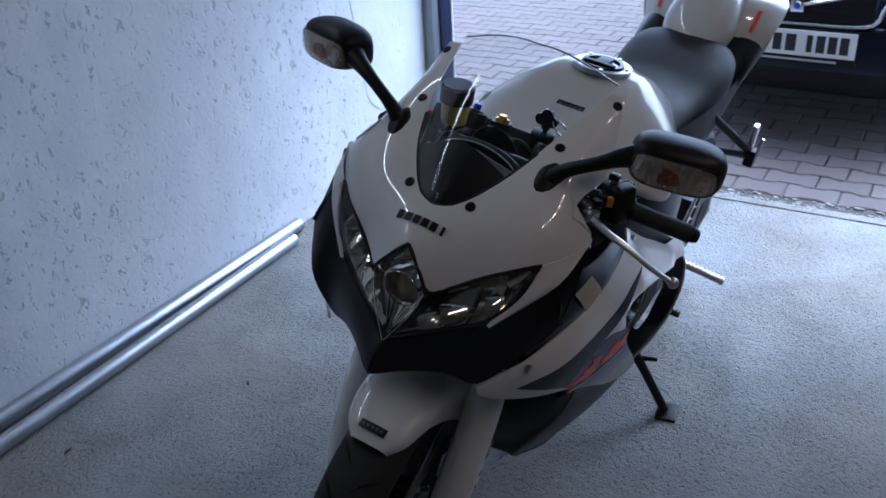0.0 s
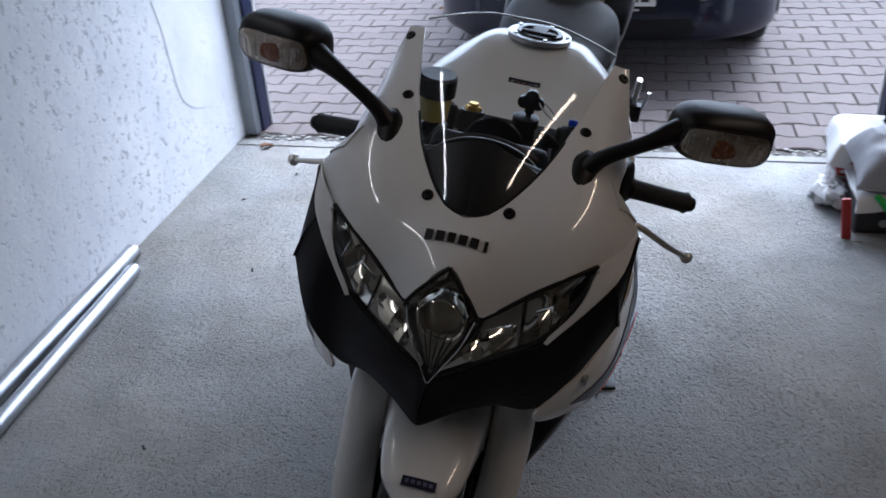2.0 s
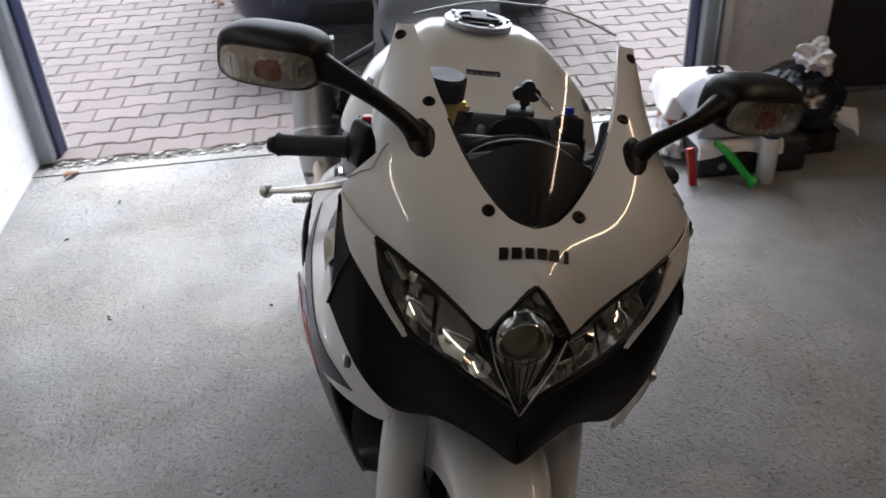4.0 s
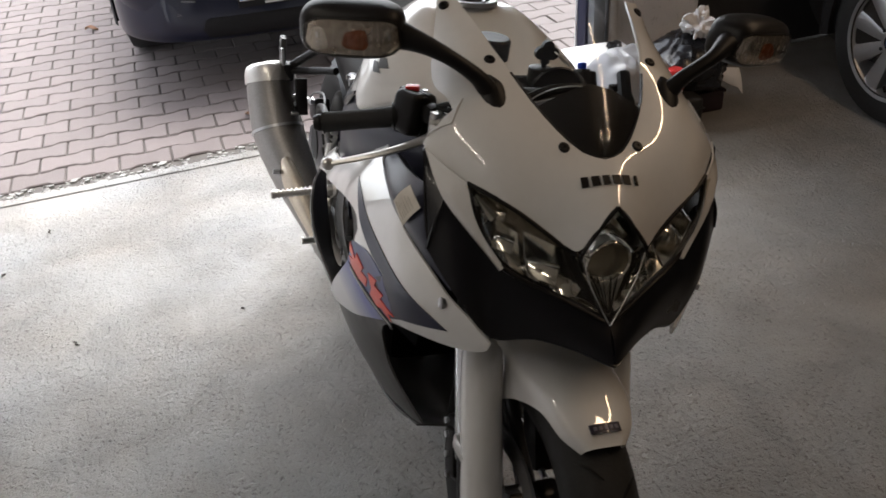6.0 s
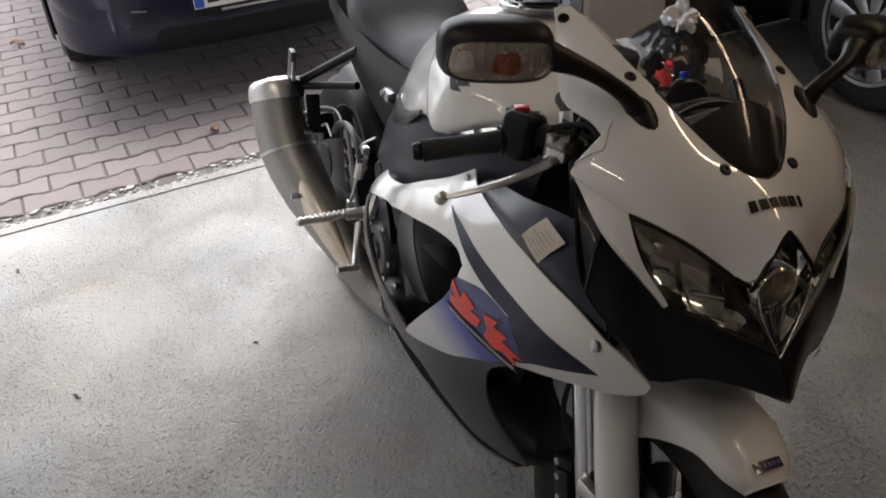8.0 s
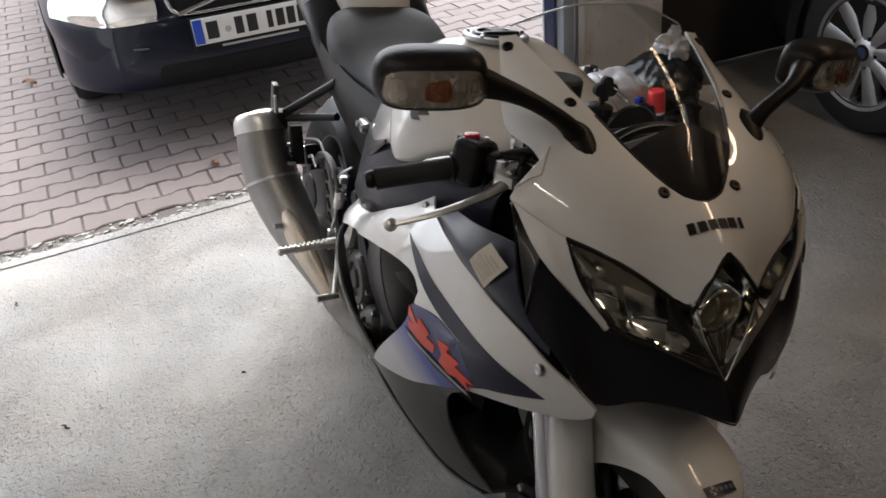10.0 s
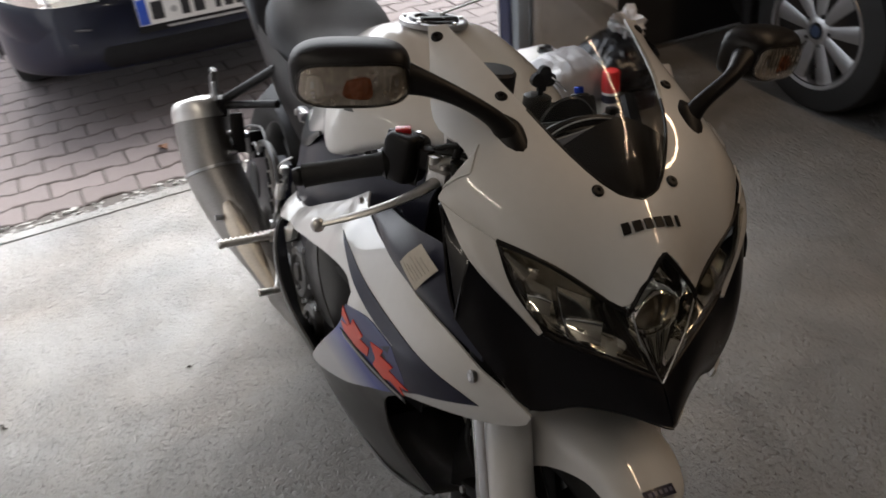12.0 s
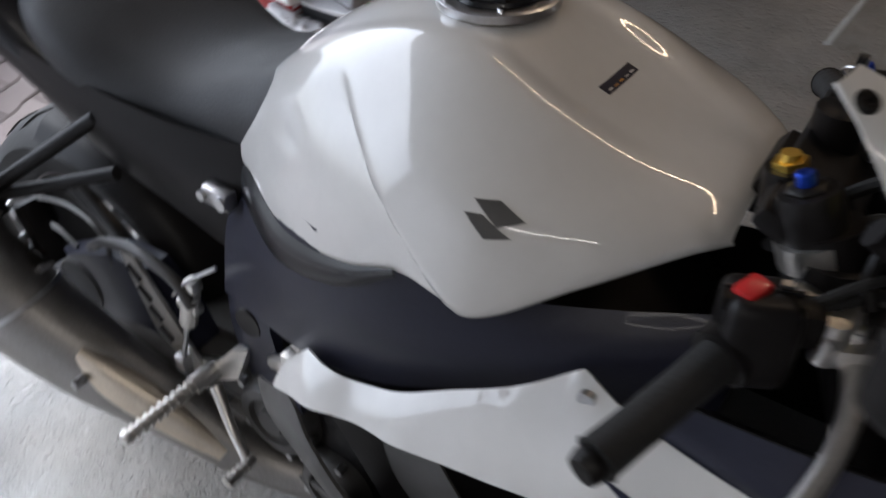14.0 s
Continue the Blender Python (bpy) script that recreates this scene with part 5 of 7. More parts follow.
def outline(runs, step=0.007):
    """A closed outline of smooth runs that meet in corners."""
    pts = []
    for k, run in enumerate(runs):
        run = list(run) + [runs[(k + 1) % len(runs)][0]]
        c = crom(run, 8) if len(run) > 2 else np.linspace(run[0], run[1], 24)
        L = np.r_[0, np.cumsum(np.linalg.norm(np.diff(c, axis=0), axis=1))]
        n = max(2, int(L[-1] / step))
        s = np.linspace(0, L[-1], n + 1)[:-1]
        pts += list(np.c_[np.interp(s, L, c[:, 0]), np.interp(s, L, c[:, 1])])
    return np.array(pts)


def inside(p, poly):
    x, y = p
    hit, j = False, len(poly) - 1
    for i in range(len(poly)):
        (xi, yi), (xj, yj) = poly[i], poly[j]
        if (yi > y) != (yj > y) and x < (xj - xi) * (y - yi) / (yj - yi) + xi:
            hit = not hit
        j = i
    return hit


def skin_panel(runs, s, thick, lift=0.0, step=0.007, roll=0.0, grid=0.016):
    """A panel of the side skin within an outline given in x and z; roll rounds its rim inwards."""
    rim = outline(runs, step)
    lo, hi = rim.min(0), rim.max(0)
    inner = [(x, z) for x in np.arange(lo[0], hi[0], grid) for z in np.arange(lo[1], hi[1], grid)
             if inside((x, z), rim) and np.min(np.hypot(rim[:, 0] - x, rim[:, 1] - z)) > grid * 0.55]
    pts = [Vector(p) for p in rim] + [Vector(p) for p in inner]
    n = len(rim)
    co, _, faces, *_ = delaunay_2d_cdt(pts, [(i, (i + 1) % n) for i in range(n)], [], 1, 1e-6)
    co = np.array([tuple(c) for c in co])
    y = skin_y(co) + lift
    top = np.c_[co[:, 0], y, co[:, 1]]
    e = 1e-3
    gx = (skin_y(co + (e, 0)) - skin_y(co - (e, 0))) / (2 * e)
    gz = (skin_y(co + (0, e)) - skin_y(co - (0, e))) / (2 * e)
    nrm = np.c_[-gx, np.ones(len(co)), -gz]
    nrm /= np.linalg.norm(nrm, axis=1, keepdims=True)
    if roll:
        far = np.array([np.min(np.hypot(rim[:, 0] - c[0], rim[:, 1] - c[1])) for c in co])
        top = top - nrm * (roll * np.clip(1 - far / 0.012, 0, 1) ** 2)[:, None]
    k = len(co)
    v = np.vstack([top, top - nrm * thick])
    f = [tuple(q) for q in faces] + [tuple(i + k for i in q[::-1]) for q in faces]
    edges = {}
    for q in faces:
        for a, b in zip(q, tuple(q[1:]) + (q[0],)):
            edges[(a, b)] = edges.get((a, b), 0) + 1
    f += [(b, a, a + k, b + k) for a, b in edges if (b, a) not in edges]
    return flip(v, s), f


WHITE_RUNS = [[(0.291, 0.700), (0.250, 0.742), (0.180, 0.780), (0.030, 0.800), (-0.100, 0.804)], [(-0.187, 0.808), (-0.236, 0.772), (-0.300, 0.736), (-0.400, 0.683)],
              [(-0.500, 0.666), (-0.528, 0.636)], [(-0.546, 0.592), (-0.470, 0.630), (-0.350, 0.665), (-0.230, 0.698), (-0.130, 0.724), (-0.070, 0.729)],
              [(-0.038, 0.716), (-0.055, 0.660), (-0.092, 0.615), (-0.165, 0.530)], [(-0.252, 0.446), (-0.150, 0.487), (-0.056, 0.523), (0.030, 0.572), (0.103, 0.615), (0.170, 0.641), (0.250, 0.664), (0.284, 0.682)]]
BELLY_RUNS = [[(-0.252, 0.444), (-0.150, 0.485), (-0.056, 0.521), (0.030, 0.570)], [(0.100, 0.612), (0.030, 0.555), (0.002, 0.500), (0.006, 0.440)],
              [(0.068, 0.352), (0.000, 0.320), (-0.080, 0.305), (-0.200, 0.285), (-0.370, 0.285), (-0.520, 0.245)], [(-0.640, 0.225), (-0.600, 0.290), (-0.480, 0.380)],
              [(-0.585, 0.500), (-0.590, 0.560)], [(-0.575, 0.572), (-0.500, 0.610)], [(-0.440, 0.585), (-0.370, 0.530), (-0.300, 0.480)]]
NAVY_RUNS = [[(-0.139, 0.767), (-0.060, 0.758), (0.023, 0.745), (0.139, 0.726), (0.205, 0.708)], [(0.238, 0.692), (0.190, 0.672), (0.150, 0.655), (0.100, 0.632)],
             [(0.060, 0.680)], [(0.094, 0.704), (0.030, 0.716), (-0.040, 0.737)]]
BLUE_RUNS = [[(0.092, 0.701), (0.027, 0.709)], [(-0.040, 0.694), (-0.058, 0.658), (-0.094, 0.612), (-0.165, 0.529)], [(-0.235, 0.455), (-0.150, 0.490), (-0.056, 0.526), (0.030, 0.575)], [(0.103, 0.622), (0.120, 0.660)]]
RED_RUNS = ([[(-0.046, 0.688)], [(-0.020, 0.668)], [(-0.012, 0.684)], [(0.018, 0.672)], [(0.008, 0.660)], [(0.034, 0.660)], [(0.026, 0.640)], [(-0.010, 0.634)], [(-0.050, 0.640)], [(-0.056, 0.654)], [(-0.030, 0.660)], [(-0.050, 0.670)]],
            [[(0.040, 0.676)], [(0.074, 0.682)], [(0.066, 0.668)], [(0.098, 0.668)], [(0.086, 0.654)], [(0.128, 0.646)], [(0.108, 0.640)], [(0.114, 0.626)], [(0.084, 0.634)], [(0.064, 0.624)], [(0.040, 0.634)], [(0.052, 0.654)]])
for s in (-1, 1):
    side = part("side_fairing", skin_panel(WHITE_RUNS, s, 0.004, 0.0, 0.007, 0.004), WHITE, bike, "white glossy side fairing")
    part("navy_stripe", skin_panel(NAVY_RUNS, s, 0.0015, 0.0015, 0.005), NAVY, side, "dark navy stripe")
    part("blue_field", skin_panel(BLUE_RUNS, s, 0.0015, 0.0016, 0.006), FADE, side, "blue field fading to white")
    for block in RED_RUNS:
        part("red_emblem", skin_panel(block, s, 0.0012, 0.0032, 0.005, 0, 0.012), RED, side, "jagged red emblem")
    bar = part("emblem_bar", skin_panel([[(-0.066, 0.634)], [(-0.050, 0.636)], [(0.112, 0.622)], [(0.116, 0.610)], [(0.02, 0.610)]], s, 0.0010, 0.0034, 0.006, 0, 0.012), BLACK_SATIN, side, "dark bar under the emblem")
    part("emblem_line", skin_panel([[(-0.056, 0.6305)], [(0.106, 0.6190)], [(0.108, 0.6140)], [(-0.050, 0.6255)]], s, 0.0010, 0.0044, 0.006, 0, 0.012), SILVER_INK, bar, "silver lettering shown as a bar")
    y = float(skin_y([(0.231, 0.739)])[0])
    part("fairing_bolt", lathe([(s * (y - 0.004), 0.009), (s * (y + 0.002), 0.009), (s * (y + 0.004), 0.006), (s * (y + 0.003), 0.003), (s * (y + 0.003), 0)], (0.231, 0, 0.739), "y", 16), STEEL, side, "steel fairing bolt")
    y = float(skin_y([(-0.172, 0.795)])[0])
    part("fairing_bolt", lathe([(s * (y - 0.004), 0.008), (s * (y + 0.003), 0.008), (s * (y + 0.003), 0)], (-0.172, 0, 0.795), "y", 14), STEEL, side, "steel fairing bolt")
    part("belly_panel", skin_panel(BELLY_RUNS, s, 0.004, -0.003, 0.008, 0.003), GREY_PANEL, bike, "dark grey lower fairing")
    # dark wells behind the openings
    part("scoop_liner", shell(flip(patch([[(-0.56, 0.20, 0.60), (-0.36, 0.215, 0.66), (-0.16, 0.20, 0.72), (0.02, 0.18, 0.73)], [(-0.52, 0.17, 0.47), (-0.36, 0.165, 0.55), (-0.18, 0.16, 0.60), (0.02, 0.155, 0.64)], [(-0.40, 0.19, 0.36), (-0.30, 0.20, 0.42), (-0.18, 0.20, 0.46), (0.02, 0.17, 0.50)]], 4, 4), s), 0.003 * s), BLACK_SATIN, bike, "black liner inside the fairing scoop")
    part("scoop_vane", skin_panel([[(-0.33, 0.655), (-0.27, 0.60)], [(-0.22, 0.52), (-0.26, 0.50)], [(-0.30, 0.50), (-0.35, 0.56)], [(-0.40, 0.64)]], s, 0.003, -0.055, 0.01), GREY_PANEL, bike, "dark grey vane in the scoop")
    # panel with the warning label between nose and side fairing
    well = patch([[(0.235, 0.205, 0.762), (0.160, 0.232, 0.785), (0.030, 0.244, 0.798), (-0.125, 0.222, 0.800)], [(0.225, 0.205, 0.805), (0.150, 0.238, 0.822), (0.030, 0.248, 0.824), (-0.128, 0.215, 0.808)], [(0.215, 0.200, 0.885), (0.120, 0.226, 0.880), (0.010, 0.220, 0.850), (-0.125, 0.200, 0.815)]], 6, 5)
    inner = part("inner_panel", shell(flip(well, s), 0.003 * -s), SLATE, bike, "slate blue inner fairing panel")
    top = well[-1]
    lining = np.array([top + (0, -0.002, 0.0), top + (0, -0.018, -0.012), top + (0, -0.040, -0.050), top + (0, -0.050, -0.110)])
    part("panel_lining", shell(flip(lining, s), 0.002 * -s), BLACK_SATIN, inner, "black lining that folds down inside")
    lab = patch([[(0.116, 0.2455, 0.803), (0.094, 0.2485, 0.813), (0.072, 0.2505, 0.824)], [(0.134, 0.2420, 0.828), (0.111, 0.2455, 0.837), (0.089, 0.2480, 0.846)], [(0.152, 0.2330, 0.853), (0.129, 0.2365, 0.861), (0.106, 0.2380, 0.868)]], 4, 4)
    lab = lab + (0, 0.004, 0.002)
    sticker = part("warning_label", shell(flip(lab, s), -0.001 * s), PAPER, inner, "buff paper warning label with unreadable lines")
    fine = crom(lab.reshape(lab.shape[0], -1), 4).reshape(-1, lab.shape[1], 3)
    for k in range(6):
        i = 4 + k * 4
        part("text_line", shell(flip(fine[i:i + 2, 1:8 - k % 3] + (0, 0.001, 0.0008), s), -0.0006 * s), PAPER_INK, sticker)
part("belly_floor", shell(patch([[(-0.64, y, 0.225) for y in (-0.15, 0, 0.15)], [(-0.37, y, 0.20 + 2.0 * y * y) for y in (-0.19, 0, 0.19)], [(-0.10, y, 0.21 + 2.5 * y * y) for y in (-0.18, 0, 0.18)], [(0.02, y, 0.29 + 1.0 * y * y) for y in (-0.15, 0, 0.15)]], 5, 5), 0.004), GREY_PANEL, bike, "grey belly pan")

# ---- engine room ----
part("radiator", rbox((-0.155, 0, 0.52), (0.035, 0.33, 0.26), 0.008, (0, 18, 0)), BLACK_SATIN, bike, "black radiator")
part("crankcase", rbox((-0.40, 0, 0.40), (0.38, 0.30, 0.24), 0.03), BLACK_SATIN, bike, "dark crankcase")
part("cylinder_block", rbox((-0.32, 0, 0.60), (0.24, 0.34, 0.26), 0.03, (0, 20, 0)), BLACK_SATIN, bike, "dark cylinder block")
part("gearbox", rbox((-0.55, 0, 0.36), (0.20, 0.26, 0.20), 0.03), BLACK_SATIN, bike, "dark gearbox")
for s in (-1, 1):
    for x, z, r in ((-0.645, 0.385, 0.058), (-0.545, 0.300, 0.050)):
        cover = part("engine_cover", lathe([(s * 0.12, r + 0.012), (s * 0.165, r + 0.010), (s * 0.178, r), (s * 0.180, r * 0.72), (s * 0.172, r * 0.68), (s * 0.172, r * 0.4), (s * 0.182, r * 0.36), (s * 0.182, 0)], (x, 0, z), "y", 32), GREY_PANEL, bike, "round grey engine cover")
        for k in range(5):
            a = k * 2 * math.pi / 5
            part("bolt", lathe([(s * 0.160, 0.006), (s * 0.174, 0.006), (s * 0.174, 0)], (x + (r + 0.012) * math.cos(a), 0, z + (r + 0.012) * math.sin(a)), "y", 8), STEEL, cover)
    plate = patch([[(-0.60, 0.168, 0.70), (-0.66, 0.166, 0.69), (-0.70, 0.150, 0.66)], [(-0.60, 0.190, 0.60), (-0.66, 0.182, 0.585), (-0.705, 0.165, 0.56)], [(-0.59, 0.170, 0.47), (-0.655, 0.165, 0.45), (-0.71, 0.150, 0.44)], [(-0.60, 0.150, 0.33), (-0.64, 0.15, 0.32), (-0.68, 0.14, 0.33)]], 4, 4)
    part("frame_plate", shell(flip(plate, s), 0.012 * s), SLATE, bike, "dark swingarm pivot plate")
    spar = patch([[(-0.08, 0.115, 0.862), (-0.20, 0.160, 0.838), (-0.32, 0.200, 0.828), (-0.44, 0.205, 0.822), (-0.54, 0.180, 0.808), (-0.63, 0.145, 0.785), (-0.70, 0.115, 0.735)],
                  [(-0.08, 0.138, 0.832), (-0.19, 0.182, 0.808), (-0.31, 0.216, 0.768), (-0.42, 0.226, 0.745), (-0.52, 0.210, 0.730), (-0.62, 0.176, 0.715), (-0.70, 0.145, 0.690)],
                  [(-0.08, 0.145, 0.775), (-0.19, 0.182, 0.752), (-0.30, 0.205, 0.715), (-0.40, 0.214, 0.665), (-0.50, 0.212, 0.640), (-0.61, 0.190, 0.620), (-0.70, 0.165, 0.600)]], 4, 4)
    sp = part("frame_cover", shell(flip(spar, s), -0.004 * s), SLATE, bike, "dark slate frame cover under the tank")
    # shallow black disc for a hole's dark inside; the cover isn't pierced
    part("frame_hole_shade", lathe([(s * 0.184, 0.022), (s * 0.1885, 0.021), (s * 0.187, 0)], (-0.643, 0, 0.590), "y", 20), BLACK_SATIN, sp)
    part("bracket", joined(tube([(-0.50, s * 0.20, 0.63), (-0.545, s * 0.215, 0.60), (-0.60, s * 0.19, 0.55)], 0.010, 8), rbox((-0.53, s * 0.22, 0.615), (0.03, 0.016, 0.026), 0.004)), ALU, bike, "small silver bracket")
    # subframe and tail sides
    part("subframe_tube", tube([(-0.62, s * 0.12, 0.72), (-0.85, s * 0.13, 0.74), (-1.10, s * 0.12, 0.83), (-1.32, s * 0.09, 0.92)], 0.018, 12, 5), BLACK_SATIN, bike)
    part("side_cover", shell(flip(patch([[(-0.66, 0.110, 0.80), (-0.82, 0.135, 0.805), (-1.00, 0.150, 0.83), (-1.14, 0.155, 0.865)], [(-0.68, 0.135, 0.74), (-0.82, 0.150, 0.745), (-0.98, 0.155, 0.775), (-1.14, 0.150, 0.82)], [(-0.70, 0.135, 0.64), (-0.80, 0.140, 0.675), (-0.94, 0.145, 0.72), (-1.12, 0.130, 0.79)]], 4, 4), s), -0.004 * s), BLACK_SATIN, bike, "black side cover below the seat")
    # rider foot peg, hanger and heel guard
    hanger = part("peg_hanger", joined(prism([(-0.70, 0.50), (-0.665, 0.52), (-0.70, 0.44), (-0.76, 0.40), (-0.80, 0.395), (-0.80, 0.42), (-0.74, 0.45)], s * 0.165, s * 0.178), tube([(-0.75, s * 0.172, 0.43), (-0.755, s * 0.215, 0.425)], 0.015, 12)), ALU, bike, "cast silver peg hanger")
    peg = part("foot_peg", tube([(-0.752, s * 0.205, 0.428), (-0.768, s * 0.325, 0.412)], [0.0095, 0.0085], 12), ALU, hanger, "ribbed aluminium foot peg")
    for k in range(10):
        q = k / 9
        part("rib", tube([(-0.753 - 0.014 * q, s * (0.220 + 0.10 * q), 0.429 - 0.016 * q), (-0.7535 - 0.014 * q, s * (0.225 + 0.10 * q), 0.4285 - 0.016 * q)], 0.0118, 10), ALU, peg)
    part("peg_end", grid_vf(blob((-0.768, s * 0.326, 0.412), (0.010, 0.006, 0.010), 0.8, (0, 0, 0), 12, 8)), ALU, peg)
    guard = part("heel_guard", prism([(-0.765, 0.420), (-0.805, 0.405), (-0.865, 0.450), (-0.905, 0.580), (-0.885, 0.605), (-0.845, 0.540)], s * 0.176, s * 0.182), ALU, hanger, "silver heel guard with black bars for the shade in its slots")
    # black bars on the face give the darkness of slots, which aren't cut
    for k in range(4):
        x, z = -0.838 - 0.014 * k, 0.455 + 0.032 * k
        part("slot_shade", tube([(x - 0.010, s * 0.1820, z + 0.010), (x + 0.012, s * 0.1820, z - 0.008)], 0.0055, 8), BLACK_SATIN, guard)
    arm = part("brake_pedal" if s < 0 else "shift_lever", tube([(-0.745, s * 0.185, 0.405), (-0.70, s * 0.205, 0.360), (-0.655, s * 0.222, 0.338)], [0.010, 0.008, 0.008], 10, 5), ALU if s < 0 else BLACK_SATIN, hanger, "slim foot lever")
    part("toe_tip", joined(tube([(-0.652, s * 0.215, 0.340), (-0.646, s * 0.268, 0.342)], 0.0078, 10), *[tube([(-0.650, s * (0.228 + 0.009 * k), 0.341), (-0.650, s * (0.232 + 0.009 * k), 0.341)], 0.0095, 10) for k in range(5)]), ALU if s < 0 else RUBBER, arm)
    # passenger peg on its triangular bracket
    br = part("passenger_bracket", joined(tube([(-0.92, s * 0.150, 0.775), (-1.088, s * 0.240, 0.642)], 0.011, 10), tube([(-0.91, s * 0.150, 0.690), (-1.088, s * 0.240, 0.630)], 0.010, 10), rbox((-1.088, s * 0.246, 0.628), (0.036, 0.030, 0.050), 0.008)), BLACK_SATIN, bike, "black passenger peg bracket")
    part("passenger_peg", rbox((-1.092, s * (0.262 if s < 0 else 0.236), 0.682), (0.030, 0.016, 0.085), 0.006, (0, 6, 0)), ALU if s > 0 else GREY_PANEL, br, "folded aluminium passenger peg")
    part("peg_lever", tube([(-1.075, s * 0.262, 0.65), (-1.062, s * 0.268, 0.70)], [0.006, 0.004], 8), STEEL, br)
    part("swingarm_side", tube([(-0.68, s * 0.115, 0.375), (-0.88, s * 0.135, 0.385), (-1.05, s * 0.13, 0.350), (-1.19, s * 0.125, 0.315)], [0.040, 0.046, 0.038, 0.030], 12, 5, 1.0), GREY_PANEL, bike, "dark swingarm")
part("swingarm_bridge", rbox((-0.80, 0, 0.41), (0.16, 0.24, 0.06), 0.02, (0, -6, 0)), GREY_PANEL, bike, "dark swingarm bridge")
part("rear_axle", tube([(-1.165, -0.15, 0.315), (-1.165, 0.15, 0.315)], 0.016, 14), STEEL, bike, "steel rear axle")
part("rear_shock", joined(*[tube([(-0.72 - 0.008 * k + 0.034 * math.cos(a), 0.034 * math.sin(a), 0.45 + 0.022 * k + 0.0035 * a) for a in np.linspace(0, 2 * math.pi, 13)], 0.006, 6, 1) for k in range(7)], tube([(-0.70, 0, 0.40), (-0.78, 0, 0.66)], 0.018, 12)), STEEL, bike, "coiled rear shock absorber")
part("rear_hugger", shell(patch([[(REAR_AXLE[0] + r * math.cos(radians(a)), w * 0.105, REAR_AXLE[2] + r * math.sin(radians(a))) for w, r in ((-1, 0.305), (-0.7, 0.332), (0, 0.342), (0.7, 0.332), (1, 0.305))] for a in (10, 30, 50, 70, 95)], 4, 4), 0.003), BLACK_SATIN, bike, "black rear wheel hugger")
# rear caliper, its looped hose and the foot brake cylinder on the right side
caliper = part("rear_caliper", joined(rbox((-1.265, -0.120, 0.448), (0.095, 0.050, 0.060), 0.014, (0, -25, 0)), rbox((-1.235, -0.118, 0.405), (0.05, 0.03, 0.07), 0.008)), BLACK_SATIN, bike, "black rear brake caliper")
for x, z in ((-1.285, 0.468), (-1.245, 0.478)):
    part("banjo_bolt", lathe([(-0.138, 0.009), (-0.156, 0.009), (-0.158, 0.006), (-0.158, 0)], (x, 0, z), "y", 10), STEEL, caliper, "bright hose bolt")
part("brake_hose", tube([(-1.285, -0.152, 0.466), (-1.230, -0.148, 0.510), (-1.150, -0.142, 0.542), (-1.060, -0.150, 0.568), (-0.985, -0.160, 0.566), (-0.960, -0.166, 0.525), (-0.985, -0.160, 0.470)], 0.0034, 8, 6), GREY_PANEL, caliper, "sheathed brake hose looped over the swingarm")
part("hose_guide", tube([(-1.200, -0.140, 0.470), (-1.130, -0.150, 0.500), (-1.070, -0.155, 0.490)], 0.004, 8, 5), GREY_PANEL, caliper)
cyl = part("brake_cylinder", joined(tube([(-0.757, -0.182, 0.575), (-0.775, -0.184, 0.515)], 0.013, 14), rbox((-0.768, -0.180, 0.548), (0.040, 0.018, 0.016), 0.005), rbox((-0.752, -0.180, 0.592), (0.022, 0.020, 0.018), 0.005)), ALU, bike, "silver foot brake cylinder")
part("push_rod", tube([(-0.775, -0.186, 0.515), (-0.800, -0.190, 0.435)], 0.0045, 8), STEEL, cyl, "thin push rod")
part("rod_clevis", rbox((-0.802, -0.190, 0.425), (0.020, 0.018, 0.028), 0.004), STEEL, cyl)
part("reservoir_hose", tube([(-0.985, -0.176, 0.545), (-0.930, -0.186, 0.585), (-0.850, -0.190, 0.612), (-0.775, -0.192, 0.600), (-0.752, -0.188, 0.560)], 0.0085, 10, 6), GREY_PANEL, cyl, "dark grey reservoir hose")
part("valve_cable", tube([(-0.70, -0.176, 0.645), (-0.745, -0.190, 0.610), (-0.790, -0.188, 0.560)], 0.0028, 6, 5), STEEL, cyl)
for s in (-1, 1):
    brace = part("swingarm_brace", prism([(-1.175, 0.380), (-1.150, 0.440), (-1.060, 0.490), (-0.960, 0.535), (-0.885, 0.540), (-0.830, 0.500), (-0.800, 0.430), (-0.840, 0.360), (-0.960, 0.340), (-1.090, 0.350)], s * 0.120, s * 0.168), SLATE, bike, "dark slate swingarm side")
    # no hole is cut: a black disc gives the opening's darkness
    part("brace_opening_shade", tube([(-1.068, s * 0.160, 0.422), (-1.068, s * 0.1695, 0.422)], [0.046, 0.046], 24, 1), RUBBER, brace, "black disc for the shade in an oval opening")
    part("brace_lip", tube([(-1.068 + 0.048 * math.cos(a), s * 0.169, 0.422 + 0.048 * math.sin(a)) for a in np.linspace(0, 2 * math.pi, 25)], 0.0022, 6, 1), GREY_PANEL, brace)
for s in (-1,):
    part("seat_latch", joined(rbox((-0.70, -0.150, 0.742), (0.045, 0.020, 0.026), 0.006), tube([(-0.685, -0.165, 0.742), (-0.685, -0.150, 0.742)], 0.009, 10), tube([(-0.718, -0.165, 0.742), (-0.718, -0.150, 0.742)], 0.007, 10)), STEEL, bike, "small bright fastener below the seat")

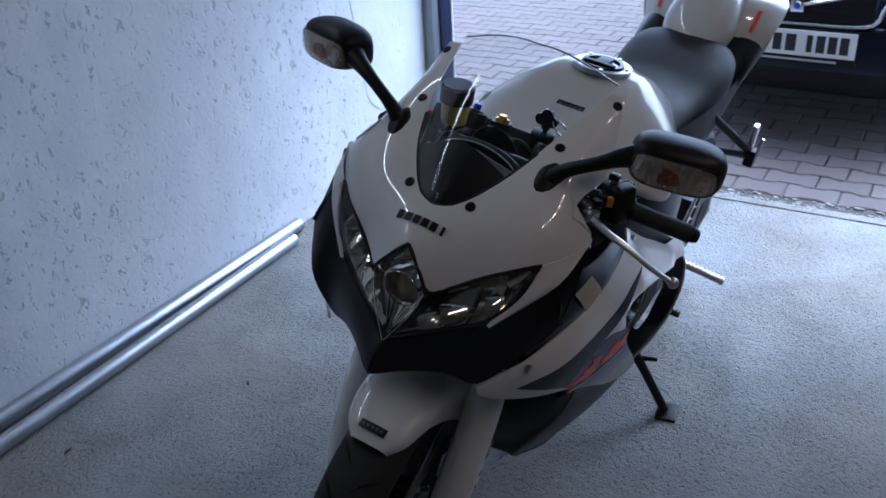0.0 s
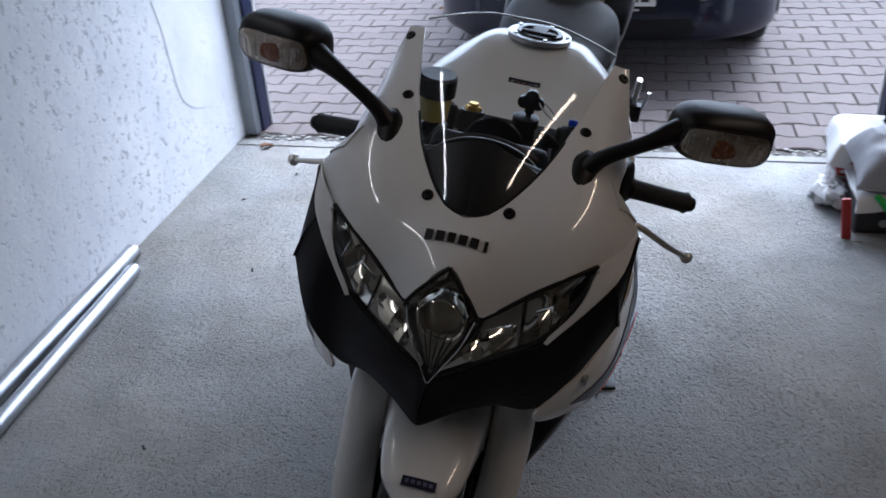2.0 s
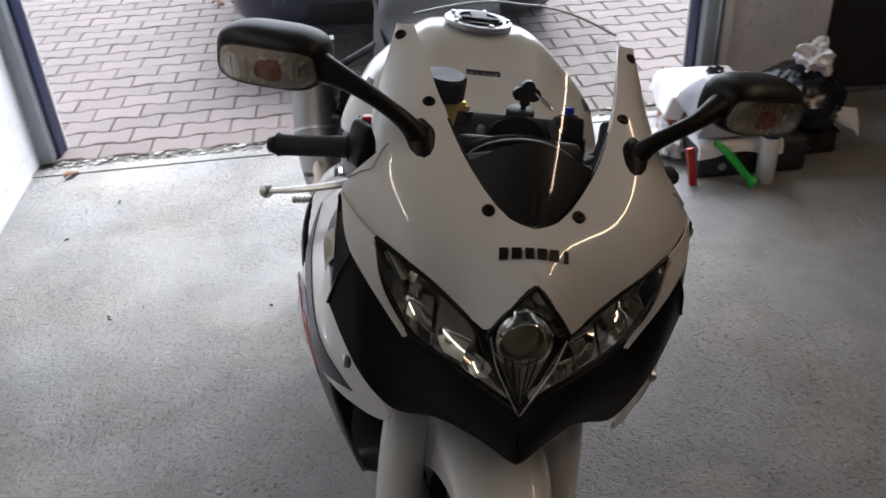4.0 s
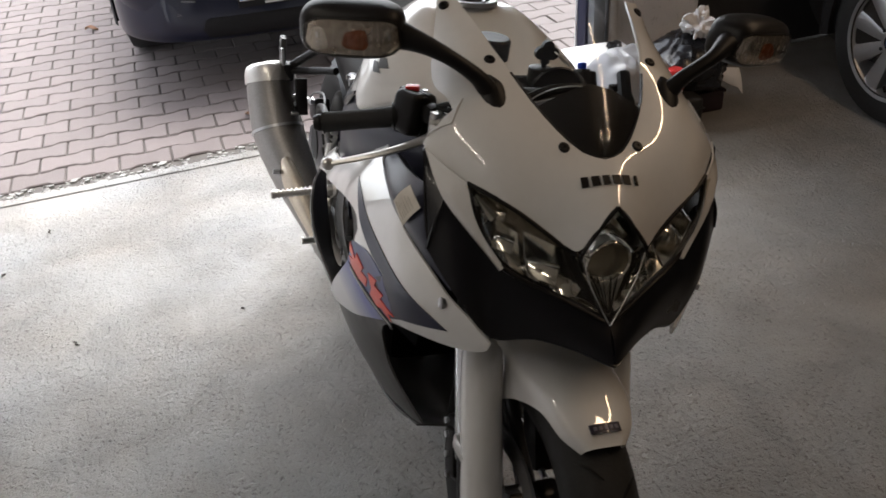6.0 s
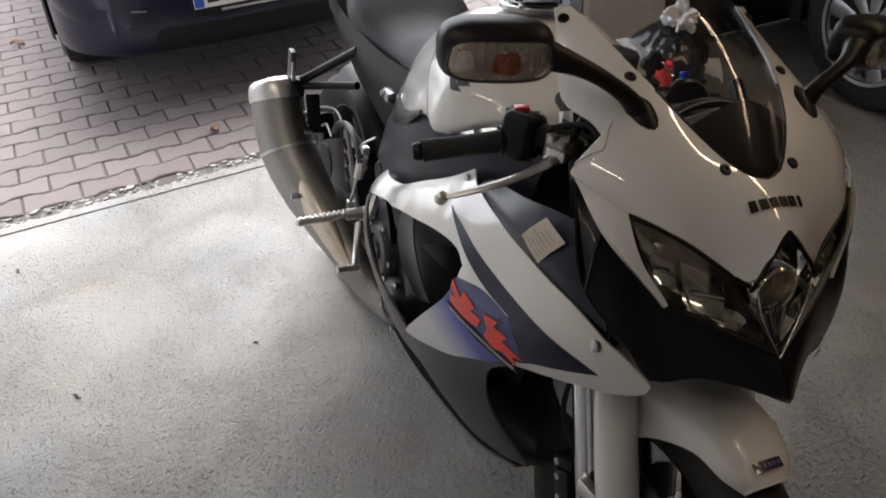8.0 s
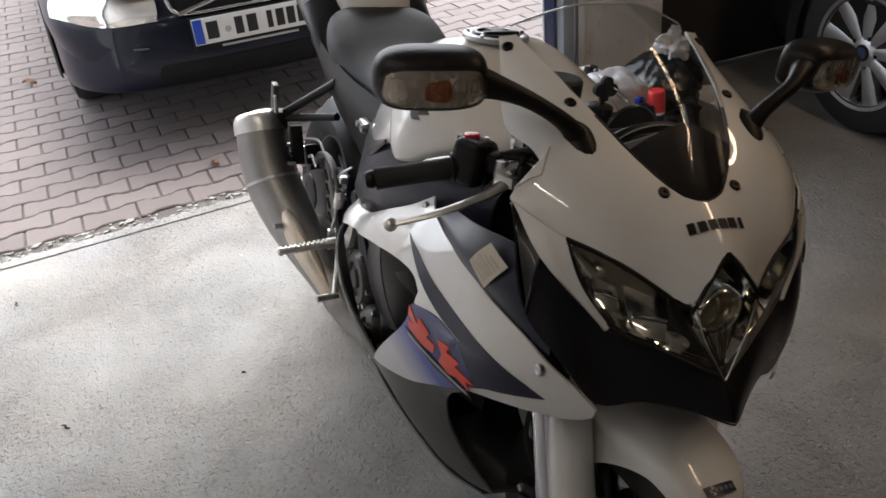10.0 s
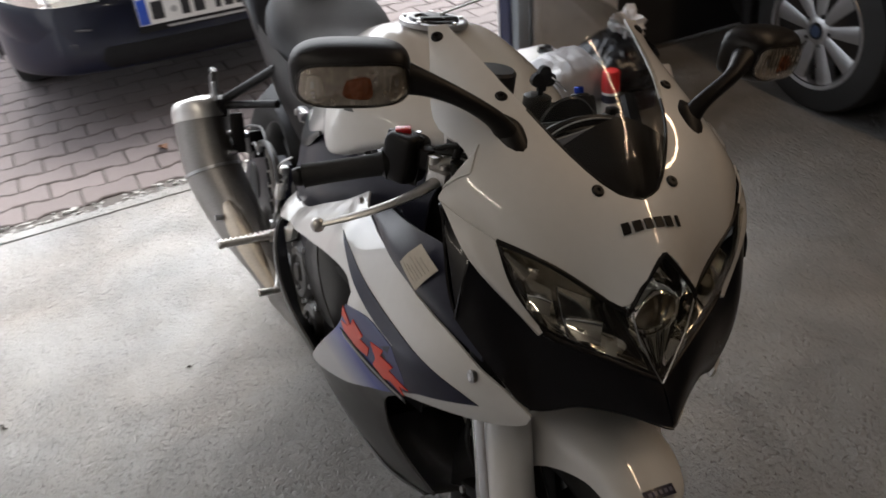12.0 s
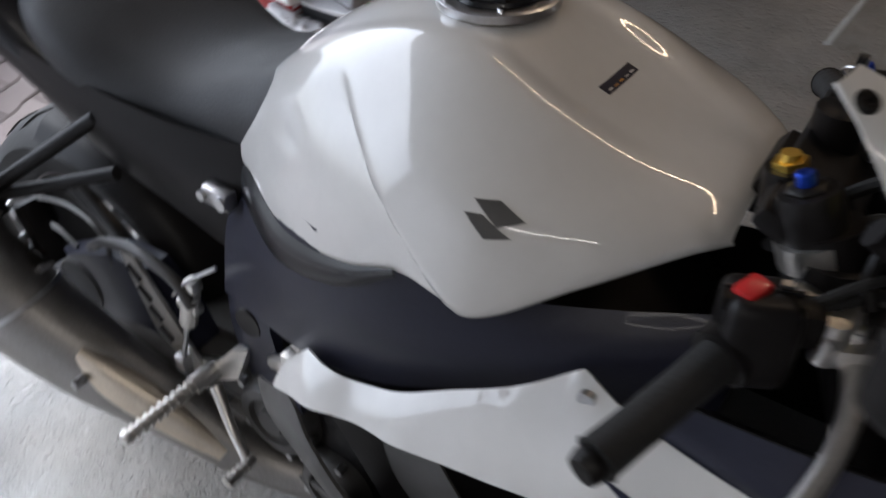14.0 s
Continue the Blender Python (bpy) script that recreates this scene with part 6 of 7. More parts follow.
# ---- exhaust on the right side ----
CAN = [(-0.720, -0.175, 0.262), (-0.800, -0.203, 0.312), (-0.880, -0.226, 0.350), (-0.965, -0.248, 0.392), (-1.055, -0.272, 0.456), (-1.105, -0.284, 0.530), (-1.130, -0.288, 0.585)]
can_part = part("muffler", tube(CAN, [0.044, 0.052, 0.062, 0.074, 0.082, 0.081, 0.078], 28, 6, 0.86, (0, 1, 0)), MUFFLER, bike, "dull steel oval muffler with a bend")
part("end_cap", tube([(-1.128, -0.288, 0.580), (-1.140, -0.290, 0.606), (-1.149, -0.291, 0.624), (-1.153, -0.292, 0.632)], [0.0835, 0.081, 0.066, 0.02], 28, 4, 0.86, (0, 1, 0)), ALU, can_part, "pale end cap")
part("band", tube([(-1.060, -0.274, 0.462), (-1.064, -0.275, 0.468)], [0.0855, 0.0857], 28, 2, 0.86, (0, 1, 0)), STEEL, can_part, "thin seam band")
part("heat_shield", tube([(-0.735, -0.204, 0.280), (-0.810, -0.232, 0.338), (-0.885, -0.256, 0.384), (-0.940, -0.270, 0.420)], [0.028, 0.040, 0.044, 0.032], 20, 5, 0.62, (0, 1, 0)), TITAN, can_part, "bronze-tinted heat shield")
part("shield_bolt", lathe([(-0.290, 0.007), (-0.308, 0.007), (-0.308, 0)], (-0.905, 0, 0.410), "y", 12), STEEL, can_part)
part("hanger_strap", joined(rbox((-1.045, -0.215, 0.570), (0.030, 0.030, 0.100), 0.004, (0, -20, 0)), rbox((-1.040, -0.232, 0.545), (0.050, 0.012, 0.012), 0.003)), BLACK_SATIN, can_part)
for x, z in ((-1.060, 0.565), (-1.020, 0.530)):
    part("hanger_bolt", lathe([(-0.225, 0.006), (-0.245, 0.006), (-0.245, 0)], (x, 0, z), "y", 10), STEEL, can_part)
part("exhaust_pipe", tube([(-0.30, -0.06, 0.225), (-0.50, -0.10, 0.230), (-0.65, -0.15, 0.240), (-0.74, -0.18, 0.275)], [0.030, 0.032, 0.036, 0.045], 18, 5), MUFFLER, bike, "dull steel exhaust pipe")

# ---- tank ----
TANK = {  # x: top height; shoulder, flank and lower edge as (half width, height)
    -0.125: (0.912, (0.035, 0.911), (0.060, 0.906), (0.076, 0.894)), -0.152: (0.926, (0.060, 0.923), (0.100, 0.915), (0.124, 0.900)),
    -0.215: (0.944, (0.092, 0.942), (0.152, 0.922), (0.188, 0.878)),
    -0.290: (0.968, (0.112, 0.972), (0.192, 0.922), (0.230, 0.840)), -0.375: (1.006, (0.108, 0.996), (0.178, 0.940), (0.224, 0.838)),
    -0.450: (1.010, (0.100, 0.990), (0.164, 0.925), (0.220, 0.806)), -0.550: (0.975, (0.092, 0.950), (0.142, 0.900), (0.194, 0.780)),
    -0.630: (0.925, (0.078, 0.905), (0.116, 0.868), (0.156, 0.787)), -0.695: (0.868, (0.060, 0.855), (0.084, 0.830), (0.112, 0.785))}
tank_rows = []
for x, (z0, sh, fl, lo) in TANK.items():
    half = [(x, 0, z0), (x, sh[0] * 0.55, z0 * 0.6 + sh[1] * 0.4), (x, *sh), (x, *fl), (x, (fl[0] + lo[0]) / 2 + 0.006, (fl[1] + lo[1]) / 2), (x, *lo), (x, lo[0] - 0.016, lo[1] - 0.010)]
    tank_rows.append([flip(p, -1) for p in half[:0:-1]] + [np.array(p, float) for p in half])
TANK_GRID = patch(tank_rows, 14, 14)
for p in TANK_GRID.reshape(-1, 3):  # the knee recess behind the raised front flank
    line = -0.338 - 1.85 * (p[2] - 0.859)
    step_in = np.clip((line - p[0]) / 0.010, 0, 1) * np.clip((abs(p[1]) - 0.10) / 0.05, 0, 1)
    p[1] -= np.sign(p[1]) * 0.010 * step_in * step_in * (3 - 2 * step_in)
tank = part("fuel_tank", shell(TANK_GRID, 0.004), WHITE, bike, "white glossy fuel tank", 60)


def on_tank(x, y):
    g = TANK_GRID.reshape(-1, 3)
    g = g[g[:, 2] > 0.80]
    d = (g[:, 0] - x) ** 2 + (g[:, 1] - y) ** 2
    k = np.argsort(d)[:4]
    w = 1 / (d[k] + 1e-7)
    return float((g[k, 2] * w).sum() / w.sum())


def on_flank(x, z):
    g = TANK_GRID.reshape(-1, 3)
    g = g[g[:, 1] > 0.12]
    d = (g[:, 0] - x) ** 2 + (g[:, 2] - z) ** 2
    k = np.argsort(d)[:6]
    a = np.c_[g[k][:, [0, 2]], np.ones(6)]
    return np.array((x, float(np.r_[x, z, 1] @ np.linalg.lstsq(a, g[k, 1], rcond=None)[0]) + 0.0045, z + 0.002))


for s in (-1, 1):
    low_edge = np.array([(x, lo[0] - 0.004, lo[1] - 0.002) for x, (z0, sh, fl, lo) in list(TANK.items())[4:]])
    taper = np.array([0.1, 0.55, 0.9, 1.0, 0.9])[:len(low_edge), None]
    strip = [low_edge + np.array((0, dy, dz)) * taper for dy, dz in ((-0.004, 0.004), (0.006, -0.012), (0.010, -0.030), (0.004, -0.046))]
    trim = part("tank_trim", shell(flip(patch(strip, 6, 4), s), -0.003 * s), BLACK_GLOSS, tank, "glossy black trim below the tank")
    part("trim_edge", tube(flip(crom(strip[1] + (0, 0.002, 0), 4), s), 0.0014, 6, 1), GREY_PANEL, trim)


tilt = pose(-0.412, 0, on_tank(-0.412, 0) - 0.002, 0, -3, 0)
tm = np.array(tilt)
put = lambda vf: (np.asarray(vf[0]) @ tm[:3, :3].T + tm[:3, 3], vf[1])  # noqa: E731
cap = part("filler_cap", put(lathe([(0.0, 0.062), (0.008, 0.062), (0.010, 0.058), (0.008, 0.048), (0.008, 0.0)], (0, 0, 0), "z", 40)), STEEL, tank, "round brushed filler cap with a black bar")
part("cap_ring", put(lathe([(0.009, 0.046), (0.013, 0.044), (0.013, 0.036), (0.009, 0.035)], (0, 0, 0), "z", 40)), BLACK_GLOSS, cap)
part("lock_bar", put(joined(rbox((0, 0, 0.013), (0.05, 0.030, 0.008), 0.003), rbox((0.022, 0, 0.014), (0.014, 0.07, 0.008), 0.003))), BLACK_SATIN, cap, "black lock flap")
for k in range(5):
    a = 2 * math.pi * k / 5 + 0.3
    part("cap_bolt", put(lathe([(0.009, 0.004), (0.013, 0.004), (0.013, 0)], (0.054 * math.cos(a), 0.054 * math.sin(a), 0), "z", 8)), CHROME, cap)
for s in (-1, 1):
    # emblem of two slanted hooks on the flank
    for four in (((-0.021, 0.012), (0.003, 0.014), (0.033, 0.002), (0.011, -0.0045)), ((-0.025, 0.0015), (-0.007, 0.003), (0.027, -0.011), (0.003, -0.0150))):
        a, b, c, d = [np.array(p) for p in four]
        cells = [[on_flank(*(np.array((-0.290, 0.918)) + 0.86 * ((a * (1 - u) + b * u) * (1 - w) + (d * (1 - u) + c * u) * w))) for w in np.linspace(0, 1, 4)] for u in np.linspace(0, 1, 4)]
        part("tank_emblem", shell(flip(np.array(cells), s), 0.001), GREY_PANEL, tank, "grey slanted emblem bar")
    part("front_bolt", lathe([(0, 0.008), (0.004, 0.008), (0.005, 0.005), (0.005, 0)], (-0.135, s * 0.085, on_tank(-0.135, s * 0.085)), "z", 14), STEEL, tank, "small bright tank bolt")
gold = np.array([[(-0.272 - 0.012 * i, -0.030 + 0.015 * j, on_tank(-0.272 - 0.012 * i, -0.030 + 0.015 * j) + 0.0018) for j in range(5)] for i in range(2)])
tag = part("tank_label", shell(gold, 0.003), NAVY, tank, "small dark label with gold marks")
for k in range(5):
    y = -0.022 + 0.011 * k
    part("gold_mark", rbox((-0.278, y, on_tank(-0.278, y) + 0.0032), (0.009, 0.007, 0.0016), 0.0004), ORANGE_KNOB if k in (1, 2) else CAN_WHITE, tag)

# ---- seat and tail ----
seat_rows = []
for x, w, z, drop in ((-0.640, 0.100, 0.880, 0.09), (-0.70, 0.096, 0.854, 0.085), (-0.80, 0.102, 0.832, 0.060), (-0.88, 0.118, 0.842, 0.055), (-0.96, 0.134, 0.874, 0.055), (-1.02, 0.128, 0.898, 0.050), (-1.060, 0.110, 0.906, 0.045), (-1.080, 0.085, 0.898, 0.040)):
    seat_rows.append([(x, -w, z - drop), (x, -w * 0.98, z - drop * 0.45), (x, -w * 0.78, z - 0.008), (x, -w * 0.4, z), (x, 0, z + 0.003), (x, w * 0.4, z), (x, w * 0.78, z - 0.008), (x, w * 0.98, z - drop * 0.45), (x, w, z - drop)])
part("seat", shell(patch(seat_rows, 5, 6), 0.02), SEAT, bike, "dark grey vinyl rider seat", 60)
tail_rows = []
for x, w, z0, z1 in ((-1.02, 0.140, 0.77, 0.825), (-1.10, 0.158, 0.80, 0.900), (-1.24, 0.165, 0.86, 0.970), (-1.36, 0.138, 0.91, 1.005), (-1.47, 0.080, 0.955, 1.015), (-1.51, 0.030, 0.975, 1.010)):
    m = (z0 + z1) / 2
    tail_rows.append([(x, -w * 0.55, z0), (x, -w, m), (x, -w * 0.72, z1), (x, 0, z1 + 0.004), (x, w * 0.72, z1), (x, w, m), (x, w * 0.55, z0)])
tail = part("tail_unit", shell(patch(tail_rows, 5, 5), 0.01), BLACK_GLOSS, bike, "black tail unit")
hump = []
for x, w, z0, z1 in ((-1.040, 0.030, 0.896, 0.914), (-1.056, 0.064, 0.890, 0.945), (-1.088, 0.086, 0.895, 0.990), (-1.150, 0.093, 0.920, 1.030), (-1.280, 0.080, 0.975, 1.060), (-1.400, 0.058, 1.002, 1.058), (-1.460, 0.032, 1.012, 1.035)):
    hump.append([(x, -w, z0), (x, -w * 0.96, z0 * 0.5 + z1 * 0.5), (x, -w * 0.6, z1 - 0.004), (x, 0, z1 + 0.006), (x, w * 0.6, z1 - 0.004), (x, w * 0.96, z0 * 0.5 + z1 * 0.5), (x, w, z0)])
hc = part("seat_cowl", shell(patch(hump, 5, 6), 0.006), WHITE, bike, "white single-seat cowl")
part("cowl_seam", tube([(-1.079, y, 0.942 - 2.0 * y * y) for y in np.linspace(-0.070, 0.070, 9)], 0.002, 6, 2), GREY_PANEL, hc)
for s in (-1, 1):
    ear = patch([[(-1.120, 0.100, 0.930), (-1.140, 0.140, 0.918), (-1.165, 0.172, 0.905)], [(-1.150, 0.096, 0.980), (-1.175, 0.148, 0.970), (-1.210, 0.188, 0.958)],
                 [(-1.200, 0.090, 1.022), (-1.250, 0.145, 1.018), (-1.300, 0.180, 1.004)], [(-1.400, 0.062, 1.034), (-1.420, 0.095, 1.024), (-1.440, 0.110, 1.002)]], 5, 5)
    e = part("tail_panel", shell(flip(ear, s), -0.004 * s), WHITE, bike, "white tail side panel")
    part("tail_emblem", shell(flip(ear[2:8, 3:5] + (0.003, 0.001, 0.002), s), -0.001 * s), RED, e, "small red emblem")

# ---- side stand ----
stand = part("side_stand", tube([(-0.530, 0.130, 0.320), (-0.555, 0.205, 0.240), (-0.578, 0.270, 0.145), (-0.593, 0.318, 0.074)], [0.015, 0.013, 0.012, 0.012], 14, 5), BLACK_SATIN, bike, "black steel side stand")
part("stand_foot", rbox((-0.597, 0.326, 0.0665), (0.070, 0.055, 0.010), 0.004, (10.6, 0, 10)), BLACK_SATIN, stand)
part("stand_lug", tube([(-0.570, 0.225, 0.222), (-0.578, 0.262, 0.232)], [0.007, 0.005], 8), BLACK_SATIN, stand)
part("stand_spring", joined(*[tube([(-0.520 + 0.008 * math.cos(a), 0.140 + 0.009 * k + 0.0012 * a, 0.300 - 0.009 * k + 0.008 * math.sin(a)) for a in np.linspace(0, 2 * math.pi, 9)], 0.0018, 5, 1) for k in range(7)]), STEEL, stand)

# ---- cars ----
CAR_BLUE = material("dark_blue_car_paint", (0.005, 0.007, 0.019), 0.34, 0, 0.35, 0.1, 3, 300, 0, 0.2)
CAR_BLACK = material("black_car_paint", (0.008, 0.008, 0.009), 0.3, 0.1, 0.7, 0.1, 3, 300)
CAR_TRIM = material("car_black_trim", (0.010, 0.010, 0.011), 0.65, 0, 0, 0.15, 8, 120, 0, 0.2)
CAR_GLASS = material("car_glass", (0.012, 0.014, 0.016), 0.05, 0, 0.3, 0.05)
WHEEL_SILVER = material("alloy_silver", (0.50, 0.50, 0.51), 0.35, 0.85, 0.2, 0.06)
FOG_GREY = material("fog_lamp_grey", (0.09, 0.09, 0.09), 0.35, 0.5, 0, 0.2, 30, 90)
PLATE = material("plate_white", (0.78, 0.78, 0.76), 0.45, 0, 0, 0.04)
PLATE_BLUE = material("plate_blue", (0.02, 0.08, 0.50), 0.45, 0, 0, 0.05)
BLUE_DULL = material("dull_blue_emblem", (0.03, 0.05, 0.10), 0.4, 0, 0, 0.1)
INK = material("plate_ink", (0.012, 0.012, 0.014), 0.5, 0, 0, 0.1)


def car_body(sections):
    """Skin over cross-sections: x, half width at sill, at belt, roof half width, sill, belt and roof heights."""
    rows = []
    for x, ws, wb, wr, zs, zb, zr in sections:
        half = [(x, 0, zr), (x, wr * 0.7, zr - 0.006), (x, wr, zr - 0.035), (x, (wr + wb) / 2, (zr + zb) / 2), (x, wb, zb), (x, (wb + ws) / 2 + 0.012, (zb + zs) / 2), (x, ws, zs), (x, ws * 0.6, zs - 0.02)]
        rows.append([flip(p, -1) for p in half[:0:-1]] + [np.array(p, float) for p in half])
    g = patch(rows, 3, 4)
    v, f = grid_vf(g)
    c = g.shape[1]
    f += [tuple(range(c)), tuple(range((g.shape[0] - 1) * c, g.shape[0] * c))]
    return v, f


def car_wheel(parent, x, y, s, r, spokes):
    """Tyre, rim and spokes; s is the side on which the face looks."""
    c = (x, y, r)
    tyre = part("wheel", lathe([(-0.10, r - 0.115), (-0.105, r - 0.06), (-0.09, r - 0.012), (-0.06, r), (0.06, r), (0.09, r - 0.012), (0.105, r - 0.06), (0.10, r - 0.115), (-0.10, r - 0.115)], c, "y", 56), RUBBER, parent, "black car tyre on a silver wheel")
    rr = r - 0.105
    part("rim", joined(lathe([(s * 0.095, rr + 0.012), (s * 0.104, rr + 0.006), (s * 0.100, rr - 0.008), (s * 0.055, rr - 0.022), (-s * 0.05, rr - 0.02), (-s * 0.05, rr)], c, "y", 56),
                       lathe([(s * 0.03, 0.062), (s * 0.085, 0.060), (s * 0.094, 0.045), (s * 0.094, 0)], c, "y", 32)), WHEEL_SILVER, tyre, "silver rim")
    part("brake_drum", lathe([(s * 0.02, rr - 0.03), (s * 0.025, 0.0)], c, "y", 32), CAR_TRIM, tyre)
    for k in range(spokes):
        a = 2 * math.pi * k / spokes
        d, t = np.array([math.sin(a), 0, math.cos(a)]), np.array([math.cos(a), 0, -math.sin(a)])
        ctr = np.array(c) + (0, s * 0.085, 0)
        w0, w1 = 0.020, 0.038
        top = [ctr + d * 0.045 - t * w0, ctr + d * 0.045 + t * w0, ctr + d * (rr - 0.002) + t * w1, ctr + d * (rr - 0.002) - t * w1]
        mid = [ctr + d * 0.045 + (0, s * 0.008, 0), ctr + d * (rr - 0.004) + (0, s * 0.010, 0)]
        v = np.array(top + mid + [p - (0, s * 0.03, 0) for p in top])
        f = [(0, 4, 5, 3), (4, 1, 2, 5), (0, 3, 9, 6), (1, 7, 8, 2), (3, 5, 2, 8, 9), (0, 6, 7, 1, 4), (6, 9, 8, 7)]
        part("spoke", (v, f), WHEEL_SILVER, tyre)
    part("hub_cap", lathe([(s * 0.094, 0.032), (s * 0.099, 0.030), (s * 0.099, 0)], c, "y", 24), CAR_TRIM, tyre, "dark hub cap")
    part("hub_emblem", lathe([(s * 0.0985, 0.022), (s * 0.1005, 0.022), (s * 0.1005, 0)], c, "y", 24), BLUE_DULL, tyre)
    for k in range(5):
        a = 2 * math.pi * k / 5 + 0.3
        part("wheel_bolt", lathe([(s * 0.080, 0.009), (s * 0.0925, 0.008), (s * 0.0925, 0)], (x + 0.058 * math.sin(a), y, r + 0.058 * math.cos(a)), "y", 8), CAR_TRIM, tyre)
    part("valve", tube([(x + 0.02, y + s * 0.09, r - rr + 0.03), (x + 0.02, y + s * 0.10, r - rr + 0.05)], 0.006, 8), CAR_TRIM, tyre)
    return tyre


def arch(parent, x, y, s, r):
    g = np.array([[(x + (r + d) * math.sin(a), y + s * e, r - 0.01 + (r + d) * math.cos(a)) for a in np.linspace(-1.75, 1.75, 25)] for d, e in ((0.035, -0.12), (0.035, 0.008), (0.060, 0.014), (0.085, 0.004))])
    part("wheel_arch", shell(g, 0.004), CAR_TRIM, parent, "dark wheel arch")


# car parked outside, nose to the garage
CX, CY = -2.80, 0.11
volvo = holder("parked_car", pose(CX, CY, 0), "dark blue estate car parked nose first on the paving", "car")
secs = [(0.02, 0.477, 0.535, 0.477, 0.27, 0.46, 0.66), (-0.1, 0.649, 0.726, 0.63, 0.235, 0.5, 0.75), (-0.28, 0.745, 0.817, 0.707, 0.235, 0.54, 0.81), (-0.62, 0.802, 0.845, 0.726, 0.235, 0.6, 0.89), (-1.1, 0.812, 0.845, 0.707, 0.235, 0.7, 0.98),
        (-1.45, 0.812, 0.845, 0.63, 0.235, 0.85, 1.08), (-2.05, 0.812, 0.845, 0.535, 0.235, 0.92, 1.44), (-3.2, 0.812, 0.845, 0.535, 0.235, 0.94, 1.45), (-3.9, 0.802, 0.84, 0.525, 0.235, 0.94, 1.4), (-4.4, 0.764, 0.821, 0.573, 0.28, 0.9, 1.05), (-4.5, 0.688, 0.764, 0.525, 0.36, 0.8, 0.92)]
part("body", car_body(secs), CAR_BLUE, volvo, "dark blue painted body", 50)
part("windscreen", shell(patch([[(-1.42, y, 1.09 - 0.15 * y * y) for y in (-0.66, -0.33, 0, 0.33, 0.66)], [(-1.75, y, 1.29 - 0.15 * y * y) for y in (-0.60, -0.3, 0, 0.3, 0.60)], [(-2.04, y, 1.462 - 0.1 * y * y) for y in (-0.52, -0.26, 0, 0.26, 0.52)]], 4, 4), 0.005), CAR_GLASS, volvo, "dark windscreen")
for s in (-1, 1):
    part("side_window", shell(flip(np.array([[(-1.75, 0.80, 0.97), (-3.9, 0.80, 0.985)], [(-2.15, 0.655, 1.33), (-3.8, 0.655, 1.33)]]), s), -0.02 * s), CAR_GLASS, volvo, "dark side glass")
    for x in (-0.85, -3.5):
        car_wheel(volvo, x, s * 0.725, s, 0.315, 7)
        arch(volvo, x, s * 0.832, s, 0.315)
    # head lamp and fog lamp
    lamp = patch([[(0.005, 0.38, 0.66), (-0.06, 0.56, 0.672), (-0.20, 0.72, 0.688)], [(0.040, 0.37, 0.60), (-0.02, 0.58, 0.600), (-0.19, 0.76, 0.620)], [(0.042, 0.38, 0.548), (-0.02, 0.58, 0.550), (-0.17, 0.77, 0.570)]], 5, 5)
    hl = part("headlight", shell(flip(lamp, s), -0.05 * s), REFLECTOR, volvo, "clear head lamp")
    part("headlight_lens", shell(flip(lamp + (0.012, 0.004, 0), s), -0.004 * s), LENS, hl).visible_shadow = False
    part("fog_lamp_recess", rbox((-0.043, s * 0.543, 0.365), (0.09, 0.17, 0.072), 0.02, (0, 0, s * 24)), CAR_TRIM, volvo, "black fog lamp recess")
    fog = part("fog_lamp", rbox((-0.0200, s * 0.551, 0.368), (0.05, 0.100, 0.046), 0.016, (0, 0, s * 24)), FOG_GREY, volvo, "small rectangular fog lamp")
    part("fog_lens", rbox((-0.0180, s * 0.552, 0.368), (0.05, 0.104, 0.049), 0.016, (0, 0, s * 24)), LENS, fog).visible_shadow = False
    part("door_mirror", rbox((-1.62, s * 0.98, 1.02), (0.10, 0.18, 0.13), 0.04), CAR_BLUE, volvo)
bump = []
for z, o in ((0.565, -0.02), (0.52, 0.03), (0.40, 0.045), (0.30, 0.045), (0.245, 0.02), (0.225, -0.03)):
    bump.append([(-0.62 + o * 0.3, -0.826 - o * 0.2, z), (-0.30 + o, -0.792 - o * 0.2, z), (-0.10 + o, -0.655, z), (-0.01 + o, -0.45, z), (0.02 + o, 0, z), (-0.01 + o, 0.45, z), (-0.10 + o, 0.655, z), (-0.30 + o, 0.792 + o * 0.2, z), (-0.62 + o * 0.3, 0.826 + o * 0.2, z)])
part("bumper", shell(patch(bump, 5, 4), 0.03), CAR_BLUE, volvo, "dark blue front bumper")
part("lower_intake", shell(np.array([[(0.073 - 0.148 * y * y - dx, y, z) for y in np.linspace(-w, w, 21)] for z, w, dx in ((0.350, 0.40, 0.004), (0.342, 0.42, 0.0), (0.300, 0.44, 0.0), (0.262, 0.42, 0.012), (0.254, 0.40, 0.02))]), 0.006), CAR_TRIM, volvo, "black lower intake")
part("bumper_strip", tube([(-0.40, -0.812, 0.435), (-0.09, -0.682, 0.435), (0.045, -0.45, 0.432)], 0.005, 8, 5), FOG_GREY, volvo, "thin grey bumper strip")
part("bumper_strip", tube([(-0.40, 0.812, 0.435), (-0.09, 0.682, 0.435), (0.045, 0.45, 0.432)], 0.005, 8, 5), FOG_GREY, volvo, "thin grey bumper strip")
grille = part("grille", rbox((0.030, 0, 0.625), (0.05, 0.62, 0.165), 0.02), CAR_TRIM, volvo, "black grille with a chrome surround and diagonal bar")
loop = [(0.055, y, z) for y, z in ((-0.33, 0.70), (-0.335, 0.62), (-0.28, 0.552), (0, 0.545), (0.28, 0.552), (0.335, 0.62), (0.33, 0.70), (0, 0.708), (-0.33, 0.70))]
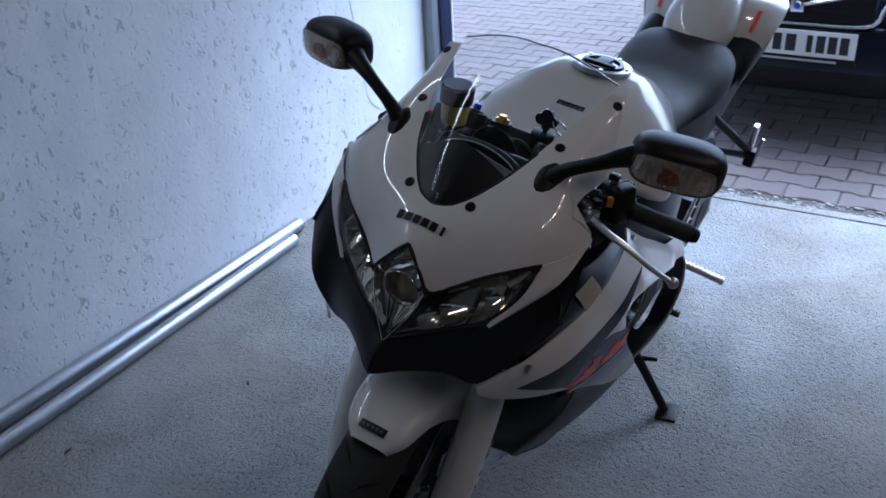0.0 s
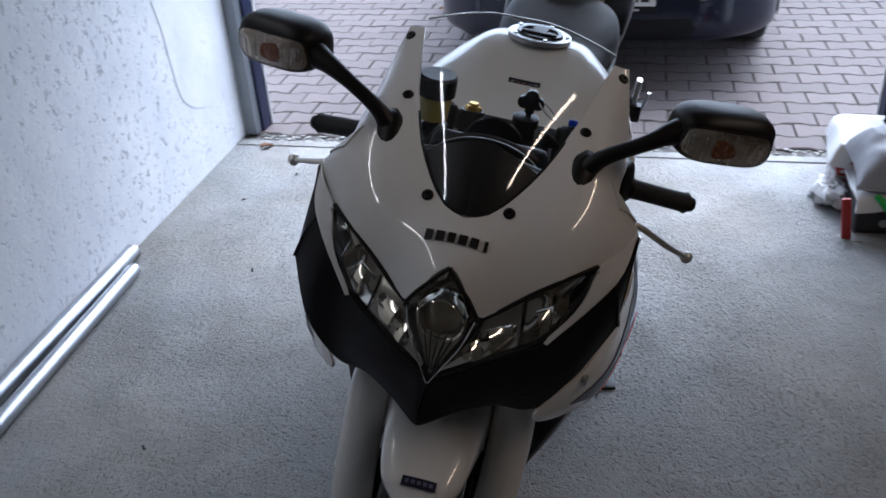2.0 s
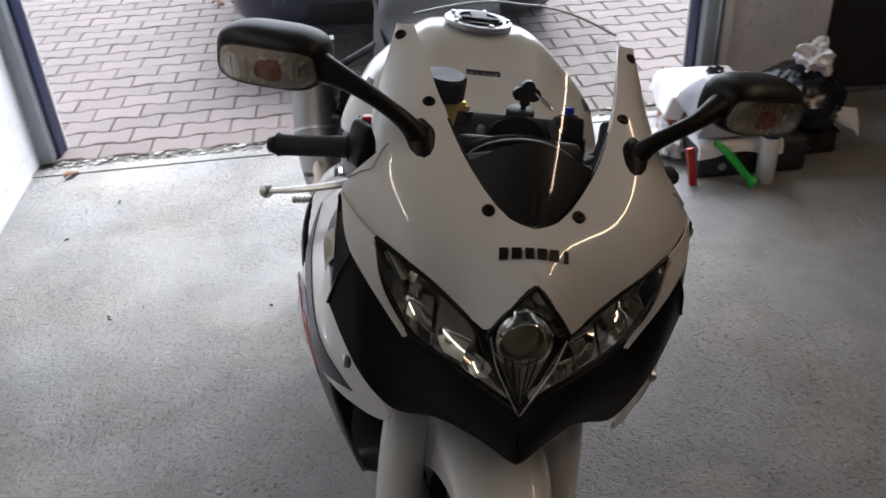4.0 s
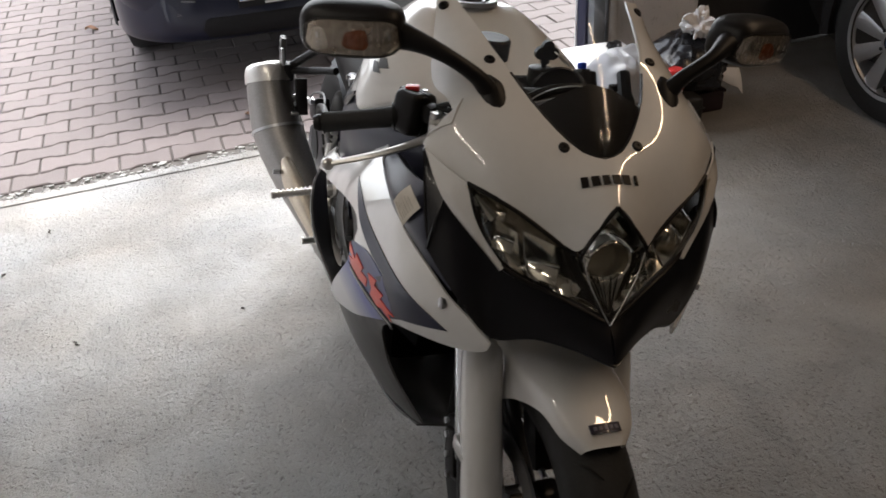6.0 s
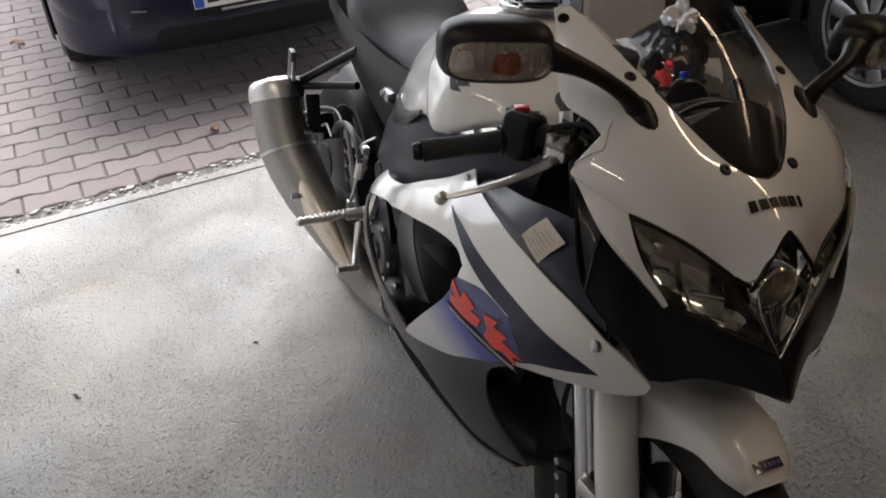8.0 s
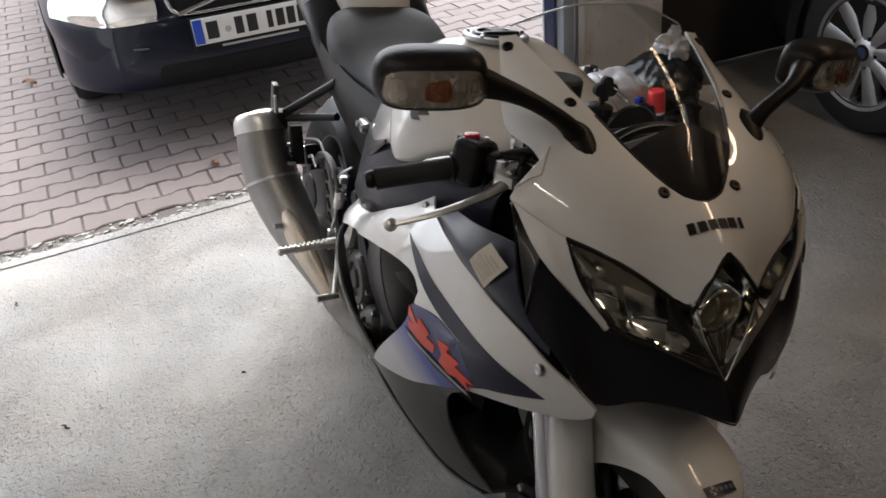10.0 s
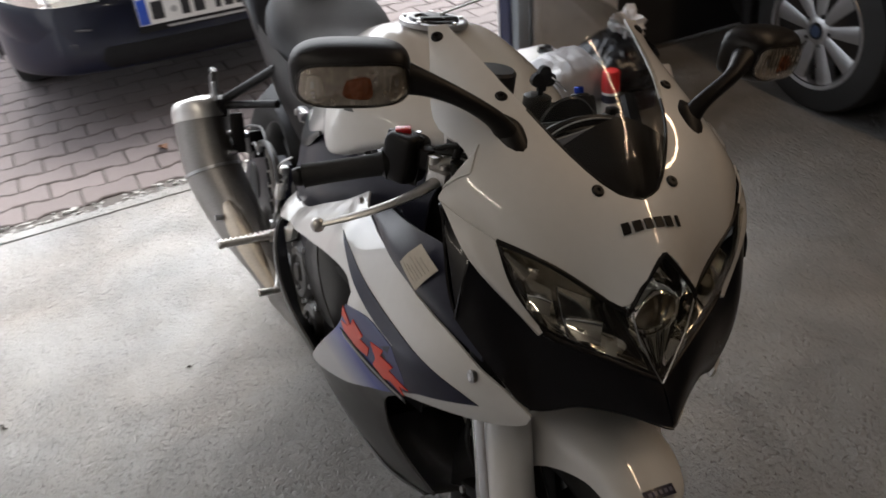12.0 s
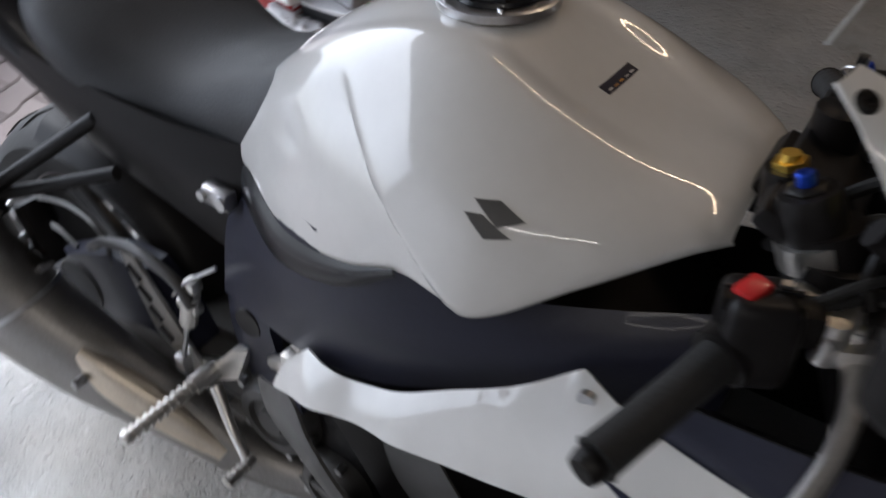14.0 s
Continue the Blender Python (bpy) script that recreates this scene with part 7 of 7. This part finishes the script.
part("grille_frame", tube(loop, 0.010, 10, 5), CHROME, grille, "chrome grille frame")
part("diagonal_bar", tube([(0.062, -0.30, 0.555), (0.062, 0.30, 0.70)], 0.012, 8), CHROME, grille, "chrome diagonal bar")
for k in range(6):
    part("grille_slat", rbox((0.052, 0, 0.567 + 0.024 * k), (0.012, 0.58, 0.006), 0.002), CAR_TRIM, grille)
part("emblem", joined(rbox((0.078, 0, 0.628), (0.012, 0.056, 0.056), 0.006), lathe([(0.084, 0.018), (0.088, 0.016), (0.088, 0)], (0, 0, 0.628), "x", 20)), CHROME, grille, "square chrome emblem")
part("emblem_centre", lathe([(0.086, 0.013), (0.0895, 0.012), (0.0895, 0)], (0, 0, 0.628), "x", 20), PLATE_BLUE, grille)
plate = part("number_plate", rbox((0.082, 0, 0.470), (0.008, 0.52, 0.112), 0.003), PLATE, volvo, "white number plate with plain bars")
part("plate_holder", rbox((0.072, 0, 0.458), (0.016, 0.535, 0.150), 0.004), CAR_TRIM, plate, "black plate holder")
part("holder_text", rbox((0.0805, 0.02, 0.396), (0.002, 0.34, 0.010), 0.0008), SILVER_INK, plate)
part("blue_strip", rbox((0.0865, -0.238, 0.470), (0.0015, 0.040, 0.104), 0.0005), PLATE_BLUE, plate, "blue strip")
for y, w in ((-0.178, 0.050), (-0.063, 0.036), (-0.006, 0.044), (0.072, 0.024), (0.118, 0.036), (0.166, 0.036), (0.214, 0.036)):
    part("plate_bar", rbox((0.0868, y, 0.470), (0.0015, w, 0.074), 0.0005), INK, plate)
part("plate_seal", lathe([(0.0858, 0.014), (0.0872, 0.014), (0.0872, 0)], (0, -0.112, 0.463), "x", 16), SILVER_INK, plate)

# black car in the second bay
bmw = holder("black_car", pose(-2.02, 2.98, 0), "black car parked in the second garage bay beside the motorcycle", "car")
secs2 = [(0.0, 0.60, 0.66, 0.55, 0.35, 0.66, 0.86), (0.14, 0.76, 0.84, 0.68, 0.24, 0.66, 0.98), (0.45, 0.84, 0.89, 0.70, 0.20, 0.68, 1.02), (0.95, 0.85, 0.895, 0.66, 0.20, 0.72, 1.08), (1.5, 0.85, 0.895, 0.57, 0.20, 0.90, 1.42),
         (2.4, 0.85, 0.895, 0.56, 0.20, 0.92, 1.43), (3.0, 0.85, 0.895, 0.64, 0.20, 0.84, 1.06), (3.7, 0.84, 0.885, 0.74, 0.20, 0.66, 0.92), (4.25, 0.76, 0.83, 0.68, 0.22, 0.58, 0.78), (4.4, 0.62, 0.68, 0.56, 0.30, 0.52, 0.68)]
part("body", car_body(secs2), CAR_BLACK, bmw, "black painted body", 50)
for s in (-1, 1):
    part("side_window", shell(flip(np.array([[(1.15, 0.80, 0.96), (2.9, 0.80, 0.95)], [(1.5, 0.65, 1.32), (2.5, 0.65, 1.32)]]), s), -0.02 * s), CAR_GLASS, bmw, "dark side glass")
    part("sill_moulding", tube([(0.2, s * 0.875, 0.50), (2.2, s * 0.912, 0.52), (4.1, s * 0.865, 0.50)], 0.010, 8, 5), CAR_TRIM, bmw)
    for x in (0.745, 3.45):
        car_wheel(bmw, x, s * 0.800, s, 0.318, 9)
        arch(bmw, x, s * 0.882, s, 0.318)
part("windscreen", shell(patch([[(2.45, y, 1.435 - 0.1 * y * y) for y in (-0.52, 0, 0.52)], [(2.75, y, 1.26 - 0.1 * y * y) for y in (-0.58, 0, 0.58)], [(3.02, y, 1.085 - 0.1 * y * y) for y in (-0.64, 0, 0.64)]], 4, 4), 0.005), CAR_GLASS, bmw, "dark windscreen")

# ---- paving: bone-shaped blocks in half bond, each a piece ----
PAVER = material("paving_block", (0.118, 0.097, 0.093), 0.85, 0, 0, 0.20, 5, 150, 0.5, 0.5, 0.7)
PL, PW, AMP = 0.206, 0.126, 0.0085
half_len, gap = PL / 2 - 0.0028, 0.0026
xs = [-half_len, -0.30 * PL, -0.18 * PL, 0.18 * PL, 0.30 * PL, half_len]
bow = [AMP, AMP, -AMP, -AMP, AMP, AMP]
rim_xy = [(PW / 2 - gap + b, x) for x, b in zip(xs, bow)] + [(-(PW / 2 - gap + b), x) for x, b in zip(xs[::-1], bow[::-1])]


def paver_vf(cx, cy, cz, jig=0.0):
    n = len(rim_xy)
    a = np.array(rim_xy)
    k = 1 - 0.006 / 0.063
    v = np.vstack([np.c_[a, np.full(n, -0.04)], np.c_[a, np.full(n, -0.005)], np.c_[a[:, 0] * k, a[:, 1] * 0.965, np.zeros(n)]])
    f = [(i, (i + 1) % n, n + (i + 1) % n, n + i) for i in range(n)] + [(n + i, n + (i + 1) % n, 2 * n + (i + 1) % n, 2 * n + i) for i in range(n)]
    q = 2 * n
    f += [(q, q + 1, q + 10, q + 11), (q + 1, q + 2, q + 9, q + 10), (q + 2, q + 3, q + 8, q + 9), (q + 3, q + 4, q + 7, q + 8), (q + 4, q + 5, q + 6, q + 7)]
    return v + (cx, cy, cz), f


piece = mesh_of("paving_block", paver_vf(0, 0, 0), PAVER, 30)
rng = random.Random(5)
single, rest = 0, []
TURN = math.atan(SKEW)
X0 = -0.088 - PW / 2
for r in range(60):
    for c in range(-42, 46):
        u, w = X0 - r * PW, c * PL + (PL / 2 if r % 2 else 0) - 0.04
        x, y = EDGE(0) + u * math.cos(TURN) - w * math.sin(TURN), u * math.sin(TURN) + w * math.cos(TURN)
        z = rng.uniform(-0.0025, 0.0015)
        if abs(y) > 7.5:
            continue
        if r < 17 and -1.75 < y < 1.9 and single < 300:
            ob = new("paving_block", piece)
            ob.parent = paving_bed
            ob.matrix_world = pose(x, y, z, rng.uniform(-0.6, 0.6), rng.uniform(-0.6, 0.6), math.degrees(TURN) + rng.uniform(-0.6, 0.6))
            single += 1
        else:
            rest.append((x, y, z))
base_v, base_f = paver_vf(0, 0, 0)
base_v = base_v @ np.array(pose(0, 0, 0, 0, 0, math.degrees(TURN)))[:3, :3].T
big_v = np.vstack([base_v + p for p in rest])
big_f = [tuple(i + k * len(base_v) for i in q) for k in range(len(rest)) for q in base_f]
me = bpy.data.meshes.new("paving_blocks")
me.from_pydata(big_v.tolist(), [], big_f)
me.materials.append(PAVER)
far_blocks = new("paving_blocks", me)
far_blocks.parent = paving_bed
tagged(far_blocks, "", "", "", "stuff")
